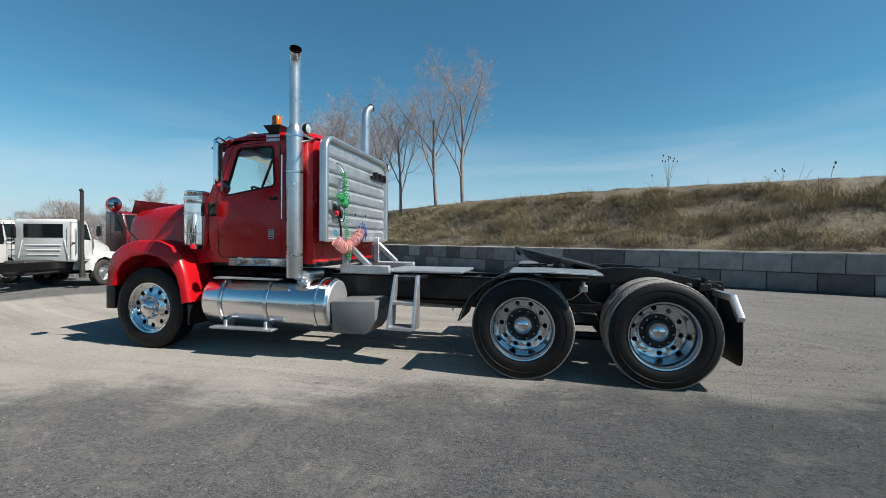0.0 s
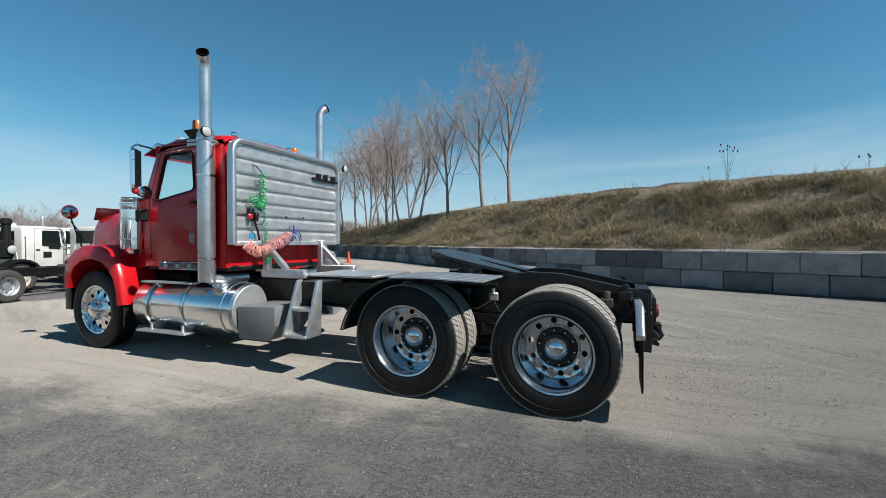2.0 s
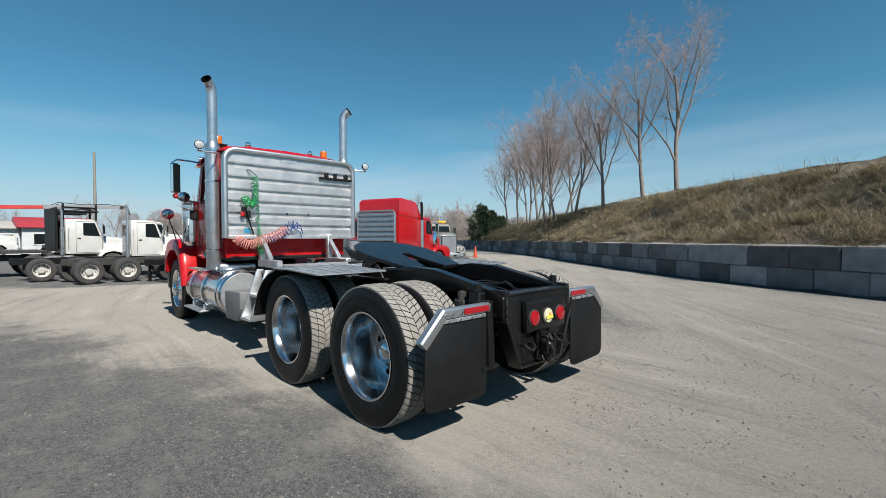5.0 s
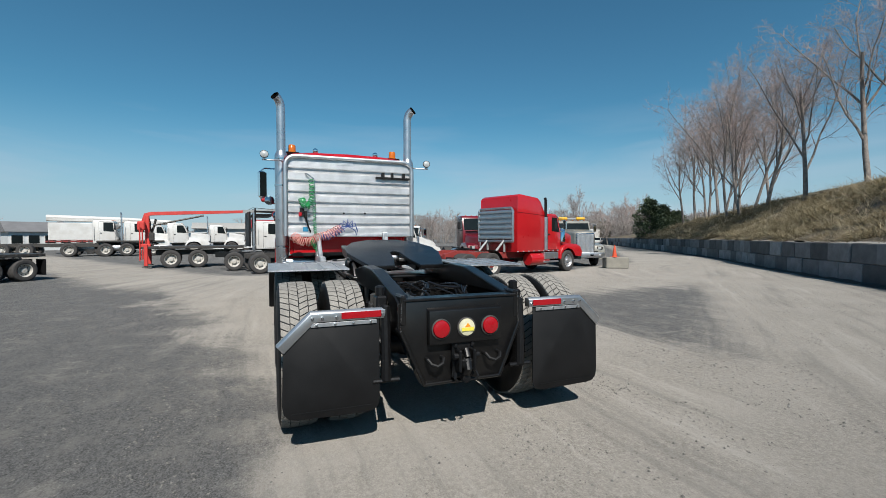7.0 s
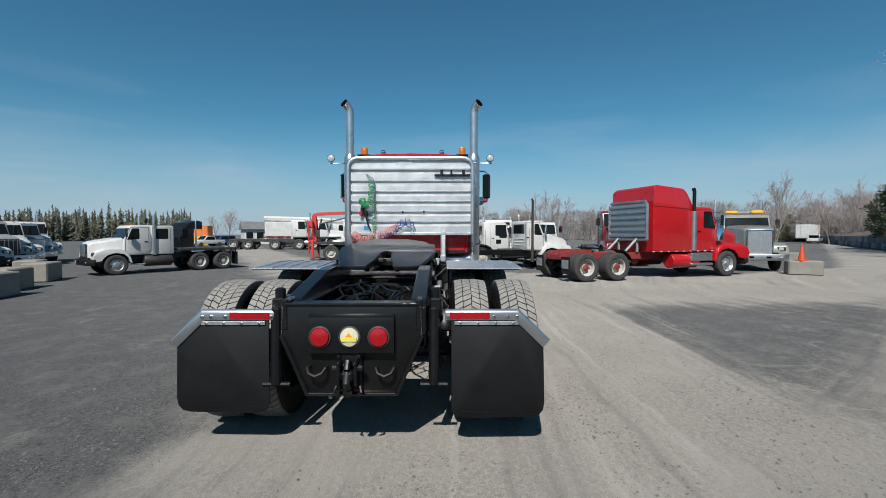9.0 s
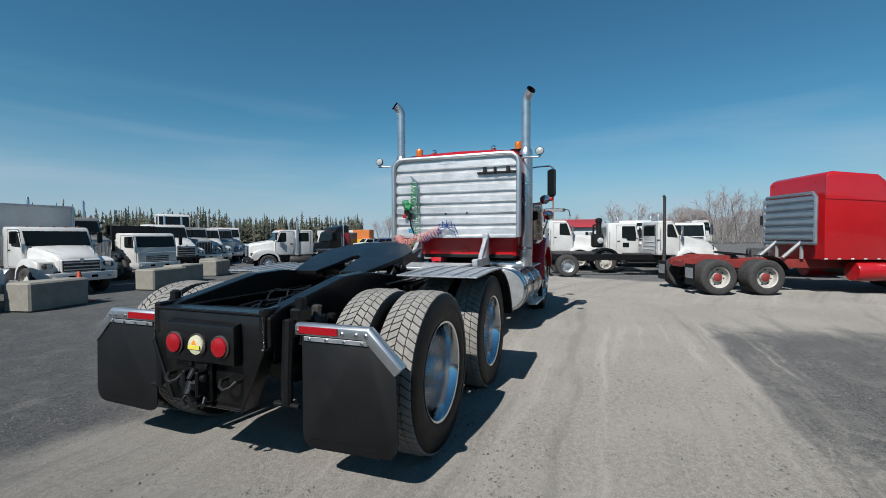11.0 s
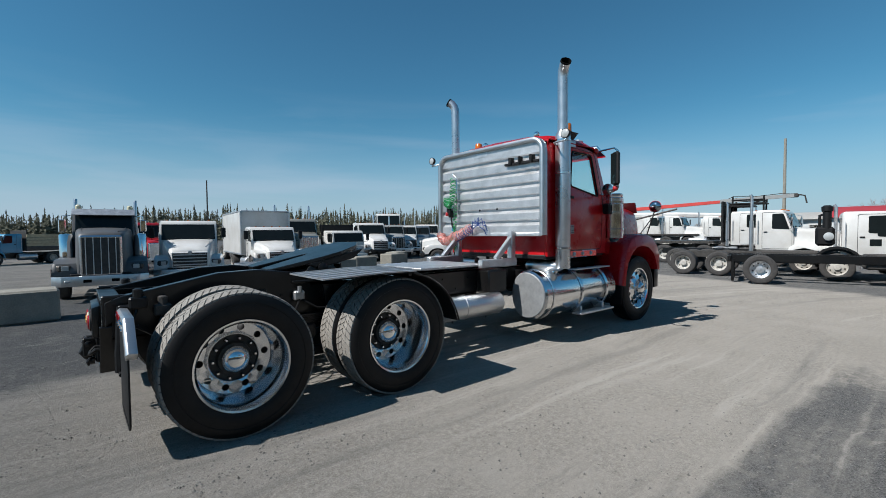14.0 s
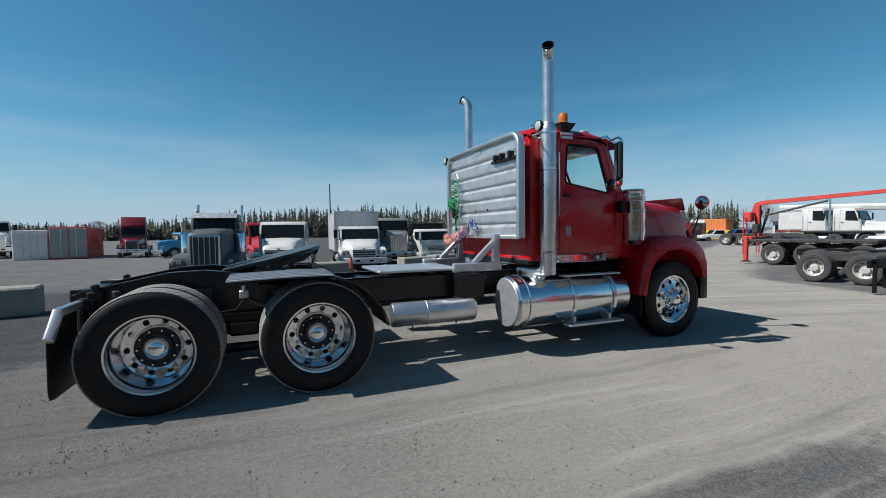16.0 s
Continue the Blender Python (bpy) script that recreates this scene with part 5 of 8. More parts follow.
    part("mirror_frame", Geo().tube([(4.64, s * 1.03, 2.73), (4.62, s * 1.20, 2.745), (x0 + 0.03, y0 - s * 0.04, 2.735), (x0 + 0.035, y0 + s * 0.02, 2.68), (x0 + 0.035, y0 + s * 0.02, 2.14), (x0 + 0.06, y0 - s * 0.06, 2.09), (4.78, s * 1.05, 2.06)], 0.014, 8), CHROME, body, "bent chrome tube")
    cv = part("convex_mirror", Geo().lathe([(0.02, 0), (0.07, 0.03), (0.085, 0.07)], (x0 + 0.06, s * 1.33, 2.12), (-1, 0, 0), 18, (True, False)), RED_BRIGHT, truck, "round convex mirror with a red back")
    part("mirror_glass", Geo().lathe([(0.085, 0.07), (0.05, 0.084), (0.001, 0.088)], (x0 + 0.06, s * 1.33, 2.12), (-1, 0, 0), 18), MIRROR, cv)
    part("red_knob", Geo().ball((x0 + 0.02, s * 1.435, 2.13), 0.042, 12, 8), RED_BRIGHT, cv, "small red ball")
    part("small_mirror", Geo().box((4.90, s * 1.10, 1.85), (0.06, 0.12, 0.17), b=0.02), BLACK_DULL, truck, "small black box mirror")
    # air cleaner
    ac = part("air_cleaner", Geo().lathe([(0.10, -0.05), (0.145, 0.0), (0.158, 0.01), (0.158, 0.56), (0.152, 0.565), (0.158, 0.57), (0.160, 0.60), (0.160, 0.66), (0.150, 0.67), (0.154, 0.68), (0.154, 0.72), (0.14, 0.735), (0.001, 0.74)], (5.19, s * 1.05, 1.37), (0, 0, 1), 30, (True, False)), CHROME, truck, "chrome cylindrical air cleaner", smooth=40)
    for zz in (1.50, 1.78, 1.98):
        part("band", Geo().lathe([(0.160, 0), (0.164, 0.004), (0.164, 0.03), (0.160, 0.034)], (5.19, s * 1.05, zz), (0, 0, 1), 28), ALU, ac)
    part("air_duct", Geo().tube([(5.19, s * 1.0, 1.55), (5.22, s * 0.85, 1.55)], 0.09, 12), BLACK_DULL, ac)
    # fuel tank, lying along the frame
    zc, yc, r = 0.645, s * 0.90, 0.325
    tank = part("fuel_tank", Geo().lathe([(0.001, 3.135), (r * 0.72, 3.135), (r * 0.93, 3.145), (r, 3.175), (r, 4.945), (r * 0.93, 4.985), (0.001, 5.0)], (0, yc, zc), (1, 0, 0), 40), ALU, truck, "polished aluminium cylindrical fuel tank", smooth=40)
    for xx in (3.30, 3.98, 4.66):
        part("tank_strap", Geo().lathe([(r + 0.002, 0), (r + 0.012, 0.006), (r + 0.012, 0.05), (r + 0.002, 0.056)], (xx, yc, zc), (1, 0, 0), 36), ALU, tank, "tank strap")
    part("tank_end", Geo().lathe([(0.001, -0.010), (r * 0.60, -0.010), (r * 0.90, -0.008), (r * 0.93, 0.004), (r * 0.93, 0.014)], (3.132, yc, zc), (1, 0, 0), 40), TANK_END, tank, "dull brushed tank end", smooth=20)
    part("tank_step", Geo().box((4.30, s * 1.16, 0.965), (0.95, 0.13, 0.02), b=0.004), ALU_DULL, truck, "aluminium step on the tank")
    g = Geo().box((4.32, s * 1.22, 0.355), (0.92, 0.14, 0.025), b=0.004).box((4.02, s * 1.10, 0.40), (0.05, 0.2, 0.09), b=0.01).box((4.62, s * 1.10, 0.40), (0.05, 0.2, 0.09), b=0.01)
    part("lower_step", g, ALU_DULL, truck, "aluminium lower step")
    part("filler_cap", Geo().lathe([(0.05, 0), (0.05, 0.03), (0.001, 0.035)], (3.62, yc + s * 0.12, zc + r * 0.92), (0, s * 0.4, 0.9), 14), CHROME, tank)
    for xx in (3.42, 4.5):
        part("tank_bracket", Geo().box((xx, s * 0.62, 0.70), (0.08, 0.4, 0.5), b=0.015), BLACK, truck)
    # amber beacon on a roof bracket
    bx, by = 4.02, s * 0.96
    tray = Geo()
    tray.loft([[(bx + a * 0.07, by + c * 0.06, 2.865) for a, c in ((-1, -1), (1, -1), (1, 1), (-1, 1))], [(bx + a * 0.125, by + c * 0.11, 2.965) for a, c in ((-1, -1), (1, -1), (1, 1), (-1, 1))]])
    bc = part("beacon_bracket", tray, BLACK_DULL, truck, "dark flared beacon tray")
    part("foot_plate", Geo().box((bx, s * 1.036, 2.80), (0.20, 0.012, 0.09), b=0.003), ALU_DULL, bc)
    part("amber_beacon", Geo().lathe([(0.074, 0), (0.074, 0.02), (0.064, 0.03), (0.061, 0.125), (0.05, 0.145), (0.001, 0.15)], (bx, by, 2.966), (0, 0, 1), 22), AMBER, bc, "amber beacon dome")
    part("roof_lamp", Geo().lathe([(0.035, 0), (0.04, 0.03), (0.05, 0.05), (0.045, 0.09), (0.02, 0.11), (0.001, 0.115)], (3.80, s * 0.52, 2.92), (0, 0, 1), 16), CHROME, truck, "small chrome roof lamp")
    part("roof_marker", Geo().box((4.45, s * 0.88, 2.90), (0.14, 0.10, 0.07), b=0.02), CLEAR_LENS, truck)
    part("engine_side", Geo().box((5.3, s * 0.55, 0.80), (1.4, 0.18, 0.5), b=0.04), BLACK_DULL, truck)
for y in (-0.35, 0, 0.35):
    part("roof_marker", Geo().box((4.60, y, 2.91), (0.10, 0.07, 0.05), b=0.015), AMBER, truck, "amber roof marker")

# left: grey tool box, step ladder; right: long silencer
g = Geo().prism([(2.46, 0.52), (2.60, 0.345), (3.08, 0.345), (3.11, 0.72), (2.46, 0.74)], "y", 0.50, 1.15)
box = part("tool_box", g, BOX_GREY, truck, "plain grey steel tool box under the frame", bevel=0.012)
part("latch", Geo().box((2.46, 0.90, 0.64), (0.03, 0.05, 0.05), b=0.006), DARK_STEEL, box)
g = Geo()
for x in (2.24, 1.93):
    dirx = 0.03 if x > 2 else -0.01
    g.loft([[(x - 0.02, 0.92, 1.04), (x + 0.02, 0.92, 1.04), (x + 0.02, 1.00, 1.04), (x - 0.02, 1.00, 1.04)], [(x - 0.02 + dirx, 0.96, 0.43), (x + 0.02 + dirx, 0.96, 0.43), (x + 0.02 + dirx, 1.20, 0.43), (x - 0.02 + dirx, 1.20, 0.43)]])
ladder = part("step_ladder", g, ALU_DULL, truck, "pale aluminium step ladder below the frame", bevel=0.004)
for zz, yy, dp in ((0.44, 1.08, 0.24), (0.72, 1.02, 0.16)):
    part("rung", Geo().box((2.09, yy, zz), (0.33, dp, 0.035), b=0.005), ALU_DULL, ladder)
part("ladder_stay", Geo().box((2.09, 0.70, 1.0), (0.36, 0.5, 0.04), b=0.005), BLACK, ladder)
sil = part("air_tank", Geo().lathe([(0.001, 1.50), (0.130, 1.505), (0.142, 1.53), (0.142, 2.70), (0.130, 2.73), (0.001, 2.735)], (0, -0.70, 0.575), (1, 0, 0), 26), ALU_SATIN, truck, "dull aluminium air tank")
part("seam", Geo().lathe([(0.143, 0), (0.147, 0.004), (0.147, 0.014), (0.143, 0.018)], (1.98, -0.70, 0.575), (1, 0, 0), 24), ALU_DULL, sil)
for xx in (1.80, 2.45):
    part("drain_cock", Geo().tube([(xx, -0.70, 0.44), (xx, -0.70, 0.405)], 0.012, 6), DARK_STEEL, sil)
part("battery_box", Geo().box((2.70, -0.58, 0.85), (0.40, 0.28, 0.30), b=0.02), BLACK, truck)
part("battery_box", Geo().box((1.5, 0.0, 0.84), (0.5, 0.5, 0.25), b=0.02), BLACK, truck)
part("gearbox", Geo().box((4.3, 0, 0.82), (1.1, 0.5, 0.42), b=0.08), GREASE, truck)
part("front_axle", Geo().tube([(5.86, -0.85, HUB), (5.86, -0.5, 0.45), (5.86, 0.5, 0.45), (5.86, 0.85, HUB)], 0.06, 10), GREASE, truck)
part("engine", Geo().box((5.6, 0, 1.15), (1.1, 0.7, 0.9), b=0.08), DARK_STEEL, truck)


SIZED = False

# ---- retaining wall of concrete blocks, bank, trees ----
WALL = [Vector(p) for p in ((-30, 0.5), (-16, -5.6), (-7.2, -9.3), (-2.0, -11.8), (2.2, -14.4), (9.3, -20.2), (16.0, -26.2), (33.0, -38.5), (70.0, -64.0))]


def smooth_line(pts, n=24):
    """A Catmull-Rom line through pts."""
    out = []
    for i in range(len(pts) - 1):
        a, b, c, d = pts[max(i - 1, 0)], pts[i], pts[i + 1], pts[min(i + 2, len(pts) - 1)]
        for j in range(n):
            t = j / n
            out.append(0.5 * ((2 * b) + (c - a) * t + (2 * a - 5 * b + 4 * c - d) * t * t + (3 * b - a - 3 * c + d) * t ** 3))
    return out + [pts[-1]]


LINE = smooth_line(WALL)
LEN = [0.0]
for i in range(1, len(LINE)):
    LEN.append(LEN[-1] + (LINE[i] - LINE[i - 1]).length)


def along(s):
    """Place and direction at s metres along the wall."""
    s = max(0.0, min(LEN[-1] - 1e-3, s))
    i = int(np.searchsorted(LEN, s, "right")) - 1
    t = (s - LEN[i]) / (LEN[i + 1] - LEN[i])
    return LINE[i].lerp(LINE[i + 1], t), (LINE[i + 1] - LINE[i]).normalized()


BH, BL, BD = 0.60, 1.22, 0.60
wall_ob = thing("wall_blocks", "retaining wall of two courses of grey concrete blocks", "wall", kind="structure")
wall_ob.name = "wall"
block_meshes = []
for i in range(6):
    rnd = random.Random(i)
    g = Geo().box((0, 0, 0), (BL - 0.012, BD, BH - 0.008), b=0.022)
    g.v = [(x + rnd.uniform(-0.006, 0.006), y + rnd.uniform(-0.008, 0.008), z + rnd.uniform(-0.004, 0.004)) for x, y, z in g.v]
    block_meshes.append(g.mesh("block", BLOCK, 30))
rnd = random.Random(5)
for course in range(2):
    s = 8.0 + course * BL / 2
    while s < LEN[-1] - 1.0:
        p, d = along(s)
        jut = rnd.uniform(-0.025, 0.025)
        part("block", block_meshes[rnd.randrange(6)], None, wall_ob, at=pose(p.x - d.y * 0 + d.y * (jut + 0.3), p.y - d.x * (jut + 0.3), BH * (course + 0.5) - 0.004, 0, 0, math.degrees(math.atan2(d.y, d.x)) + rnd.uniform(-0.5, 0.5)))
        s += BL


# the bank behind the wall
def crest(s):
    """Height of the bank's top and how far it lies behind the wall, s metres along it."""
    q = max(0.0, min(1.0, (s - 14.0) / 58.0))
    return float(np.interp(s, (0, 24, 45, 57, 66, 75, 85, 100, 125), (4.0, 4.2, 4.4, 4.25, 3.8, 3.2, 2.5, 1.9, 1.3))), 7.5 - 2.0 * q


def bank_height(s, back):
    top, wide = crest(s)
    t = min(1.0, back / wide)
    rise = 1.2 + (top - 1.2) * (t * t * (3 - 2 * t) * 0.55 + t * 0.45)
    if back > wide:
        rise -= min(1.2, (back - wide) * 0.02)
    p, d = along(s)
    lump = noise.fractal(Vector((s * 0.45, back * 0.6, 3.0)), 1.0, 2.0, 4) * 0.30 * min(1.0, back / 1.5) * (1.0 if back < wide - 1.5 else 0.3)
    return max(0.9, rise + lump + 0.012)


g = Geo()
ss = [0.6 * i for i in range(int(LEN[-1] / 0.6))]
backs = [0.15, 0.3, 0.45, 0.7, 1.1, 1.6, 2.1, 2.7, 3.3, 4.0, 4.7, 5.4, 6.1, 6.8, 7.5, 8.5, 10, 13, 18, 30, 50]
for s in ss:
    p, d = along(s)
    for bk in backs:
        q = p + Vector((d.y, -d.x)) * bk
        g.v.append((q.x, q.y, bank_height(s, bk)))
kk = len(backs)
g.f = [(i * kk + j, (i + 1) * kk + j, (i + 1) * kk + j + 1, i * kk + j + 1) for i in range(len(ss) - 1) for j in range(kk - 1)]
BANK = material("dead_grass_and_earth", (0.17, 0.138, 0.092), 0.95, 0, 0.3, 2.6, 1.0, 9, colour2=(0.055, 0.045, 0.035))
tagged(part("bank", g, BANK, None, "earth bank matted with dry yellow and brown grass", smooth=60), category="bank", kind="structure")


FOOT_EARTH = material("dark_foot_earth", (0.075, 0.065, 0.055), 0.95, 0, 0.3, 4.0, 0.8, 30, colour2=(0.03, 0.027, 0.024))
SEED = material("dark_seed_heads", (0.05, 0.038, 0.03), 0.95, 0, 0.2, 9.0)
STALK = material("pale_dry_stalks", (0.42, 0.36, 0.25), 0.9, 0, 0.25, 2.0, colour2=(0.26, 0.22, 0.15))


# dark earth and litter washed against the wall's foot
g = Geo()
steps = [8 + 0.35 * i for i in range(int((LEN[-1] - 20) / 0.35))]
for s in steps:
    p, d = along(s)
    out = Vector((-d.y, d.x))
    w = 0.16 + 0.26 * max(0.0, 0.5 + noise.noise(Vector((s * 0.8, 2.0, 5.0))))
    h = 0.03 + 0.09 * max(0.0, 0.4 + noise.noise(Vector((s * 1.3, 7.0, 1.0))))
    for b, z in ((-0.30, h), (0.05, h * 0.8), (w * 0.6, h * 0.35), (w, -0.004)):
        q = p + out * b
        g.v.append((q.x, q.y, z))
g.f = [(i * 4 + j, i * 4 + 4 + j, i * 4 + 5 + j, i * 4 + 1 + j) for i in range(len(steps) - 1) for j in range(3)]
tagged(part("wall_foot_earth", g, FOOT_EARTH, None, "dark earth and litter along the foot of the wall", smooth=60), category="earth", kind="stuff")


def straw_field(name, mat, label, count, seed, tall, lean, patch):
    rnd = random.Random(seed)
    vs, fs = [], []
    while len(fs) < count:
        s = 8 + (LEN[-1] - 45) * rnd.random() ** 1.35
        top, wide = crest(s)
        bk = rnd.uniform(0.16, wide + 0.6)
        dens = noise.noise(Vector((s * 0.62, bk * 0.58, seed))) + 0.5 * noise.noise(Vector((s * 1.5, bk * 1.5, seed + 9)))
        if dens < patch + 0.28 * max(0.0, min(1.0, (26.0 - s) / 10.0)):
            continue
        p, d = along(s)
        nrm = Vector((d.y, -d.x))
        z0 = bank_height(s, bk) - 0.04
        base = p + nrm * bk
        over = max(0.0, 1.0 - (bk - 0.16) / 0.7)
        hang = Vector((rnd.gauss(0, 0.6), rnd.gauss(0, 0.6))) - nrm * (rnd.uniform(0.0, 0.9) + over * 0.6)
        low = 0.30 if bk > wide - 1.3 else (0.6 if bk < 0.5 else 1.0)
        for _ in range(rnd.randint(5, 9)):
            h = tall * rnd.uniform(0.45, 1.2) * (1.0 + 0.6 * max(0, dens)) * low
            w = rnd.uniform(0.0025, 0.006) * (1 + s * 0.014)
            a = rnd.uniform(0, math.pi)
            ox, oy = base.x + rnd.gauss(0, 0.10), base.y + rnd.gauss(0, 0.10)
            dx, dy = (hang.x + rnd.gauss(0, 0.6)) * lean * h, (hang.y + rnd.gauss(0, 0.6)) * lean * h
            k = len(vs)
            cx, cy = w * math.cos(a), w * math.sin(a)
            up = rnd.uniform(0.15, 0.65) * low
            tipz = z0 + h * up * rnd.uniform(0.3, 1.1)
            vs += [(ox - cx, oy - cy, z0), (ox + cx, oy + cy, z0), (ox + dx * 0.4 + cx * 0.7, oy + dy * 0.4 + cy * 0.7, z0 + h * up), (ox + dx * 0.4 - cx * 0.7, oy + dy * 0.4 - cy * 0.7, z0 + h * up),
                   (ox + dx, oy + dy, tipz)]
            fs += [(k, k + 1, k + 2, k + 3), (k + 3, k + 2, k + 4)]
    me = bpy.data.meshes.new(name)
    me.from_pydata(vs, [], fs)
    me.materials.append(mat)
    tagged(new(name, me), label, "grass", kind="stuff")


straw_field("dry_grass", STRAW, "tufts of dry yellow grass on the bank", 370000, 3, 0.46, 1.10, -0.06)
straw_field("brown_grass", STRAW_DARK, "matted brown dead grass on the bank", 140000, 8, 0.38, 1.15, -0.16)
straw_field("dry_stalks", STALK, "long pale dry stalks lying over the bank", 20000, 21, 0.95, 0.9, -0.1)

# tall weeds on the crest, thin stalks with dark seed heads
for s_at, bk, h, stems in ((30.3, 7.4, 1.75, 9), (31.0, 7.3, 0.9, 1), (25.2, 7.4, 0.6, 3), (23.5, 7.4, 0.7, 3)):
    p, d = along(s_at)
    q = p + Vector((d.y, -d.x)) * bk
    z = bank_height(s_at, bk)
    rnd = random.Random(int(s_at * 10))
    weed = thing("dry_weed", "tall dry weed stalks with dark seed heads", "weed", "weeds on the bank", at=pose(q.x, q.y, z))
    for i in range(stems):
        lean = Vector((rnd.uniform(-0.35, 0.35), rnd.uniform(-0.25, 0.25)))
        top = h * rnd.uniform(0.65, 1.05)
        part("stalk", Geo().tube([(0, 0, -0.15), (lean.x * 0.4, lean.y * 0.4, top * 0.5), (lean.x, lean.y, top)], [0.006, 0.005, 0.003], 4), STRAW, weed)
        part("seed_head", Geo().ball((lean.x, lean.y, top), 0.03, 7, 5, 1.9), SEED, weed)


# ---- bare trees ----
def bare_tree(seed, height, trunks=1, lean=0.0, fork=0.34, wide=0.55, depth=4):
    """Tapered trunk, rising limbs and side branches in one mesh, and a haze of thin twigs in a second."""
    rnd = random.Random(seed)
    wood, twig = Geo(), Geo()

    def limb(p, d, length, r, level):
        n = (7, 6, 4, 3, 2)[level]
        bend = (0.045, 0.10, 0.15, 0.18, 0.20)[level]
        rise = (0.01, 0.07, 0.06, 0.03, 0.0)[level]
        pts, rs, dirs = [p], [r], [d]
        q, dd = p.copy(), d.copy()
        end = r * (0.42, 0.30, 0.30, 0.4, 0.5)[level]
        for i in range(n):
            dd = (dd + Vector((rnd.gauss(0, bend), rnd.gauss(0, bend), rise + rnd.gauss(0, bend * 0.5)))).normalized()
            q = q + dd * length / n
            pts.append(q.copy())
            rs.append(r + (end - r) * ((i + 1) / n) ** 0.8)
            dirs.append(dd.copy())
        (wood if level < 3 else twig).tube(pts, rs, (9, 7, 5, 3, 3)[level], cap=False)
        if level == depth:
            return
        kids = (rnd.randint(6, 8), rnd.randint(8, 10), rnd.randint(7, 9), rnd.randint(5, 6))[level]
        low = (fork, 0.16, 0.12, 0.15)[level]
        turn = rnd.uniform(0, 6.28)
        for i in range(kids):
            t = low + (0.98 - low) * ((i + rnd.random()) / kids) ** (0.8 if level == 0 else 1.0)
            k = min(int(t * n), n - 1)
            o = pts[k].lerp(pts[k + 1], t * n - k)
            turn += 2.4 + rnd.uniform(-0.5, 0.5)
            side = Matrix.Rotation(turn, 3, dirs[k]) @ dirs[k].orthogonal().normalized()
            spread = (wide, 0.75, 0.95, 1.05)[level] * rnd.uniform(0.7, 1.25)
            nd = (dirs[k] + side * spread + Vector((0, 0, (0.12, 0.05, 0.0, -0.05)[level]))).normalized()
            share = (0.98 - 0.50 * t, 0.52 - 0.28 * t, 0.50 - 0.20 * t, 0.52)[level] * rnd.uniform(0.75, 1.15)
            limb(o, nd, length * share, max(0.0095 if depth == 4 else 0.03, rs[k] * (0.55, 0.40, 0.40, 0.5)[level]), level + 1)

    for i in range(trunks):
        a = 2 * math.pi * i / trunks + rnd.uniform(0, 1)
        tilt = lean + (0.20 if trunks > 1 else 0.0)
        off = 0.22 * (trunks > 1)
        limb(Vector((off * math.cos(a), off * math.sin(a), -0.5)), Vector((tilt * math.cos(a), tilt * math.sin(a), 1)).normalized(), height * rnd.uniform(0.66, 0.76), height * 0.0145 * (1 if trunks == 1 else 0.75), 0)
    return wood.mesh("trunk", BARK, 50), twig.mesh("twigs", TWIG, 0)


TREES = [bare_tree(1, 18, 1, 0.03, 0.30, 0.50), bare_tree(2, 17, 2), bare_tree(3, 16, 1, 0.10), bare_tree(4, 17, 2, 0.05), bare_tree(5, 16, 1, 0.16, 0.28, 0.6), bare_tree(12, 17, 1, 0.14, 0.26, 0.62)]
BUSHES = [bare_tree(20 + i, 16, 1 + i % 2, 0.1, 0.14, 0.7, depth=3) for i in range(5)]


def put_tree(kind, x, y, z, size=1.0, turn=0.0, label="tall bare tree with grey bark and fine reddish twigs", group="bare trees on the bank"):
    wood, twig = (TREES if group == "bare trees on the bank" else BUSHES)[kind]
    t = thing("bare_tree", label, "tree", group, at=pose(x, y, z, 0, 0, turn) @ Matrix.Scale(size, 4))
    part("trunk", wood, None, t)
    part("crown", twig, None, t, "haze of bare reddish twigs")


def from_here(ex, ey, bearing, dist):
    return ex + dist * math.cos(radians(bearing)), ey + dist * math.sin(radians(bearing))


for i, (brg, dist, size, kind) in enumerate(((-73.0, 47, 1.10, 0), (-69.6, 48, 1.04, 5), (-64.9, 50, 0.98, 4), (-61.0, 55, 0.95, 2), (-59.2, 58, 0.98, 3), (-57.4, 62, 1.0, 1), (-56.0, 66, 0.98, 2), (-54.6, 70, 1.0, 3), (-53.2, 76, 1.0, 4), (-51.6, 84, 0.98, 2), (-60.2, 72, 1.05, 4), (-57.0, 80, 1.05, 3), (-55.0, 90, 1.1, 2))):
    x, y = from_here(-1.5, 5.0, brg - 3.4, dist * 0.72)
    put_tree(kind, x, y, 2.3, size * 0.70, 40 * i + 15)
# small bare trees beyond the yard
for brg, dist, size, kind in ((26.3, 82, 0.34, 3), (27.6, 84, 0.32, 2), (-13.0, 95, 0.62, 3), (-14.6, 100, 0.60, 1), (-18.5, 95, 0.50, 2), (-21.0, 98, 0.48, 3), (-37.2, 75, 0.55, 3), (-41.5, 80, 0.50, 2), (-43.8, 84, 0.52, 3), (-45.5, 80, 0.50, 4), (-2.5, 92, 0.48, 3), (-4.5, 88, 0.52, 2), (3.5, 110, 0.42, 1), (-9.5, 100, 0.45, 3)):
    x, y = from_here(-4.4, -0.5, brg, dist)
    put_tree(kind, x, y, 0, size, brg * 7, "small bare grey tree beyond the yard", "bare trees beyond the yard")


# ---- conifers and shrubs ----
PINE = material("dark_pine_needles", (0.115, 0.145, 0.075), 0.85, 0, 0.3, 0.7, colour2=(0.045, 0.060, 0.032))


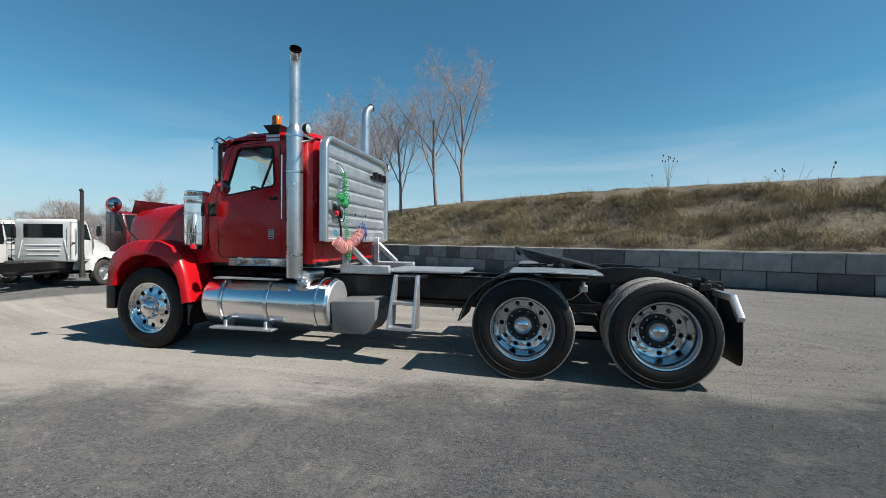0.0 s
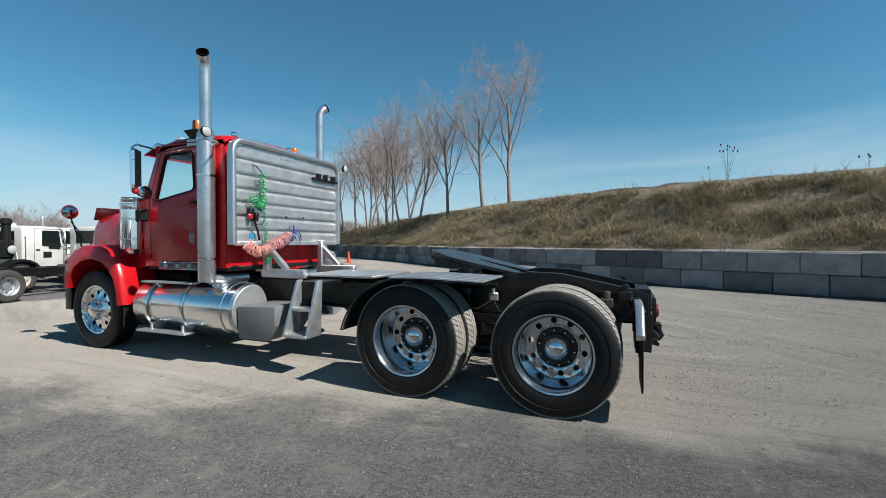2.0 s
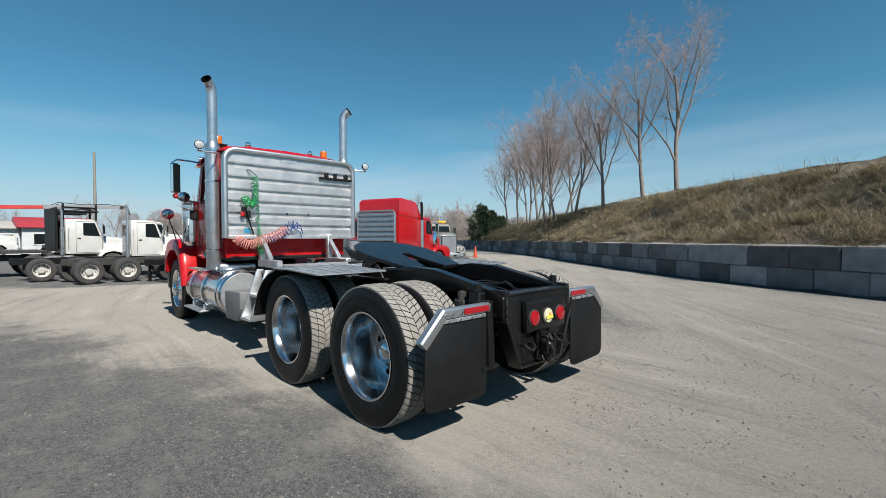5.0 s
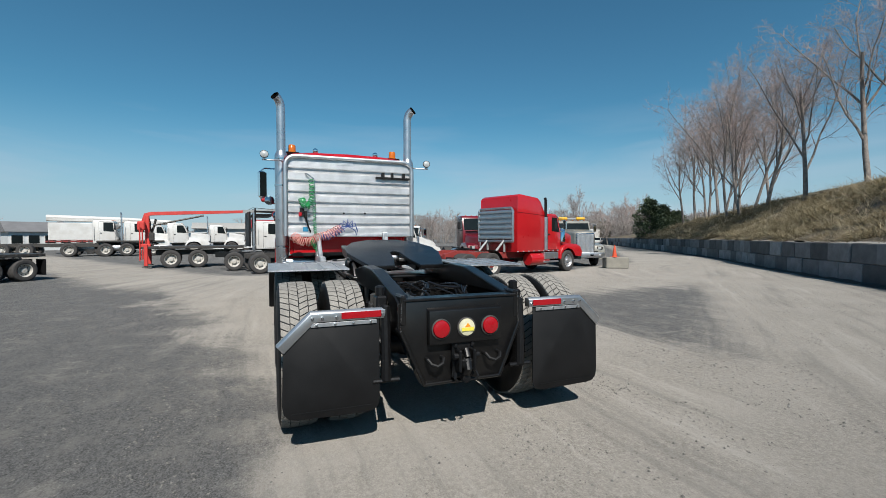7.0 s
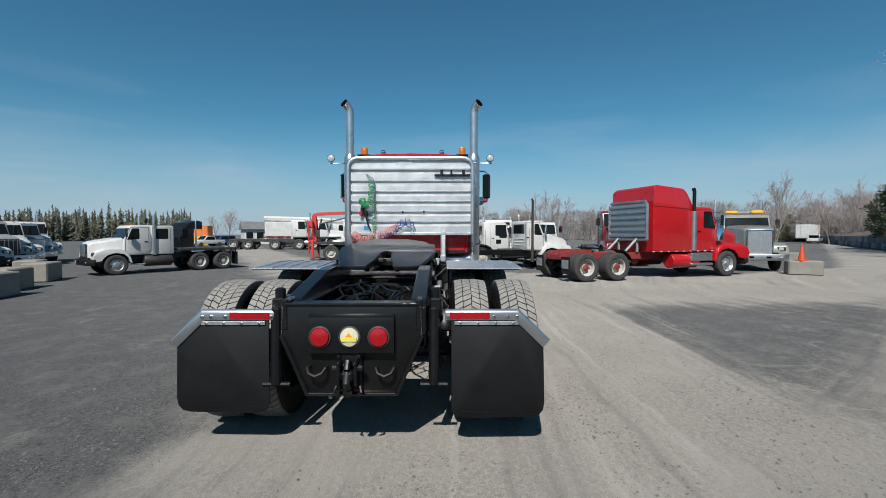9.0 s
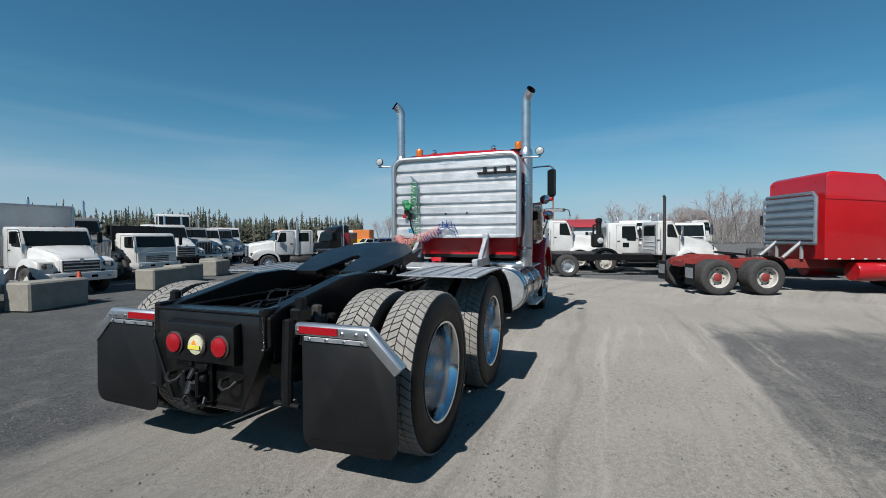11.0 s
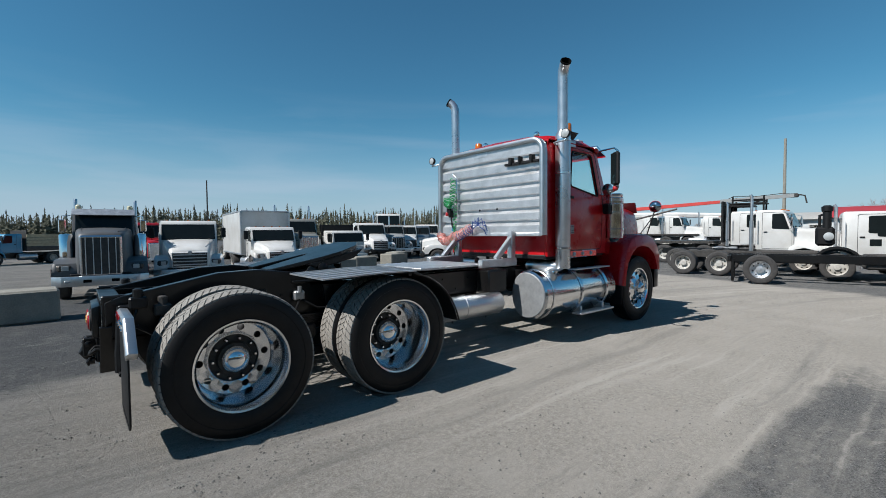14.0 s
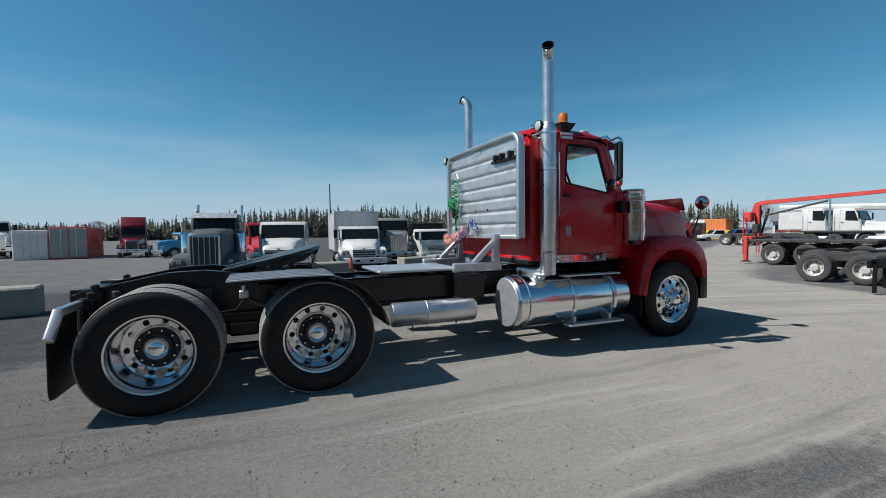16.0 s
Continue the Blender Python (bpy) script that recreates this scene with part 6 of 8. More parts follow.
def conifer_mesh(seed, height, width, mat=NEEDLE, clumps=260, cone=1.0, fine=1.0):
    rnd = random.Random(seed)
    g = Geo()
    for i in range(clumps):
        t = rnd.random() ** 0.8
        r = width * (1 - t ** cone) * rnd.uniform(0.35, 1.05) + 0.05
        a = rnd.uniform(0, 2 * math.pi)
        z = height * (0.06 + 0.94 * t)
        c = Vector((r * math.cos(a), r * math.sin(a), z - 0.12 * r))
        out = Vector((math.cos(a), math.sin(a), -0.25)).normalized()
        side = Vector((-math.sin(a), math.cos(a), 0))
        ln, wd = fine * width * rnd.uniform(0.22, 0.42) * (1.15 - 0.7 * t), fine * width * rnd.uniform(0.12, 0.24) * (1.15 - 0.6 * t)
        up = out.cross(side)
        g.add([c - side * wd - out * ln * 0.4, c + out * ln + up * 0.02, c + side * wd - out * ln * 0.4, c + up * wd * rnd.uniform(0.5, 1.2) - out * ln * 0.1], [(0, 1, 3), (1, 2, 3), (0, 3, 2), (0, 2, 1)])
    return g.mesh("crown", mat, 0)


rnd = random.Random(77)
# a dense belt of spruces far behind the parked row
vs, fs = [], []
for i in range(1150):
    a = 30 + 100 * i / 1150 + rnd.uniform(-0.3, 0.3)
    x, y = from_here(-4, 0, a, 124 + rnd.uniform(-7, 12))
    h = (rnd.uniform(5.6, 8.6) + 2.2 * rnd.random() ** 4) * (0.88 if a < 46 else 1.0 if a < 84 else max(0.5, 1.0 - (a - 84) * 0.025))
    w = rnd.uniform(0.9, 1.7)
    tiers = 15
    for q in range(tiers):
        t = q / tiers
        for k in range(6):
            b = rnd.uniform(0, 2 * math.pi)
            r = w * (1.0 - t) ** 0.7 * rnd.uniform(0.3, 1.2) + 0.06
            z = h * (0.04 + 0.90 * t) + rnd.uniform(-0.35, 0.35)
            c, d = math.cos(b), math.sin(b)
            n0 = len(vs)
            lift = h * rnd.uniform(0.02, 0.07)
            vs += [(x + c * r, y + d * r, z - 0.18), (x - d * r * 0.26, y + c * r * 0.26, z + 0.1), (x + d * r * 0.26, y - c * r * 0.26, z + 0.1), (x + c * r * 0.12, y + d * r * 0.12, z + lift)]
            fs += [(n0, n0 + 1, n0 + 3), (n0 + 2, n0, n0 + 3), (n0, n0 + 2, n0 + 1)]
    n0 = len(vs)
    vs += [(x - 0.14, y, -0.1), (x + 0.14, y, -0.1), (x, y + 0.14, -0.1), (x, y, h * 0.95)]
    fs += [(n0, n0 + 1, n0 + 3), (n0 + 1, n0 + 2, n0 + 3), (n0 + 2, n0, n0 + 3)]
me = bpy.data.meshes.new("conifer_belt")
me.from_pydata(vs, [], fs)
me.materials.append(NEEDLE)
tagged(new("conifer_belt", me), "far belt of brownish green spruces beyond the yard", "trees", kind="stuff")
def pine_mesh(seed, height, width):
    """A broad pine: needle tufts in uneven boughs about a bare stem."""
    rnd = random.Random(seed)
    g = Geo()
    for b in range(46):
        t = (b + rnd.random()) / 46
        a = b * 2.4 + rnd.uniform(-0.5, 0.5)
        reach = width * (0.55 + 0.5 * math.sin(math.pi * min(1.0, 0.25 + 0.8 * t))) * (1.0 - 0.72 * t ** 2.2) * rnd.uniform(0.65, 1.1)
        z0 = height * (0.10 + 0.84 * t)
        for k in range(70):
            f = rnd.random() ** 0.6
            c = Vector((math.cos(a) * reach * f + rnd.gauss(0, 0.22), math.sin(a) * reach * f + rnd.gauss(0, 0.22), z0 + 0.22 * reach * f + rnd.gauss(0, 0.16)))
            out = Vector((rnd.gauss(math.cos(a), 0.7), rnd.gauss(math.sin(a), 0.7), rnd.gauss(0.35, 0.4))).normalized()
            side = out.orthogonal().normalized()
            ln, wd = rnd.uniform(0.20, 0.38), rnd.uniform(0.05, 0.10)
            up = out.cross(side)
            g.add([c - side * wd, c + out * ln, c + side * wd, c + up * wd], [(0, 1, 3), (1, 2, 3), (0, 3, 2), (0, 2, 1)])
    return g.mesh("crown", PINE, 0)


for i in range(3):
    x, y = from_here(-4.4, -0.5, -45.8 - 1.5 * i, 56 + 4 * i)
    t = thing("pine_tree", "broad dark green pine at the end of the bank", "tree", "pines by the bank", at=pose(x, y, 0.8, 0, 0, 50 * i))
    part("crown", pine_mesh(60 + i, 5.2 - 0.6 * i, 2.3 - 0.25 * i), None, t)
    part("trunk", Geo().tube([(0, 0, -1.0), (0, 0, 2.4), (0, 0, 3.9)], [0.18, 0.12, 0.04], 7), BARK, t)
for i in range(7):
    x, y = from_here(-4.4, -0.5, -38.4 - 0.8 * i, 104 + 2 * (i % 2))
    t = thing("hedge_shrub", "clipped olive brown evergreen shrub", "shrub", "shrubs by the bank", at=pose(x, y, 0, 0, 0, 70 * i))
    part("crown", conifer_mesh(90 + i, 5.0, 2.4, BUSH, 2600, 5.0, 0.36), None, t)
# grey brush along the skyline: low trees, each a few stems in a dome of fine twigs
BRUSH = material("grey_brush_twigs", (0.37, 0.335, 0.315), 0.95, 0, 0.25, 0.6)


def thicket(seed, twigs=1400):
    rnd = random.Random(seed)
    brush = Geo()
    reach, tall = rnd.uniform(2.2, 3.2), rnd.uniform(4.6, 6.4)
    for i in range(7):
        a, r = rnd.uniform(0, 6.28), reach * rnd.uniform(0.2, 0.6)
        brush.tube([(0.2 * math.cos(a), 0.2 * math.sin(a), -0.2), (0.5 * r * math.cos(a), 0.5 * r * math.sin(a), tall * 0.4), (r * math.cos(a), r * math.sin(a), tall * rnd.uniform(0.65, 0.9))], [0.09, 0.06, 0.02], 4, cap=False)
    for i in range(twigs):
        a, up = rnd.uniform(0, 6.28), rnd.random() ** 0.75
        r = reach * math.sqrt(rnd.random()) * math.sqrt(max(0.05, 1.0 - (up * 1.25 - 0.35) ** 2))
        p = Vector((r * math.cos(a), r * math.sin(a), tall * (0.10 + 0.84 * up)))
        d = Vector((0.5 * math.cos(a) * r / reach + rnd.gauss(0, 0.35), 0.5 * math.sin(a) * r / reach + rnd.gauss(0, 0.35), rnd.uniform(0.4, 1.0))).normalized()
        side = d.cross(Vector((rnd.gauss(0, 1), rnd.gauss(0, 1), rnd.gauss(0, 1)))).normalized() * rnd.uniform(0.016, 0.032)
        brush.add([p - side, p + side, p + d * rnd.uniform(0.5, 1.1)], [(0, 1, 2)])
    return brush


rnd = random.Random(31)
KINDS = [thicket(200 + i) for i in range(6)]
woods = Geo()
for a0, a1, dist, count, size in ((-46, -29, 104, 30, 1.1), (-24, -6, 115, 28, 1.05), (-62, -46, 100, 22, 1.0), (74, 118, 150, 30, 0.75), (8, 24, 140, 12, 0.55)):
    for i in range(count):
        a = a0 + (a1 - a0) * (i + rnd.random()) / count
        x, y = from_here(-4.4, -0.5, a, dist + rnd.uniform(-10, 14))
        m = pose(x, y, 0, 0, 0, rnd.uniform(0, 360)) @ Matrix.Scale(size * rnd.uniform(0.75, 1.25), 4)
        woods.add([m @ Vector(p) for p in KINDS[i % 6].v], KINDS[i % 6].f)
tagged(part("skyline_thickets", woods, BRUSH, None, "low bare grey thickets along the skyline", smooth=0), category="bushes", kind="stuff")


# ---- yard furniture ----
def concrete_block(x, y, turn, lx=1.22, h=0.58):
    g = Geo().box((0, 0, h / 2), (lx, 0.62, h), b=0.035)
    t = part("concrete_barrier_block", g, CONCRETE, None, "pale cast concrete barrier block standing on the asphalt", at=pose(x, y, 0, 0, 0, turn))
    tagged(t, category="concrete block", group="barrier blocks")


def cone(x, y, z, size=1.0):
    t = thing("traffic_cone", "orange plastic traffic cone", "traffic cone", "traffic cones", at=pose(x, y, z) @ Matrix.Scale(size, 4))
    part("cone_body", Geo().lathe([(0.15, 0.03), (0.13, 0.05), (0.03, 0.68), (0.025, 0.70), (0.001, 0.70)], n=20, axis=(0, 0, 1)), CONE_ORANGE, t)
    part("foot", Geo().box((0, 0, 0.015), (0.36, 0.36, 0.03), b=0.01), CONE_ORANGE, t)


for x, y, a in ((-2.42, 5.9, 4), (-4.35, 5.4, 10), (2.1, 8.6, 12), (5.4, 9.7, 10), (6.9, 10.7, 20), (9.2, 11.9, 25), (10.4, 13.4, 30), (11.15, -13.3, 65), (17.9, -18.1, 60)):
    concrete_block(x, y, a, *((1.0, 0.50) if x > 10.5 and y < 0 else (0.98, 0.56) if x < 0 else ()))
cone(11.05, -13.15, 0.50, 0.8)
cone(2.9, 9.0, 0)


# ---- parked trucks ----
def yard_wheels():
    def one(dual, face):
        w = 0.58 if dual else 0.28
        t = tyre_geo(-0.15 if dual else 0, 0.51, w, 30, 0.29).mesh("tyre", RUBBER_OLD, 40)
        r = Geo()
        if dual:
            r.lathe([(0.295, 0.12), (0.30, 0.13), (0.275, 0.11), (0.26, -0.02), (0.20, -0.05), (0.13, -0.05), (0.12, 0.05), (0.001, 0.06)], n=26)
        else:
            r.lathe([(0.295, 0.12), (0.30, 0.13), (0.275, 0.10), (0.26, 0.04), (0.16, 0.09), (0.11, 0.09), (0.10, 0.15), (0.001, 0.16)], n=26)
        # black disc that paints the shade inside a wheel's hand hole
        h = Geo().lathe([(0.026, 0), (0.001, 0.004)], (0, 0, 0), (0, 1, 0), 8).mesh("hole_disc", SOOT_AND_SHADE, 0)
        places = [pose(0.215 * math.cos(math.pi * i / 4), -0.035 if dual else 0.070, 0.215 * math.sin(math.pi * i / 4)) for i in range(8)]
        return [("wheel", r.mesh("wheel", face, 40), ""), ("tyre", t, ""), ("hole_disc", (h, places), "")]
    return {(d, f.name): one(d, f) for d in (True, False) for f in (WHITE_OLD, ALU_DULL, CHROME)}


RUBBER_OLD = material("dusty_tyre_rubber", (0.055, 0.052, 0.05), 0.85, 0, 0.2, 8.0)
WHITE_OLD = material("dusty_white_enamel", (0.48, 0.46, 0.42), 0.55, 0, 0.12, 6.0)
WHEELS = yard_wheels()
FLAT_GLASS = DARK_GLASS


def yard_truck(label, x, y, heading, paint, wb=5.6, tandem=True, cab=(0.98, 2.72), nose=1.25, rim=WHITE_OLD, rear_rim=None, grille=ALU_DULL, grille_size=(0.9, 0.75), bumper=ALU_SATIN,
               stacks=1, hood_top=1.75, cab_len=1.5, half=1.02, tail=1.2, sleeper=0.0, roof_lamps=True, visor=None, tank=ALU_DULL, frame_mat=DARK_STEEL, cabover=False, second_cab=0.0, stack_top=3.4,
               stack_mat=STEEL_PALE, hub_mat=None, bars=0, group="parked trucks", name="parked_truck", mirrors=BLACK_DULL, drop=0.06, size=1.0, cab_at=None):
    """A truck on its wheels; x forward from the middle of the front axle."""
    t = thing(name, label, "truck", group, at=pose(x, y, 0, 0, 0, heading) @ Matrix.Scale(size, 4))
    rear_rim = rear_rim or rim
    z0, z1 = cab
    front = nose if not cabover else 0.95
    cab_front = -0.36 if not cabover else 0.90
    if cab_at is not None:
        front = cab_front = cab_at
        front += 0.05
    back = cab_front - cab_len
    # wheels
    for s in (1, -1):
        place_wheel(t, WHEELS[(False, rim.name)], 0, 1.04, 0.51, s, "front_wheel")
        for ax in ((-wb + 0.66, -wb - 0.66) if tandem else (-wb,)):
            place_wheel(t, WHEELS[(True, rear_rim.name)], ax, 1.08, 0.51, s, "rear_wheel")
            if hub_mat:
                part("hub", Geo().lathe([(0.12, -0.04), (0.12, 0.06), (0.06, 0.09), (0.001, 0.09)], (ax, s * 1.08, 0.51), (0, s, 0), 14), hub_mat, t)
    # frame
    for s in (1, -1):
        part("frame_rail", Geo().box(((front - 0.3 - wb - tail) / 2, s * 0.42, 0.86), (front - 0.3 + wb + tail, 0.08, 0.27), b=0.01), frame_mat, t)
    part("axle", Geo().tube([(0, -0.9, 0.5), (0, 0.9, 0.5)], 0.06, 8), DARK_STEEL, t)
    for ax in ((-wb + 0.66, -wb - 0.66) if tandem else (-wb,)):
        part("axle", Geo().tube([(ax, -0.8, 0.51), (ax, 0.8, 0.51)], 0.09, 10).ball((ax, 0, 0.51), 0.2, 10, 6), DARK_STEEL, t)
    part("underbody", Geo().box((-1.2, 0, 0.80), (2.6, 0.75, 0.5), b=0.05), DARK_STEEL, t)
    # cab
    slope = 0.30 if not cabover else 0.16
    belt = z0 + (z1 - z0) * 0.52
    prof = [(back, z0), (cab_front, z0), (cab_front, belt - 0.02), (cab_front - slope, z1 - 0.10), (cab_front - slope - 0.12, z1), (back + 0.06, z1 + 0.01), (back, z1 - 0.08)]
    body = part("cab", Geo().prism(prof, "y", -half, half), paint, t, bevel=0.05)
    d = Vector((-slope, 0, z1 - 0.12 - belt))
    tilt = Matrix.Rotation(-math.atan2(-d.x, d.z), 3, "Y")
    mid = Vector((cab_front - slope / 2 + 0.008, 0, (belt + z1 - 0.12) / 2))
    part("windscreen", Geo().box(mid, (0.03, half * 1.80, d.length * 0.86), tilt, b=0.012), FLAT_GLASS, body, "dark windscreen")
    part("screen_gasket", Geo().box(mid - Vector((0.012, 0, 0)), (0.03, half * 1.84, d.length * 0.91), tilt, b=0.012), BLACK_DULL, body)
    for s in (1, -1):
        wtop, wbot = z1 - 0.16, belt + 0.02
        q = [(cab_front - 0.55 - 0.45 * min(1, cab_len - 0.9), wbot), (cab_front - 0.14, wbot - 0.04), (cab_front - slope - 0.06, wtop), (cab_front - 0.55 - 0.45 * min(1, cab_len - 0.9), wtop)]
        part("side_window", Geo().prism(rounded(q, 0.05, 2), "y", s * half - 0.004, s * half + 0.004), FLAT_GLASS, body)
        dq = rounded([(cab_front - 1.10, z0 + 0.06), (cab_front - 0.06, z0 + 0.06), (cab_front - 0.06, belt), (cab_front - slope, z1 - 0.1), (cab_front - 1.10, z1 - 0.1)], 0.05, 2)
        part("door_seam", Geo().tube([(a, s * (half + 0.001), c) for a, c in dq + dq[:1]], 0.008, 4), BLACK_DULL, body)
        part("door_handle", Geo().box((cab_front - 0.98, s * (half + 0.015), belt - 0.12), (0.14, 0.03, 0.05), b=0.01), BLACK_DULL, body)
        mm = part("door_mirror", Geo().box((cab_front - 0.05, s * (half + 0.24), belt + 0.32), (0.07, 0.19, 0.42), b=0.025), mirrors, body)
        part("mirror_arm", Geo().tube([(cab_front - 0.2, s * half, z1 - 0.2), (cab_front - 0.05, s * (half + 0.24), z1 - 0.22), (cab_front - 0.05, s * (half + 0.24), belt + 0.05), (cab_front - 0.15, s * half, belt)], 0.014, 5), mirrors, body)
        part("step", Geo().box((cab_front - 0.65, s * 0.98, 0.50), (0.7, 0.22, 0.06), b=0.01), ALU_DULL, t)
        if tank is not None:
            part("fuel_tank", Geo().lathe([(0.001, -0.66), (0.26, -0.65), (0.29, -0.60), (0.29, 0.60), (0.26, 0.65), (0.001, 0.66)], (back - 0.35, s * 0.88, 0.66), (1, 0, 0), 22), tank, t)
    rw = part("rear_window", Geo().box((back - 0.004, 0, (belt + z1) / 2 - 0.05), (0.012, half * 1.35, 0.50), b=0.004), FLAT_GLASS, body)
    for zz, hw in ((z0 + 0.25, 0.55), (z0 + 0.42, 0.60), (z0 + 0.60, 0.62)):
        part("back_rib", Geo().box((back - 0.008, 0, zz), (0.03, hw * half * 2, 0.05), b=0.012), paint, body)
    for s in (1, -1):
        part("back_rib", Geo().tube([(back - 0.004, s * half * 0.72, belt - 0.02), (back - 0.004, s * half * 0.86, z0 + 0.12)], 0.022, 5), paint, body)
        part("grab_bar", Geo().tube([(back + 0.10, s * (half + 0.01), z0 + 0.25), (back + 0.10, s * (half + 0.06), z0 + 0.30), (back + 0.10, s * (half + 0.06), belt + 0.35), (back + 0.10, s * (half + 0.01), belt + 0.40)], 0.014, 5), ALU_DULL, body)
    if roof_lamps:
        for k in range(5):
            part("roof_lamp", Geo().box((cab_front - slope - 0.16, (k - 2) * 0.36 * half, z1 + 0.02), (0.09, 0.07, 0.035), b=0.014), AMBER, body)
    if visor is not None:
        part("sun_visor", Geo().prism([(cab_front - slope - 0.04, z1 + 0.0), (cab_front - slope + 0.20, z1 - 0.19), (cab_front - slope + 0.215, z1 - 0.17), (cab_front - slope + 0.02, z1 + 0.03)], "y", -half, half), visor, body, "deep sun visor")
    if cabover:
        part("front_panel", Geo().box((cab_front + 0.02, 0, z0 + 0.30), (0.06, half * 1.9, 0.50), b=0.03), paint, body)
        g = part("grille", Geo().box((cab_front + 0.05, 0, z0 + 0.22), (0.04, grille_size[0], grille_size[1]), b=0.02), grille, body)
        for k in range(4):
            part("grille_bar", Geo().box((cab_front + 0.075, 0, z0 + 0.08 + 0.09 * k), (0.02, grille_size[0] * 0.92, 0.03)), BLACK_DULL, g)
    else:
        # bonnet and wings
        def sec(xx, hw, top, low):
            pts = [(-hw - 0.03, low), (-hw, top - 0.16), (-hw + 0.03, top - 0.06), (-hw + 0.10, top - 0.012), (-hw * 0.45, top + 0.012), (0, top + 0.022)]
            pts += [(-a, c) for a, c in reversed(pts[:-1])]
            return [(xx, a, c) for a, c in pts]
        gw = grille_size[0] / 2 + 0.07
        mid = (cab_front + front) / 2
        hood = part("bonnet", Geo().loft([sec(cab_front + 0.01, half * 0.90, hood_top + 0.11, z0), sec(cab_front + 0.3, half * 0.86, hood_top + 0.09, z0 - 0.05), sec(mid, (half * 0.84 + gw + 0.06) / 2, hood_top + 0.06 - drop * 0.35, 0.92), sec(front - 0.22, gw + 0.07, hood_top + 0.02 - drop * 0.75, 0.88), sec(front - 0.06, gw + 0.03, hood_top - 0.02 - drop, 0.85), sec(front - 0.01, gw - 0.01, hood_top - drop - 0.09, 0.85)]), paint, t, smooth=38)
        part("cowl", Geo().box((cab_front + 0.05, 0, belt - 0.03), (0.16, half * 1.72, 0.04), b=0.015), BLACK_DULL, body)
        for s in (1, -1):
            part("wiper", Geo().tube([(cab_front + 0.05, s * 0.12, belt), (cab_front - 0.02, s * 0.5, belt + 0.13)], 0.012, 4), BLACK_DULL, body)
            part("bonnet_seam", Geo().tube([(cab_front + 0.02, s * half * 0.70, hood_top + 0.125), (mid, s * (half * 0.60 + gw * 0.1), hood_top + 0.072 - drop * 0.35), (front - 0.20, s * gw * 0.82, hood_top + 0.025 - drop * 0.75)], 0.010, 4), paint, hood)
        gz = hood_top - 0.14 - drop - grille_size[1] / 2
        gr = part("grille_shell", Geo().box((front, 0, gz), (0.10, grille_size[0] + 0.13, grille_size[1] + 0.13), b=0.05), ALU if bars >= 0 else paint, hood, "bright grille surround" if bars >= 0 else "painted grille surround")
        part("grille", Geo().box((front + 0.045, 0, gz), (0.03, grille_size[0], grille_size[1]), b=0.01), grille, hood)
        if bars > 0:
            for k in range(bars):
                part("grille_bar", Geo().box((front + 0.064, (k - (bars - 1) / 2) * grille_size[0] / bars, gz), (0.015, 0.024, grille_size[1]), b=0.003), ALU_SATIN, gr)
        elif bars < 0:
            for k in range(-bars):
                part("grille_bar", Geo().box((front + 0.064, 0, gz + (k - (-bars - 1) / 2) * grille_size[1] / -bars), (0.02, grille_size[0] * 0.96, 0.042), b=0.004), ALU_SATIN, gr)
            part("badge", Geo().lathe([(0.075, 0), (0.07, 0.02), (0.001, 0.024)], (front + 0.05, 0, gz + grille_size[1] / 2 + 0.02), (1, 0, 0), 14), ALU_SATIN, gr, "small plain oval badge")
        # black strip in place of the shade in the lower radiator gap
        part("lower_intake", Geo().box((front - 0.02, 0, 0.83), (0.10, 1.5, 0.12), b=0.02), BLACK_DULL, t)
        for s in (1, -1):
            arch_o = [(front - 0.12, 0.74), (front - 0.08, 0.98), (front - 0.20, 1.20), (front - 0.55, 1.30), (0.16, 1.33), (-0.22, 1.30), (-0.46, 1.16), (-0.59, 0.92), (-0.66, 0.64)]
            arch_i = [(-0.59, 0.62), (-0.51, 0.86), (-0.34, 1.03), (0.0, 1.12), (0.34, 1.03), (0.51, 0.88), (0.60, 0.74)]
            secs = [[(a, s * yy, c if k else c - 0.05) for a, c in arch_o] + [(a, s * yy, c) for a, c in arch_i] for yy, k in ((gw * 0.9, 1), (1.08, 1), (1.16, 1), (1.185, 0))]
            part("front_wing", Geo().loft(secs), paint, t, smooth=45)
            # black block that stands in for the shade inside the arch
            part("arch_hollow_block", Geo().box((0, s * 0.80, 0.86), (1.1, 0.5, 0.40), b=0.08), SOOT_AND_SHADE, t)
            hl = part("headlamp", Geo().box((front - 0.13, s * 0.90, 1.06), (0.14, 0.34, 0.20), Matrix.Rotation(radians(-s * 14), 3, "Z"), b=0.05), DARK_STEEL, t, "dark headlamp housing")
            part("lens", Geo().box((front - 0.055, s * 0.87, 1.06), (0.02, 0.17, 0.14), Matrix.Rotation(radians(-s * 14), 3, "Z"), b=0.008), CLEAR_LENS, hl)
            part("turn_lamp", Geo().box((front - 0.085, s * 1.01, 1.06), (0.02, 0.09, 0.14), Matrix.Rotation(radians(-s * 14), 3, "Z"), b=0.008), AMBER, hl)
    part("front_bumper", Geo().prism([(front + 0.12, -0.95), (front + 0.16, -0.6), (front + 0.16, 0.6), (front + 0.12, 0.95), (front - 0.1, 1.2), (front - 0.16, 1.2), (front + 0.02, 0.9), (front + 0.02, -0.9), (front - 0.16, -1.2), (front - 0.1, -1.2)], "z", 0.52, 0.82), bumper, t, bevel=0.015)
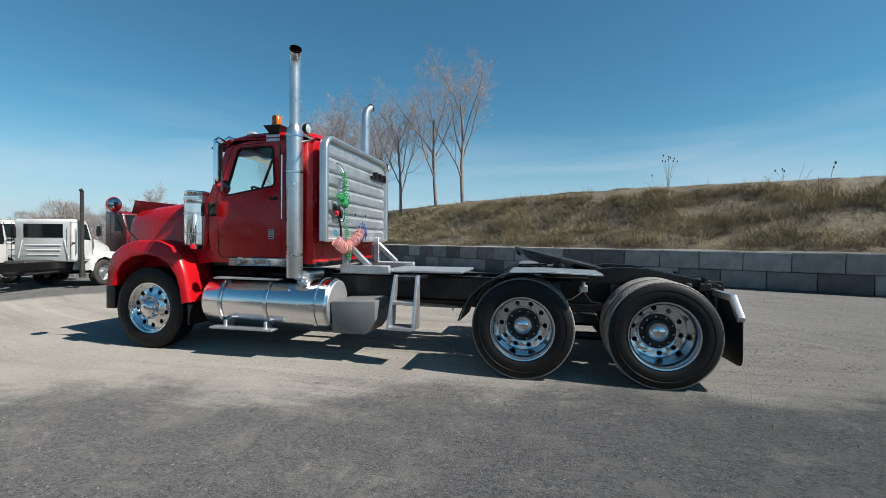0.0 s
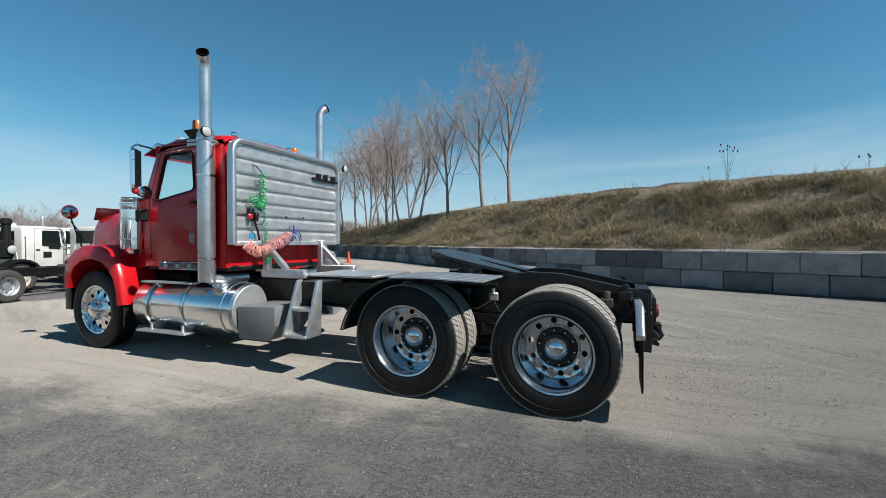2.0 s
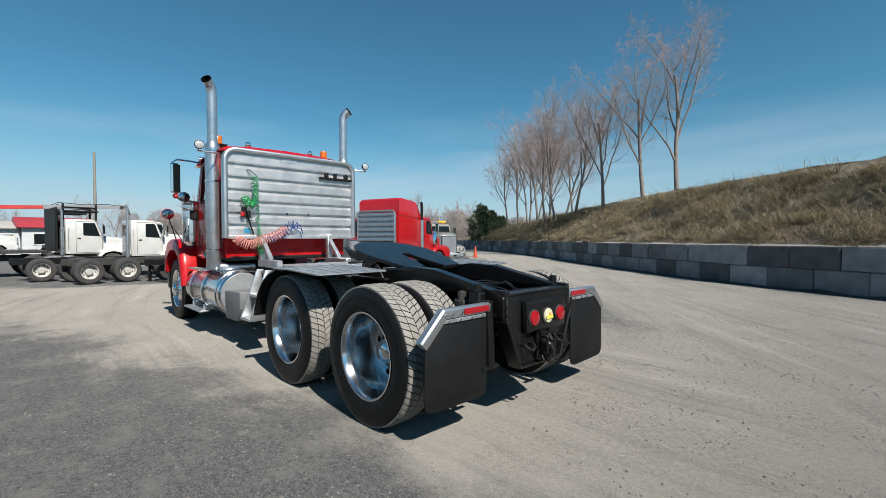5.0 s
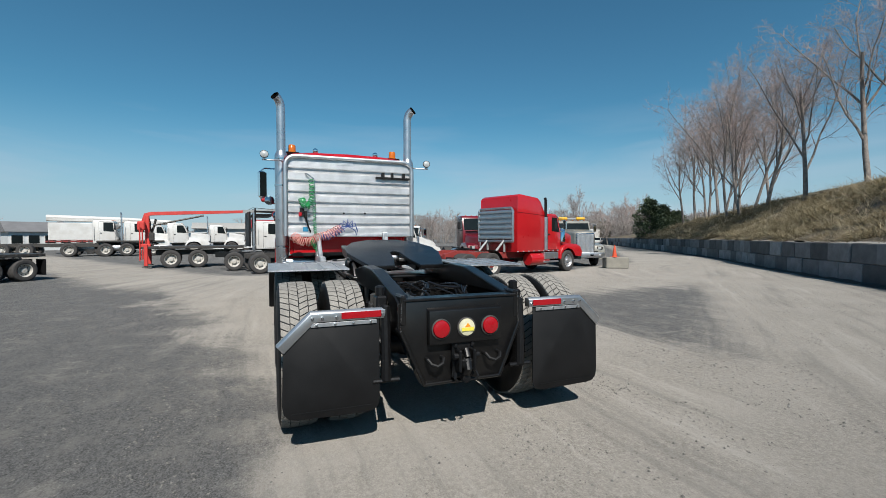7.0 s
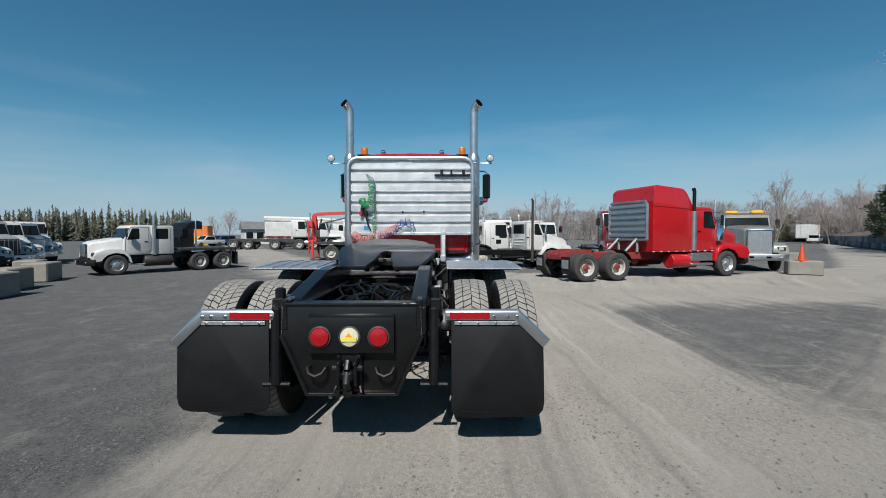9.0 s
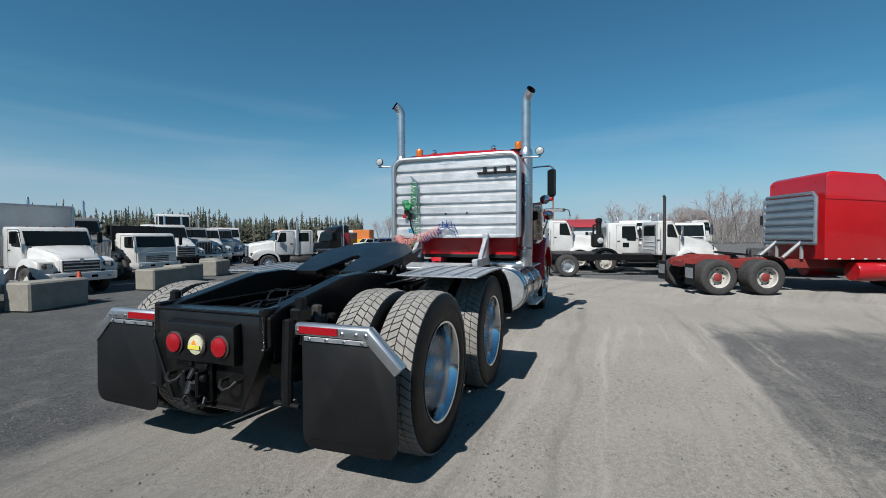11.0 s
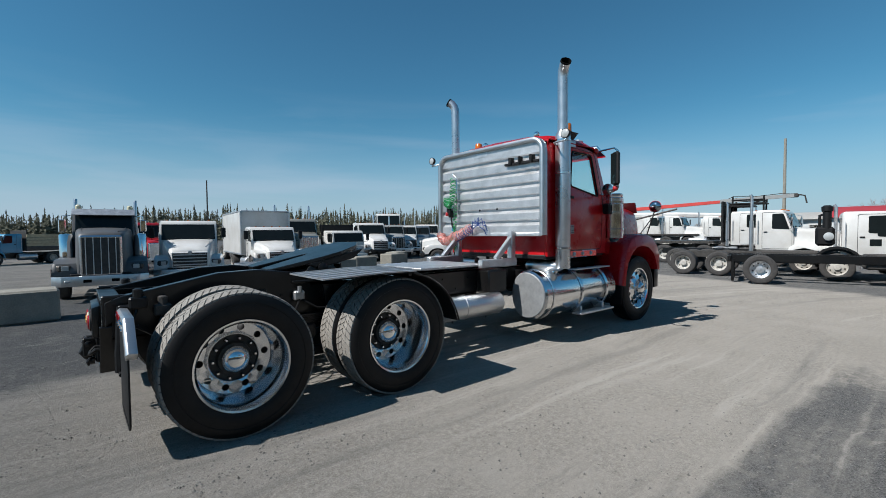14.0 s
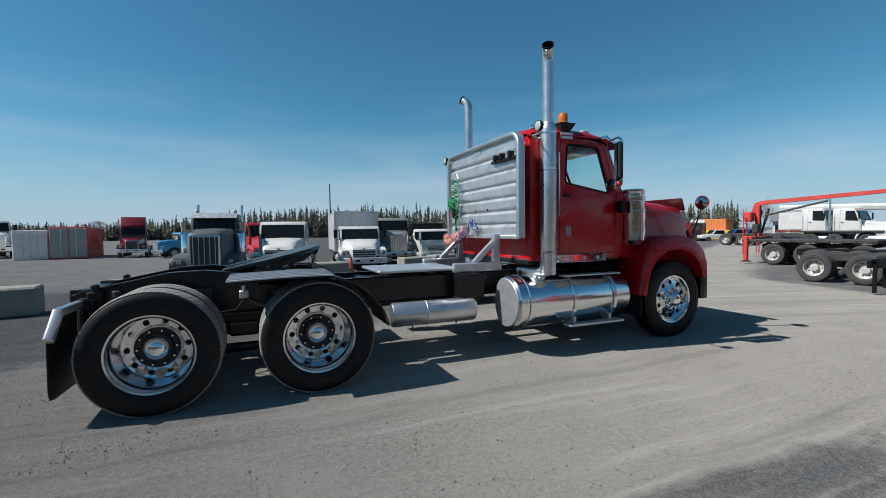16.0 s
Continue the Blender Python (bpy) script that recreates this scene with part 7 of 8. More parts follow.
    for s in (1, -1):
        # black slab on the bumper face paints the shade of an opening
        part("tow_opening_patch", Geo().box((front + 0.158, s * 0.34, 0.67), (0.02, 0.20, 0.09), b=0.008), SOOT_AND_SHADE, t)
        part("fog_lamp", Geo().box((front + 0.13, s * 0.80, 0.67), (0.05, 0.16, 0.09), Matrix.Rotation(radians(-s * 9), 3, "Z"), b=0.02), CLEAR_LENS, t)
    if cabover:
        for s in (1, -1):
            hl = part("headlamp", Geo().box((cab_front + 0.06, s * 0.80, z0 + 0.02), (0.05, 0.34, 0.18), b=0.02), CLEAR_LENS, t)
            part("front_wing", Geo().prism(arc_pts((0, 0.52), 0.66, 20, 175, 8) + arc_pts((0, 0.52), 0.58, 175, 20, 8), "y", s * 1.02 - 0.12, s * 1.02 + 0.12), BLACK_DULL, t)
    for k in range(stacks):
        s = -1 if k == 0 else 1
        xs, ys = back - sleeper - 0.14, s * (half + 0.02)
        st = part("exhaust_pipe", Geo().tube([(xs, ys, 0.95), (xs, ys, 2.3)], 0.085, 14), stack_mat, t)
        part("upper_pipe", Geo().tube([(xs, ys, 2.3), (xs, ys, stack_top - 0.12), (xs - 0.05, ys, stack_top)], 0.058, 12), stack_mat, st)
    if second_cab:
        p2 = [(back - second_cab, z0), (back + 0.01, z0), (back + 0.01, z1), (back - second_cab + 0.06, z1), (back - second_cab, z1 - 0.08)]
        b2 = part("crew_cab", Geo().prism(p2, "y", -half, half), paint, t, bevel=0.04)
        for s in (1, -1):
            part("side_window", Geo().prism(rounded([(back - second_cab * 0.75, belt + 0.02), (back - 0.2, belt + 0.02), (back - 0.2, z1 - 0.16), (back - second_cab * 0.75, z1 - 0.16)], 0.04, 2), "y", s * half - 0.004, s * half + 0.005), FLAT_GLASS, b2)
            part("door_seam", Geo().tube([(a, s * (half + 0.001), c) for a, c in ((back - 0.08, z0 + 0.05), (back - 0.08, z1 - 0.08), (back - second_cab * 0.85, z1 - 0.08), (back - second_cab * 0.85, z0 + 0.05), (back - 0.08, z0 + 0.05))], 0.008, 4), BLACK_DULL, b2)
    return t, back, front


def add_box_body(t, back, length=5.2, z0=1.05, h=2.45, mat=WHITE):
    b = part("box_body", Geo().box((back - 0.25 - length / 2, 0, z0 + h / 2), (length, 2.44, h), b=0.02), mat, t, "plain white box body")
    for xx in (back - 0.25, back - 0.25 - length):
        for s in (1, -1):
            part("corner_post", Geo().box((xx, s * 1.20, z0 + h / 2), (0.09, 0.09, h + 0.02), b=0.02), ALU_DULL, b)
    for zz in (z0, z0 + h):
        part("edge_rail", Geo().box((back - 0.25, 0, zz), (0.08, 2.46, 0.09), b=0.02), ALU_DULL, b)
        for s in (1, -1):
            part("edge_rail", Geo().box((back - 0.25 - length / 2, s * 1.215, zz), (length, 0.04, 0.09), b=0.012), ALU_DULL, b)


def add_flat_bed(t, x0, x1, mat=DARK_STEEL, z=1.15, rear_flap=True):
    b = part("flat_bed", Geo().box(((x0 + x1) / 2, 0, z), (abs(x1 - x0), 2.4, 0.14), b=0.02), mat, t, "flat steel bed")
    n_ = int(abs(x1 - x0) / 0.45)
    for k in range(n_):
        for s in (1, -1):
            part("stake_pocket", Geo().box((x0 + (x1 - x0) * (k + 0.5) / n_, s * 1.215, z), (0.10, 0.03, 0.10), b=0.006), DARK_STEEL, b)
    return b


# red sleeper tractor
t, back, front = yard_truck("bright red sleeper tractor with a tall roof and aluminium headboard", 11.5, -9.9, -71.5, RED_BRIGHT, size=0.86, wb=5.95, cab=(1.0, 2.72), rim=ALU_DULL, rear_rim=WHITE_OLD, hub_mat=RUST_RED, frame_mat=RUST_RED, cab_len=1.35, sleeper=0.0,
                            stacks=0, tank=RED_BRIGHT, tail=1.1, hood_top=1.85, name="sleeper_tractor", mirrors=CHROME)
pr = [(back - 1.95, 1.0), (back + 0.02, 1.0), (back + 0.02, 2.66), (back - 0.30, 3.24), (back - 0.50, 3.40), (back - 1.75, 3.50), (back - 1.90, 3.42), (back - 1.95, 2.75)]
secs = [[(a - (0.06 if k else 0) * (c > 2.8), yy, c - (0.10 if k else 0) * (c > 2.8)) for a, c in pr] for yy, k in ((-1.10, 1), (-1.06, 0), (-0.80, 0), (0.80, 0), (1.06, 0), (1.10, 1))]
sl = part("sleeper_box", Geo().loft(secs), RED_BRIGHT, t, "tall red sleeper box", bevel=0.03)
part("trim_line", Geo().tube([(back - 1.95, -1.104, 2.72), (back, -1.104, 2.62)], 0.010, 4), RED_DARK, sl)
for s in (1, -1):
    st = part("heat_shield", Geo().tube([(back - 0.02, s * 1.13, 1.05), (back - 0.02, s * 1.13, 2.55)], 0.105, 14), ALU_SATIN, t, "tall bright heat shield")
    part("tail_pipe", Geo().tube([(back - 0.02, s * 1.13, 2.5), (back - 0.02, s * 1.13, 3.30), (back - 0.07, s * 1.13, 3.42)], 0.065, 12), BLACK_DULL, st)
    part("air_cleaner", Geo().lathe([(0.15, 0), (0.165, 0.02), (0.165, 0.62), (0.14, 0.66), (0.001, 0.67)], (-0.30, s * 1.0, 1.40), (0, 0, 1), 18), CHROME, t, "chrome air cleaner")
for k in range(9):
    part("marker_lamp", Geo().box((back - 1.9 + 0.36 * k, -1.09, 1.02), (0.10, 0.05, 0.05), b=0.015), CLEAR_LENS, t)
for zz in (0.52, 0.80):
    part("side_step", Geo().box((back + 0.35, -1.08, zz), (1.05, 0.26, 0.30 if zz > 0.6 else 0.08), b=0.02), ALU_SATIN, t, "bright step")
prof = []
for i in range(6):
    z = 1.52 + 0.225 * i
    prof += [(0.0, z), (-0.075, z + 0.05), (-0.085, z + 0.11), (-0.07, z + 0.165), (0.0, z + 0.20)]
hx = back - 2.12
hb = part("headboard", Geo().prism([(hx + a, c) for a, c in prof] + [(hx + 0.03, c) for a, c in prof[::-1]], "y", -0.98, 0.98), ALU_SATIN, t, "ribbed aluminium headboard", smooth=40)
part("tube_frame", Geo().tube([(hx - 0.03, -1.02, 1.46), (hx - 0.03, -1.02, 2.78), (hx - 0.03, -0.92, 2.90), (hx - 0.03, 0.92, 2.90), (hx - 0.03, 1.02, 2.78), (hx - 0.03, 1.02, 1.46), (hx - 0.03, -1.02, 1.46)], 0.055, 8), ALU_SATIN, hb)
for s in (1, -1):
    part("headboard_foot", Geo().tube([(hx - 0.55, s * 0.5, 1.03), (hx - 0.02, s * 0.5, 1.50)], 0.05, 6).tube([(hx, s * 0.5, 1.0), (hx, s * 0.5, 1.55)], 0.05, 6), GREY_PAINT, t)
    part("mud_flap", Geo().box((-5.95 - 1.30, s * 0.85, 0.58), (0.02, 0.52, 0.60), b=0.004), BLACK_DULL, t)
    part("mud_flap_plate", Geo().box((-5.95 - 1.32, s * 0.85, 0.62), (0.01, 0.40, 0.30), b=0.002), ALU_DULL, t)
    part("rear_quarter_fender", Geo().prism(arc_pts((-5.95 + 0.66, 0.51), 0.62, 95, 20, 6) + arc_pts((-5.95 + 0.66, 0.51), 0.60, 20, 95, 6), "y", s * 0.95 - 0.28, s * 0.95 + 0.28), BLACK_DULL, t)
    part("tail_ramp", Geo().prism([(-7.22, 0.80), (-7.22, 0.98), (-6.57, 1.12), (-5.87, 1.10), (-5.87, 0.95)], "y", s * 0.40 - 0.07, s * 0.40 + 0.07), RUST_RED, t)
part("tail_deck", Geo().prism([(-7.17, 0.75), (-7.17, 0.92), (-6.57, 0.99), (-5.97, 0.99), (-5.97, 0.75)], "y", -0.46, 0.46), RUST_RED, t)
part("fifth_wheel", Geo().lathe([(0.46, 0), (0.46, 0.05), (0.001, 0.05)], (-5.57, 0, 1.12), (0.1, 0, 1), 20, (True, False)), GREASE, t)

# silver tractor with a yellow light bar
t, back, front = yard_truck("silver grey tractor with a chrome grille and yellow roof light bar", 13.4, -12.95, 161, SILVER, size=0.83, wb=5.4, cab=(1.05, 2.7), rim=ALU_DULL, grille=ALU_DULL, grille_size=(0.95, 1.05), bars=13, hood_top=2.05, stacks=2, stack_top=3.5, nose=1.35, name="silver_tractor", mirrors=CHROME)
for s in (1, -1):
    part("light_bar", Geo().box((back + 0.9, s * 0.55, 2.84), (0.25, 0.55, 0.16), b=0.04), YELLOW, t)
part("light_bar_middle", Geo().box((back + 0.9, 0, 2.82), (0.2, 0.55, 0.10), b=0.03), ALU_DULL, t)

# dark red tractors
yard_truck("dark red tractor with a pale grille, parked nose out", 15.9, -8.9, 172, RED_DARK, size=0.86, wb=5.2, cab=(1.05, 2.95), grille=ALU_DULL, grille_size=(0.9, 0.6), bumper=GREY_PAINT, stacks=0, hood_top=1.75)
# long white chassis truck with a tall pipe behind the cab
t, back, front = yard_truck("white day-cab chassis truck with long bare black frame rails", 14.6, -4.8, -75, WHITE, size=0.79, wb=5.3, tandem=False, cab=(0.98, 2.52), rim=ALU_DULL, rear_rim=ALU_DULL, tail=0.95, frame_mat=BLACK, stacks=0, cab_len=1.0, bumper=GREY_PAINT, grille=DARK_STEEL, tank=None, mirrors=CHROME, drop=0.26)
part("exhaust_pipe", Geo().tube([(-1.15, -1.2, 0.40), (-1.15, -1.2, 1.3), (-1.15, -1.2, 3.55), (-1.21, -1.2, 3.62)], [0.10, 0.062, 0.062, 0.062], 12), DARK_STEEL, t, "tall thin dark pipe")
for s in (1, -1):
    part("landing_leg", Geo().box((-6.1, s * 0.85, 0.45), (0.09, 0.12, 0.80), b=0.01), BLACK, t)
part("tail_bar", Geo().box((-6.21, 0, 0.86), (0.10, 1.9, 0.22), b=0.01), BLACK, t)
# white vocational truck with a side-mounted air cleaner
t, back, front = yard_truck("white low cab-forward truck with a black engine intake behind its cab", 15.8, -2.1, -80, WHITE, size=0.79, wb=4.3, cab=(0.86, 2.50), rim=WHITE_OLD, stacks=0, bumper=GREY_PAINT, grille=DARK_STEEL, grille_size=(0.8, 0.3), cabover=True, cab_at=1.62, cab_len=1.52, tank=None, roof_lamps=False)
intake = part("engine_intake", Geo().box((-0.35, -0.72, 1.62), (0.55, 0.62, 0.70), b=0.08).lathe([(0.13, 0), (0.13, 0.62), (0.17, 0.66), (0.17, 0.80), (0.10, 0.86), (0.001, 0.86)], (-0.30, -0.90, 1.9), (0, 0, 1), 14).tube([(-0.5, -0.5, 1.9), (-0.5, -0.5, 2.4), (-0.2, -0.6, 2.5)], 0.05, 8), BLACK_DULL, t, "black engine air intake")
part("work_lamp", Geo().lathe([(0.14, 0), (0.15, 0.05), (0.12, 0.07), (0.001, 0.08)], (-0.25, -1.08, 1.62), (0, -1, 0), 18), CLEAR_LENS, intake, "round pale lamp")
part("front_wing", Geo().prism(arc_pts((0, 0.52), 0.74, 0, 175, 10) + arc_pts((0, 0.52), 0.66, 175, 0, 10), "y", -1.24, -0.85), BLACK_DULL, t, "black rubber wing")
part("front_window", Geo().prism(rounded([(1.02, 1.62), (1.46, 1.60), (1.40, 2.26), (1.02, 2.28)], 0.05, 2), "y", -1.03, -1.022), FLAT_GLASS, t)
part("lower_window", Geo().box((0.98, -1.022, 1.40), (0.30, 0.012, 0.24), b=0.005), FLAT_GLASS, t)
part("exhaust_pipe", Geo().tube([(0.0, 0.95, 1.0), (0.0, 0.95, 2.75), (-0.06, 0.95, 2.85)], 0.06, 10), ALU_DULL, t)
for k in range(5):
    part("ladder_rung", Geo().box((1.72, -0.95, 0.95 + 0.22 * k), (0.35, 0.05, 0.04)), ALU_DULL, t)
# white conventional
t, back, front = yard_truck("white conventional tractor chassis with a tall chrome stack", 17.5, -1.15, -87, WHITE, size=0.79, wb=4.25, cab=(1.0, 2.74), rim=WHITE_OLD, stacks=1, stack_top=3.45, hood_top=1.85, nose=1.15, cab_len=1.35, tail=1.6, tank=None, frame_mat=BLACK, stack_mat=ALU_SATIN, mirrors=CHROME)
# crane truck with a folding red boom
t, back, front = yard_truck("white crane truck with red boom laid over its bed", 20.9, 0.45, -82, WHITE, size=0.84, wb=5.6, cab=(1.0, 2.7), rim=WHITE_OLD, stacks=1, stack_top=3.2, tail=1.4)
add_flat_bed(t, back - 0.7, -7.6)
for s in (1, -1):
    place_wheel(t, WHEELS[(True, "dusty_white_enamel")], -3.0, 1.08, 0.51, s, "rear_wheel")
post = part("crane_post", Geo().box((-7.4, 0, 2.0), (0.22, 0.24, 1.9), b=0.04).box((-7.4, 0, 1.25), (0.45, 2.3, 0.22), b=0.04), ORANGE_RED, t, "orange red crane post")
part("crane_seat", Geo().box((-7.65, -0.35, 2.35), (0.35, 0.45, 0.5), b=0.05), ORANGE_RED, post)
part("slew_ram", Geo().tube([(-7.32, 0.18, 1.5), (-7.0, 0.18, 2.75)], 0.06, 8), DARK_STEEL, post)
for k in range(6):
    part("hydraulic_hose", Geo().tube([(-7.28, -0.16 + 0.06 * k, 1.2 + 0.1 * (k % 2)), (-7.18 - 0.05 * k, -0.18 + 0.07 * k, 1.9), (-7.25, -0.10 + 0.04 * k, 2.6), (-7.35, -0.05, 2.95)], 0.018, 5), BLACK_DULL, post)
part("control_panel", Geo().box((-7.15, -0.75, 1.75), (0.25, 0.35, 0.45), b=0.03).tube([(-7.15, -0.75, 1.2), (-7.15, -0.75, 1.6)], 0.04, 6), DARK_STEEL, post)
for s in (1, -1):
    leg = part("outrigger", Geo().box((-7.4, s * 1.2, 0.75), (0.18, 0.18, 1.2), b=0.03), ORANGE_RED, t)
    part("foot_pad", Geo().box((-7.4, s * 1.2, 0.12), (0.34, 0.34, 0.05), b=0.01), DARK_STEEL, leg)
    lad = part("crane_ladder", Geo().tube([(-7.7, s * 0.55, 0.45), (-7.7, s * 0.55, 2.5)], 0.025, 5).tube([(-7.7, s * 0.85, 0.45), (-7.7, s * 0.85, 2.5)], 0.025, 5), ORANGE_RED, t)
    for k in range(7):
        part("rung", Geo().tube([(-7.7, s * 0.55, 0.6 + 0.28 * k), (-7.7, s * 0.85, 0.6 + 0.28 * k)], 0.018, 5), ORANGE_RED, lad)
boom = part("boom", Geo().tube([(-7.62, 0, 2.55), (-7.45, 0, 2.98), (-7.2, 0, 3.05), (-4.2, 0, 3.20), (-2.4, 0, 3.29)], [0.10, 0.15, 0.14, 0.125, 0.11], 4), ORANGE_RED, t, "orange red folding boom")
part("lift_ram", Geo().tube([(-7.1, 0, 2.4), (-4.6, 0, 3.0)], 0.05, 8), DARK_STEEL, boom)
part("jib", Geo().tube([(-2.5, 0.0, 3.30), (-1.2, 0.0, 3.37), (0.6, 0, 3.44)], [0.14, 0.13, 0.12], 4), GREY_PAINT, boom, "dull grey jib")
part("jib_head", Geo().box((0.6, 0, 3.44), (0.35, 0.16, 0.20), b=0.04).tube([(0.7, 0, 3.48), (1.0, 0, 3.42), (1.08, 0, 3.05)], 0.035, 6), DARK_STEEL, boom)
part("hose_run", Geo().tube([(-2.2, 0.12, 3.40), (-1.9, 0.15, 3.56), (-0.9, 0.15, 3.50), (0.1, 0.15, 3.58), (0.7, 0.1, 3.5)], 0.018, 5), BLACK_DULL, boom)
part("boom_rest", Geo().tube([(-1.9, -0.5, 1.2), (-1.9, -0.4, 3.1), (-1.9, 0.4, 3.1), (-1.9, 0.5, 1.2)], 0.06, 6), BLACK_DULL, t)
rack = part("lifting_rack", Geo().box((-1.2, 0, 3.12), (1.5, 1.2, 0.07), b=0.01), BLACK_DULL, t, "black steel rack over the cab")
for s in (1, -1):
    for xx in (-1.85, -0.55):
        part("rack_post", Geo().tube([(xx, s * 0.55, 2.68), (xx, s * 0.55, 3.5)], 0.045, 6), BLACK_DULL, rack)
    part("rack_rail", Geo().tube([(-1.9, s * 0.55, 3.30), (-0.5, s * 0.55, 3.30)], 0.04, 6).tube([(-1.9, s * 0.55, 2.95), (-0.5, s * 0.55, 3.25)], 0.03, 6), BLACK_DULL, rack)
part("cab_guard", Geo().box((back - 0.35, 0, 2.2), (0.10, 2.3, 2.1), b=0.02).box((back + 0.3, 0, 3.0), (1.2, 1.6, 0.08), b=0.01), BLACK_DULL, t, "black headache rack")

# two white trucks standing nose out behind the chassis row
yard_truck("white tractor with a broad dark windscreen, parked nose out", 17, -5.4, 184, WHITE, size=0.78, wb=5.0, cab=(1.0, 2.60), nose=1.15, rim=WHITE_OLD, stacks=1, stack_top=3.1, grille=DARK_STEEL, grille_size=(0.9, 0.5), bumper=GREY_PAINT, mirrors=CHROME, hood_top=1.6, drop=0.2)
t, back, front = yard_truck("white high-roof sleeper with two dark roof vents", 19.2, -3.6, 180, WHITE, size=0.74, wb=4.6, cab=(1.0, 2.55), nose=1.05, rim=WHITE_OLD, stacks=2, stack_top=3.25, grille=ALU_DULL, bumper=GREY_PAINT, mirrors=CHROME, hood_top=1.6, roof_lamps=False)
fair = part("roof_cap", Geo().prism([(back, 2.50), (-0.82, 2.50), (-0.90, 2.92), (-1.05, 3.02), (back, 3.02)], "y", -1.0, 1.0), WHITE, t, "white roof cap", bevel=0.06)
for s in (1, -1):
    part("roof_vent", Geo().box((-0.85, s * 0.46, 2.74), (0.06, 0.72, 0.20), Matrix.Rotation(radians(-10), 3, "Y"), b=0.02), FLAT_GLASS, fair, "dark slanted roof window")

# far row of white work trucks
rnd = random.Random(12)
for i, (x, y, hd, st) in enumerate(((38.3, 7.3, -80, 0), (37.9, 10.1, -82, 1), (38.3, 13.5, -84, 2), (43.1, 4.8, -80, 0), (35.0, -4.8, -84, 1), (40.7, -9.8, -84, 2), (46.4, -4.3, -80, 2))):
    t, back, front = yard_truck("white work truck in the far row, dusty", x, y, hd, WHITE, wb=5.2, tandem=i % 2 == 0, cab=(0.98, 2.6 + 0.1 * (i % 3)), stacks=i % 2, cabover=st == 2, bumper=GREY_PAINT, grille=DARK_STEEL, grille_size=(0.8, 0.5), group="far row of trucks")
    if st != 2 and i % 3 == 0:
        add_flat_bed(t, back - 0.2, -6.4)
# white bucket truck by the lane
t, back, front = yard_truck("white utility truck with a long folded white boom", 46.8, 10.6, -75, WHITE, size=0.97, wb=7.0, cab=(1.0, 2.7), group="far row of trucks")
add_flat_bed(t, back - 0.2, -9.5, RUST_RED)
part("boom", Geo().tube([(-9.5, 0, 3.3), (-4.0, 0, 3.2), (0.6, 0, 3.0)], [0.3, 0.28, 0.24], 6), WHITE, t, "white folded boom")
part("tool_body", Geo().box((-6.6, 0.0, 2.05), (5.4, 2.3, 1.6), b=0.05), WHITE, t, "tall white tool body")
part("boom_post", Geo().box((-6.0, -0.6, 2.0), (0.4, 0.4, 2.0), b=0.04), DARK_STEEL, t)

# white crew-cab flat bed, side on
t, back, front = yard_truck("white crew-cab flat-bed truck with a black bull bar", 11.5, 11.6, 143, WHITE, size=0.71, wb=4.6, cab=(0.98, 2.5), rim=ALU_DULL, rear_rim=WHITE_OLD, nose=1.0, hood_top=1.74, bumper=BLACK_DULL, grille=ALU, grille_size=(0.9, 0.55), bars=6, second_cab=1.1, cab_len=1.2, stacks=2, stack_top=3.1, tail=1.4, drop=0.10, tank=DARK_STEEL)
add_flat_bed(t, back - 1.3, -6.1, DARK_STEEL, 1.20)
for s in (1, -1):
    part("mud_flap", Geo().box((-6.05, s * 0.95, 0.62), (0.03, 0.62, 0.75)), BLACK_DULL, t)
# dark tall-roof tractor behind it
t, back, front = yard_truck("black tall-roof sleeper tractor behind the flat bed", 19.6, 14.6, 160, BLACK, size=0.62, wb=5.4, cab=(1.05, 2.9), stacks=2, stack_top=3.6)
part("roof_fairing", Geo().prism([(back - 0.9, 2.8), (back + 1.0, 2.85), (back + 0.5, 3.35), (back - 0.4, 3.6), (back - 0.9, 3.5)], "y", -1.0, 1.0), BLACK, t, bevel=0.06)

# the parked row facing the lane
t, back, front = yard_truck("dark blue-grey tractor with tall chrome grille and twin stacks", -1.15, 9.0, -95, CHARCOAL, size=0.73, wb=5.8, cab=(1.1, 2.92), nose=1.55, hood_top=2.18, grille=DARK_STEEL, grille_size=(0.92, 1.12), bars=5, bumper=ALU_SATIN, stacks=2, stack_top=3.35, visor=ALU_DULL, half=0.86, rim=ALU_DULL, mirrors=CHROME, name="long_nose_tractor")
for s in (1, -1):
    part("air_cleaner", Geo().lathe([(0.17, 0), (0.19, 0.02), (0.19, 0.80), (0.17, 0.84), (0.001, 0.86)], (-0.3, s * 1.0, 1.25), (0, 0, 1), 20), CHROME, t, "chrome air cleaner")
    part("amber_beacon", Geo().lathe([(0.09, 0), (0.09, 0.12), (0.05, 0.17), (0.001, 0.17)], (-1.0, s * 0.72, 2.94), (0, 0, 1), 14), YELLOW_LENS, t)
    part("red_stripe", Geo().box((0.9, s * 1.192, 0.92), (1.1, 0.01, 0.26)), RED_DARK, t, "dark red stripe")
yard_truck("white truck with a wide slatted grille and steel bumper", 0.8, 9.7, -99, WHITE, size=0.70, wb=5.6, cab=(1.0, 2.72), nose=1.2, hood_top=1.82, grille=DARK_STEEL, grille_size=(1.15, 0.50), bars=-4, bumper=ALU_DULL, stacks=0, half=1.05, cab_len=1.6, drop=0.26)
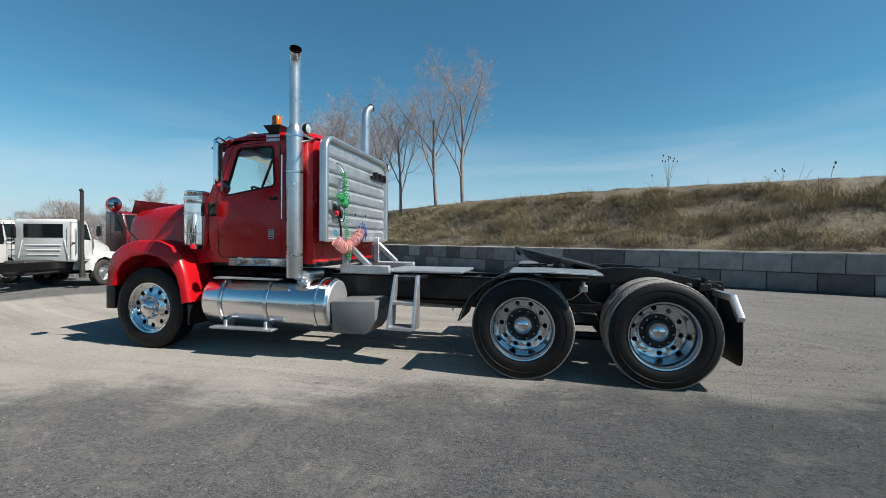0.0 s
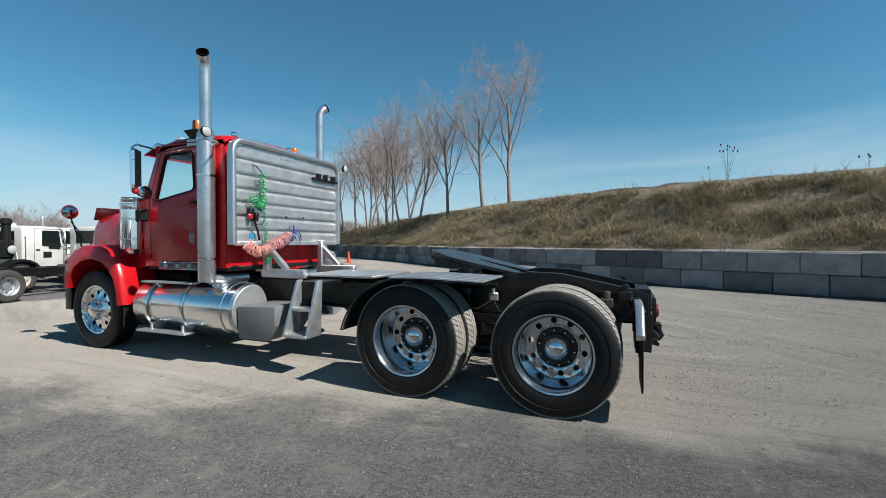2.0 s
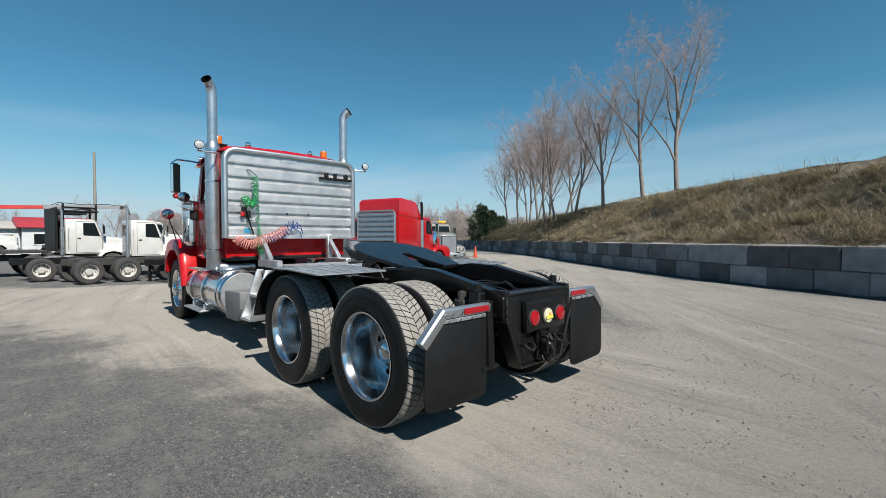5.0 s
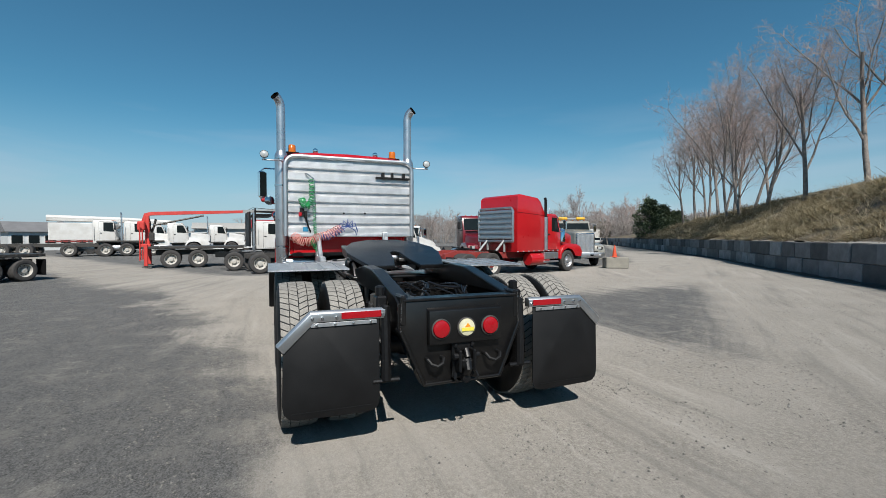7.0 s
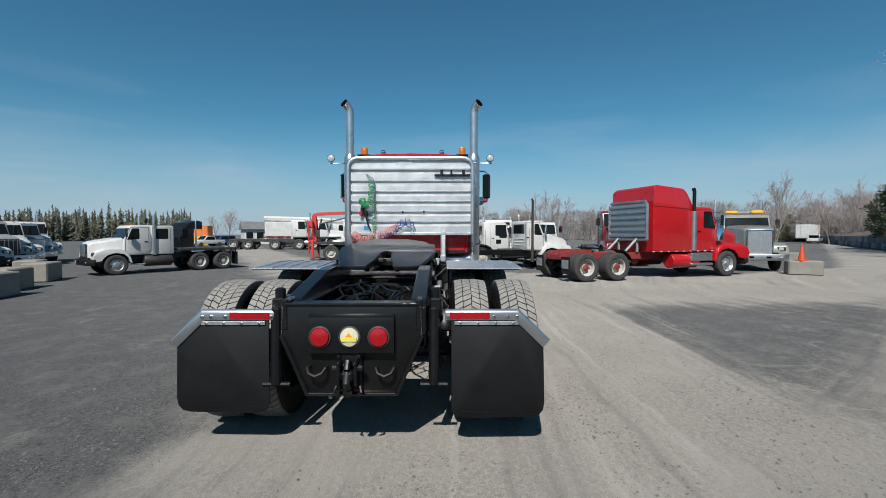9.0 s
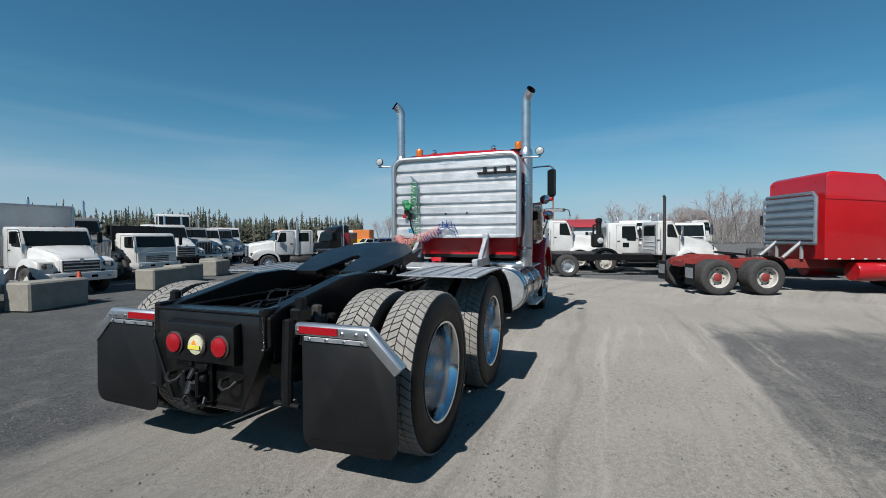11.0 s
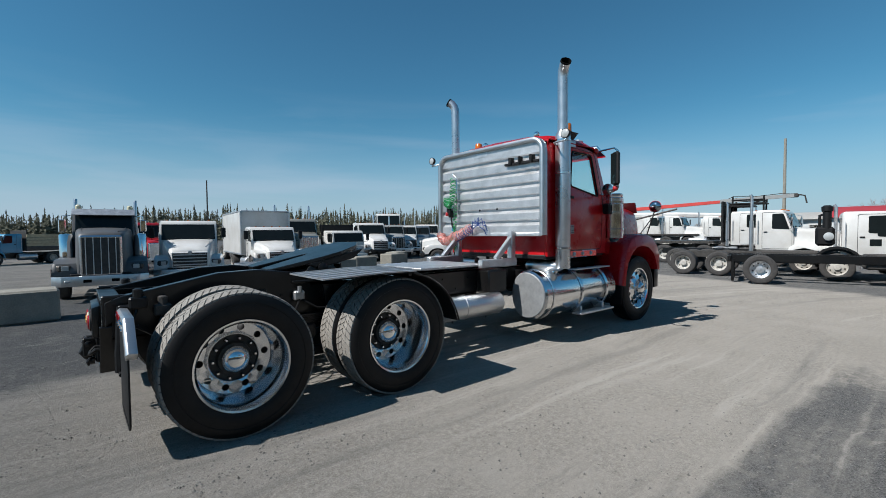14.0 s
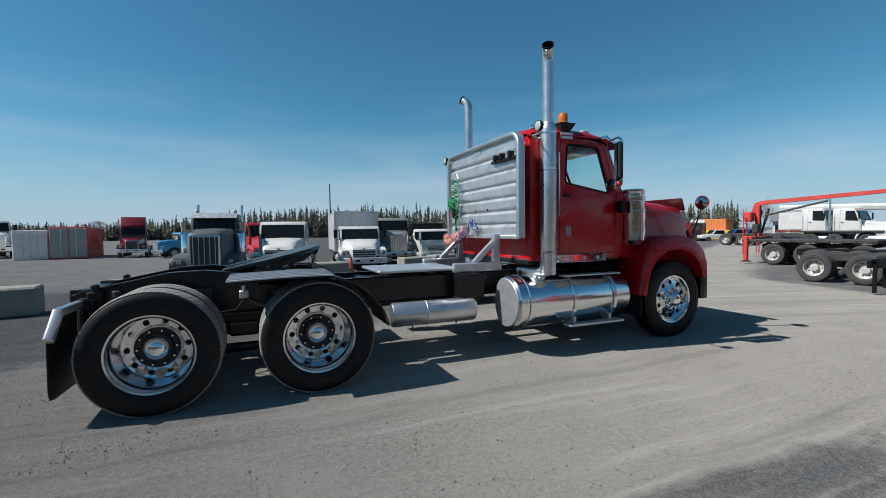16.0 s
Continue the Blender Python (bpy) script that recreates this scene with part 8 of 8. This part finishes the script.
t, back, front = yard_truck("white box truck with a plain tall box body", 3.68, 10.9, -95, WHITE, size=0.72, wb=4.9, tandem=False, cab=(0.95, 2.42), nose=1.0, hood_top=1.62, grille=DARK_STEEL, grille_size=(1.1, 0.36), bars=-3, bumper=WHITE, stacks=0, half=1.05, tail=2.6, name="box_truck", drop=0.26)
add_box_body(t, back, 5.6, h=2.2)
yard_truck("silver tractor with a square chrome grille, parked behind the box truck", 6.0, 14.3, -95, SILVER, size=0.76, wb=5.4, cab=(1.05, 2.85), grille=ALU, grille_size=(0.95, 0.95), bars=7, hood_top=1.95, stacks=2, stack_top=3.7)
t, back, front = yard_truck("small white cab-over truck with a dark slatted grille", 7.45, 13.3, -93, WHITE, size=0.74, wb=3.6, tandem=False, cab=(0.75, 2.18), cabover=True, grille=WHITE_OLD, grille_size=(1.1, 0.3), bumper=WHITE, half=0.98, stacks=0, rim=WHITE_OLD, roof_lamps=False)
add_flat_bed(t, back - 0.1, -4.8)
part("stake_rack", Geo().box((back - 0.2, 0, 1.9), (0.08, 2.1, 1.3), b=0.02), BLACK_DULL, t)
yard_truck("white truck with a dark square grille and steel bumper", 10.7, 16.0, -101, WHITE, size=0.76, wb=5.4, cab=(1.0, 2.7), grille=DARK_STEEL, grille_size=(1.0, 0.55), bars=-4, bumper=BLACK_DULL, stacks=0, hood_top=1.8, drop=0.26)
yard_truck("grey tractor with a square black grille", 12.6, 17.0, -106, GREY_PAINT, size=0.76, wb=5.4, cab=(1.0, 2.6), grille=DARK_STEEL, grille_size=(0.9, 0.75), bars=5, stacks=1, hood_top=1.8)
yard_truck("white truck with a chrome bumper, half hidden in the row", 14.4, 18.2, -110, WHITE, size=0.76, wb=5.4, cab=(1.0, 2.6), grille=DARK_STEEL, grille_size=(0.9, 0.6), stacks=1, drop=0.26)
yard_truck("pale blue truck, half hidden in the row", 16.3, 19.3, -114, GREY_BLUE, size=0.76, wb=5.4, cab=(1.0, 2.6), grille=ALU_DULL, stacks=1)
yard_truck("white truck at the end of the row", 18.2, 20.7, -116, WHITE, size=0.78, wb=5.4, cab=(1.0, 2.7), stacks=2, stack_top=3.5)
yard_truck("white high-roof van truck at the back of the row", 16.4, 23.5, -118, WHITE, size=0.86, wb=5.0, cab=(1.0, 3.4), cabover=True, stacks=0)
yard_truck("bright red truck between the parked tractors", 0.5, 16.2, -75, RED_BRIGHT, size=0.74, wb=5.2, cab=(1.0, 2.7), stacks=1)
yard_truck("bright red truck, far in the row", 7.3, 19.4, -75, RED_BRIGHT, size=0.86, wb=5.2, cab=(1.0, 2.5), stacks=0)

# far left of the yard
TAN = material("pale_tan_boards", (0.42, 0.36, 0.24), 0.8, 0, 0.15, 5.0)
t, back, front = yard_truck("dark red high-roof tractor, parked far off", -7.6, 29.2, -82, RED_DARK, size=0.70, wb=5.4, cab=(1.1, 2.95), stacks=0, grille=DARK_STEEL, group="far row of trucks")
part("roof_fairing", Geo().prism([(back - 0.2, 2.90), (back + 1.25, 2.95), (back + 0.95, 3.35), (back + 0.5, 3.85), (back - 0.2, 3.9)], "y", -1.0, 1.0), RED_DARK, t, "tall dark red roof fairing", bevel=0.05)
t, back, front = yard_truck("blue dump truck with a tan steel body", -5.2, 27.2, -150, TEAL_BLUE, size=0.62, wb=4.6, cab=(1.0, 2.6), stacks=0, rim=WHITE_OLD, group="far row of trucks")
dump = part("dump_body", Geo().prism([(back - 0.2, 1.15), (back - 0.2, 1.55), (-5.6, 1.50), (-5.9, 1.15)], "y", -1.2, 1.2), DARK_STEEL, t, "dark dump body floor", bevel=0.03)
for s in (1, -1):
    for k in range(4):
        part("side_board", Geo().box(((back - 6.0) / 2, s * 1.18, 1.66 + 0.26 * k), (5.9 + back - 0.3, 0.06, 0.22), b=0.01), TAN, dump, "pale tan board")
part("front_board", Geo().box((back - 0.25, 0, 2.2), (0.08, 2.3, 1.4), b=0.01), DARK_STEEL, dump)
yard_truck("white truck, far off", -16.4, 33.3, -60, WHITE, size=0.95, wb=5.0, cab=(1.0, 2.7), stacks=0, group="far row of trucks")
yard_truck("pale grey truck, far off", -19, 32, -60, GREY_PAINT, size=0.95, wb=5.0, cab=(1.0, 2.7), stacks=0, group="far row of trucks")


def container(label, x, y, turn, mat, end_mat, l=6.0, h=2.6, w=2.4, z=0.0):
    t = thing("cargo_container", label, "container", "containers", at=pose(x, y, z, 0, 0, turn))
    b = part("body", Geo().box((0, 0, h / 2), (l, w, h), b=0.03), mat, t)
    n_ = int(l / 0.3)
    for s in (1, -1):
        for k in range(n_):
            part("rib", Geo().box((-l / 2 + l * (k + 0.5) / n_, s * (w / 2 + 0.012), h / 2), (0.12, 0.03, h * 0.9), b=0.008), mat, b)
        part("door", Geo().box((l / 2 + 0.01, s * w / 4, h / 2), (0.04, w / 2 - 0.06, h - 0.2), b=0.01), end_mat, b)
        part("lock_rod", Geo().tube([(l / 2 + 0.05, s * w / 5, 0.15), (l / 2 + 0.05, s * w / 5, h - 0.15)], 0.025, 6), ALU_DULL, b)


YARD_ORANGE = material("faded_orange_paint", (0.60, 0.18, 0.04), 0.6, 0, 0.1, 2.0)
container("white van trailer body on the ground", -13.2, 31.8, -84, WHITE, WHITE, 5, 1.85, 1.7)
container("orange-red container with grey doors", -11.3, 31.8, -84, ORANGE_RED, GREY_PAINT, 5, 2.05, 1.9)
container("rust red container beyond the row", 47.0, 30.8, 20, RED_DARK, GREY_PAINT, 5, 2.1)
container("white container beyond the row", 43.2, 30.4, 20, WHITE, WHITE, 3, 2.3)
container("orange container stacked at the yard's edge", 55, 32.6, 100, YARD_ORANGE, YARD_ORANGE, 2.6, 1.4, 2.0, 1.2)
container("yellow plant container at the yard's edge", 54.5, 32.4, 100, YELLOW, YELLOW, 4.2, 1.2)
container("white storage container at the yard edge", 56.7, 35.8, 100, WHITE, WHITE, 2.6, 2.6)

# white trailer by the end of the wall, pick-ups, vans
container("white box trailer at the end of the lane", 70, -62.6, 130, WHITE, WHITE, 6, 2.3, 2.2, 0.7)


def car(label, x, y, turn, mat, l=5.0, h=1.75, size=0.72):
    t = thing("pickup_truck", label, "pickup", "pickups", at=pose(x, y, 0, 0, 0, turn) @ Matrix.Scale(size, 4))
    pr = [(-l / 2, 0.45), (l / 2, 0.45), (l / 2, 0.95), (l / 2 - 1.3, 1.08), (l / 2 - 1.9, h), (l / 2 - 3.2, h), (l / 2 - 3.4, 1.1), (-l / 2, 1.08)]
    b = part("body", Geo().prism(pr, "y", -0.92, 0.92), mat, t, bevel=0.06)
    for s in (1, -1):
        part("side_window", Geo().prism([(l / 2 - 1.55, 1.12), (l / 2 - 1.98, h - 0.1), (l / 2 - 3.1, h - 0.1), (l / 2 - 3.2, 1.12)], "y", s * 0.92 - 0.01, s * 0.92 + 0.01), FLAT_GLASS, b)
        for ax in (l / 2 - 0.9, -l / 2 + 1.0):
            part("wheel", Geo().lathe([(0.2, -0.1), (0.36, -0.1), (0.36, 0.1), (0.22, 0.11), (0.001, 0.08)], (ax, s * 0.85, 0.36), (0, s, 0), 18), RUBBER_OLD, t)
    part("windscreen", Geo().box((l / 2 - 1.58, 0, 1.42), (0.03, 1.6, 0.75), Matrix.Rotation(radians(-42), 3, "Y")), FLAT_GLASS, b)


car("white pickup parked by the house", 46.9, 27.2, 150, WHITE)
car("dark blue pickup parked by the house", 50.8, 27.5, 150, HOSE_BLUE)
car("dark blue pickup parked by the house", 55.8, 29.1, 150, HOSE_BLUE)
car("white pickup at the end of the lane", 62, -57.0, 130, WHITE)


# ---- buildings ----
def house(label, x, y, turn, l, w, h, roof_h, wall_mat, roof_mat, windows=5, name="house"):
    t = thing(name, label, "building", at=pose(x, y, 0, 0, 0, turn))
    wl_ = part("wall", Geo().box((0, 0, h / 2), (l, w, h)), wall_mat, t)
    part("roof", Geo().prism([(-w / 2 - 0.4, h - 0.05), (w / 2 + 0.4, h - 0.05), (0, h + roof_h)], "x", -l / 2 - 0.3, l / 2 + 0.3), roof_mat, t)
    for s in (1, -1):
        for k in range(windows):
            xx = -l / 2 + l * (k + 0.5) / windows
            wd = part("window", Geo().box((xx, s * (w / 2 + 0.02), h * 0.58), (1.1, 0.06, 1.1), b=0.01), WHITE, wl_)
            part("pane", Geo().box((xx, s * (w / 2 + 0.045), h * 0.58), (0.92, 0.03, 0.92)), FLAT_GLASS, wl_)
    part("door", Geo().box((l * 0.32, -(w / 2 + 0.03), 1.02), (0.95, 0.06, 2.05), b=0.01), WHITE, wl_)
    return t


h_ = house("low pale grey house with a grey shingle roof", 62.2, 26.3, -60, 7, 5.5, 2.2, 1.15, SIDING, ROOF_GREY)
part("chimney", Geo().box((1.5, 0.3, 3.4), (0.5, 0.5, 0.7)), BLOCK, h_)
house("long white shed with a pale metal roof", 54.2, 6.5, -84, 5.6, 6, 2.5, 0.7, SIDING, WHITE_OLD, 3, "shed")
house("small white shed with a red metal roof", 53.9, 1.1, -84, 5.0, 6, 2.6, 1.0, SIDING, RED_ROOF, 2, "shed")

# utility pole and a thin lamp mast
t = thing("utility_pole", "tall weathered wooden utility pole", "utility pole", at=pose(22.7, 0.65, 0))
part("pole", Geo().tube([(0, 0, -0.3), (0, 0, 5.55)], [0.085, 0.05], 10), CONCRETE, t)
t = thing("mast", "thin dark steel mast behind the parked row", "mast", at=pose(5.2, 28.7, 0))
part("pole", Geo().tube([(0, 0, -0.2), (0, 0, 5.2)], [0.055, 0.04], 8), DARK_STEEL, t)

# loose stones on the ground near the truck
rnd = random.Random(99)
vs, fs = [], []
while len(vs) < 6 * 26000:
    r = 1.2 + 12 * rnd.random() ** 1.1
    a = rnd.uniform(0, 2 * math.pi)
    x, y = r * math.cos(a) * 0.9 - 0.5, r * math.sin(a)
    if noise.noise(Vector((x * 0.35, y * 1.7, 4.0))) + 0.5 * noise.noise(Vector((x * 2.5, y * 2.5, 7.0))) < rnd.uniform(-0.15, 0.45):
        continue
    sz = 0.003 + 0.010 * rnd.random() ** 4
    k = len(vs)
    pts = [(1, 0, 0), (-1, 0, 0), (0, 1, 0), (0, -1, 0), (0, 0, 0.8), (0, 0, -0.3)]
    c, s_ = math.cos(a * 7), math.sin(a * 7)
    for px_, py_, pz_ in pts:
        j = sz * rnd.uniform(0.7, 1.3)
        vs.append((x + (px_ * c - py_ * s_) * j, y + (px_ * s_ + py_ * c) * j, pz_ * j + sz * 0.2))
    fs += [tuple(k + q for q in f) for f in ((0, 2, 4), (2, 1, 4), (1, 3, 4), (3, 0, 4), (2, 0, 5), (1, 2, 5), (3, 1, 5), (0, 3, 5))]
STONE = material("grey_gravel_stone", (0.20, 0.19, 0.175), 0.9, 0, 0.25, 9.0, colour2=(0.07, 0.067, 0.062))
me = bpy.data.meshes.new("gravel")
me.from_pydata(vs, [], fs)
me.materials.append(STONE)
tagged(new("gravel", me), "loose pale gravel scattered over the asphalt", "gravel", kind="stuff")
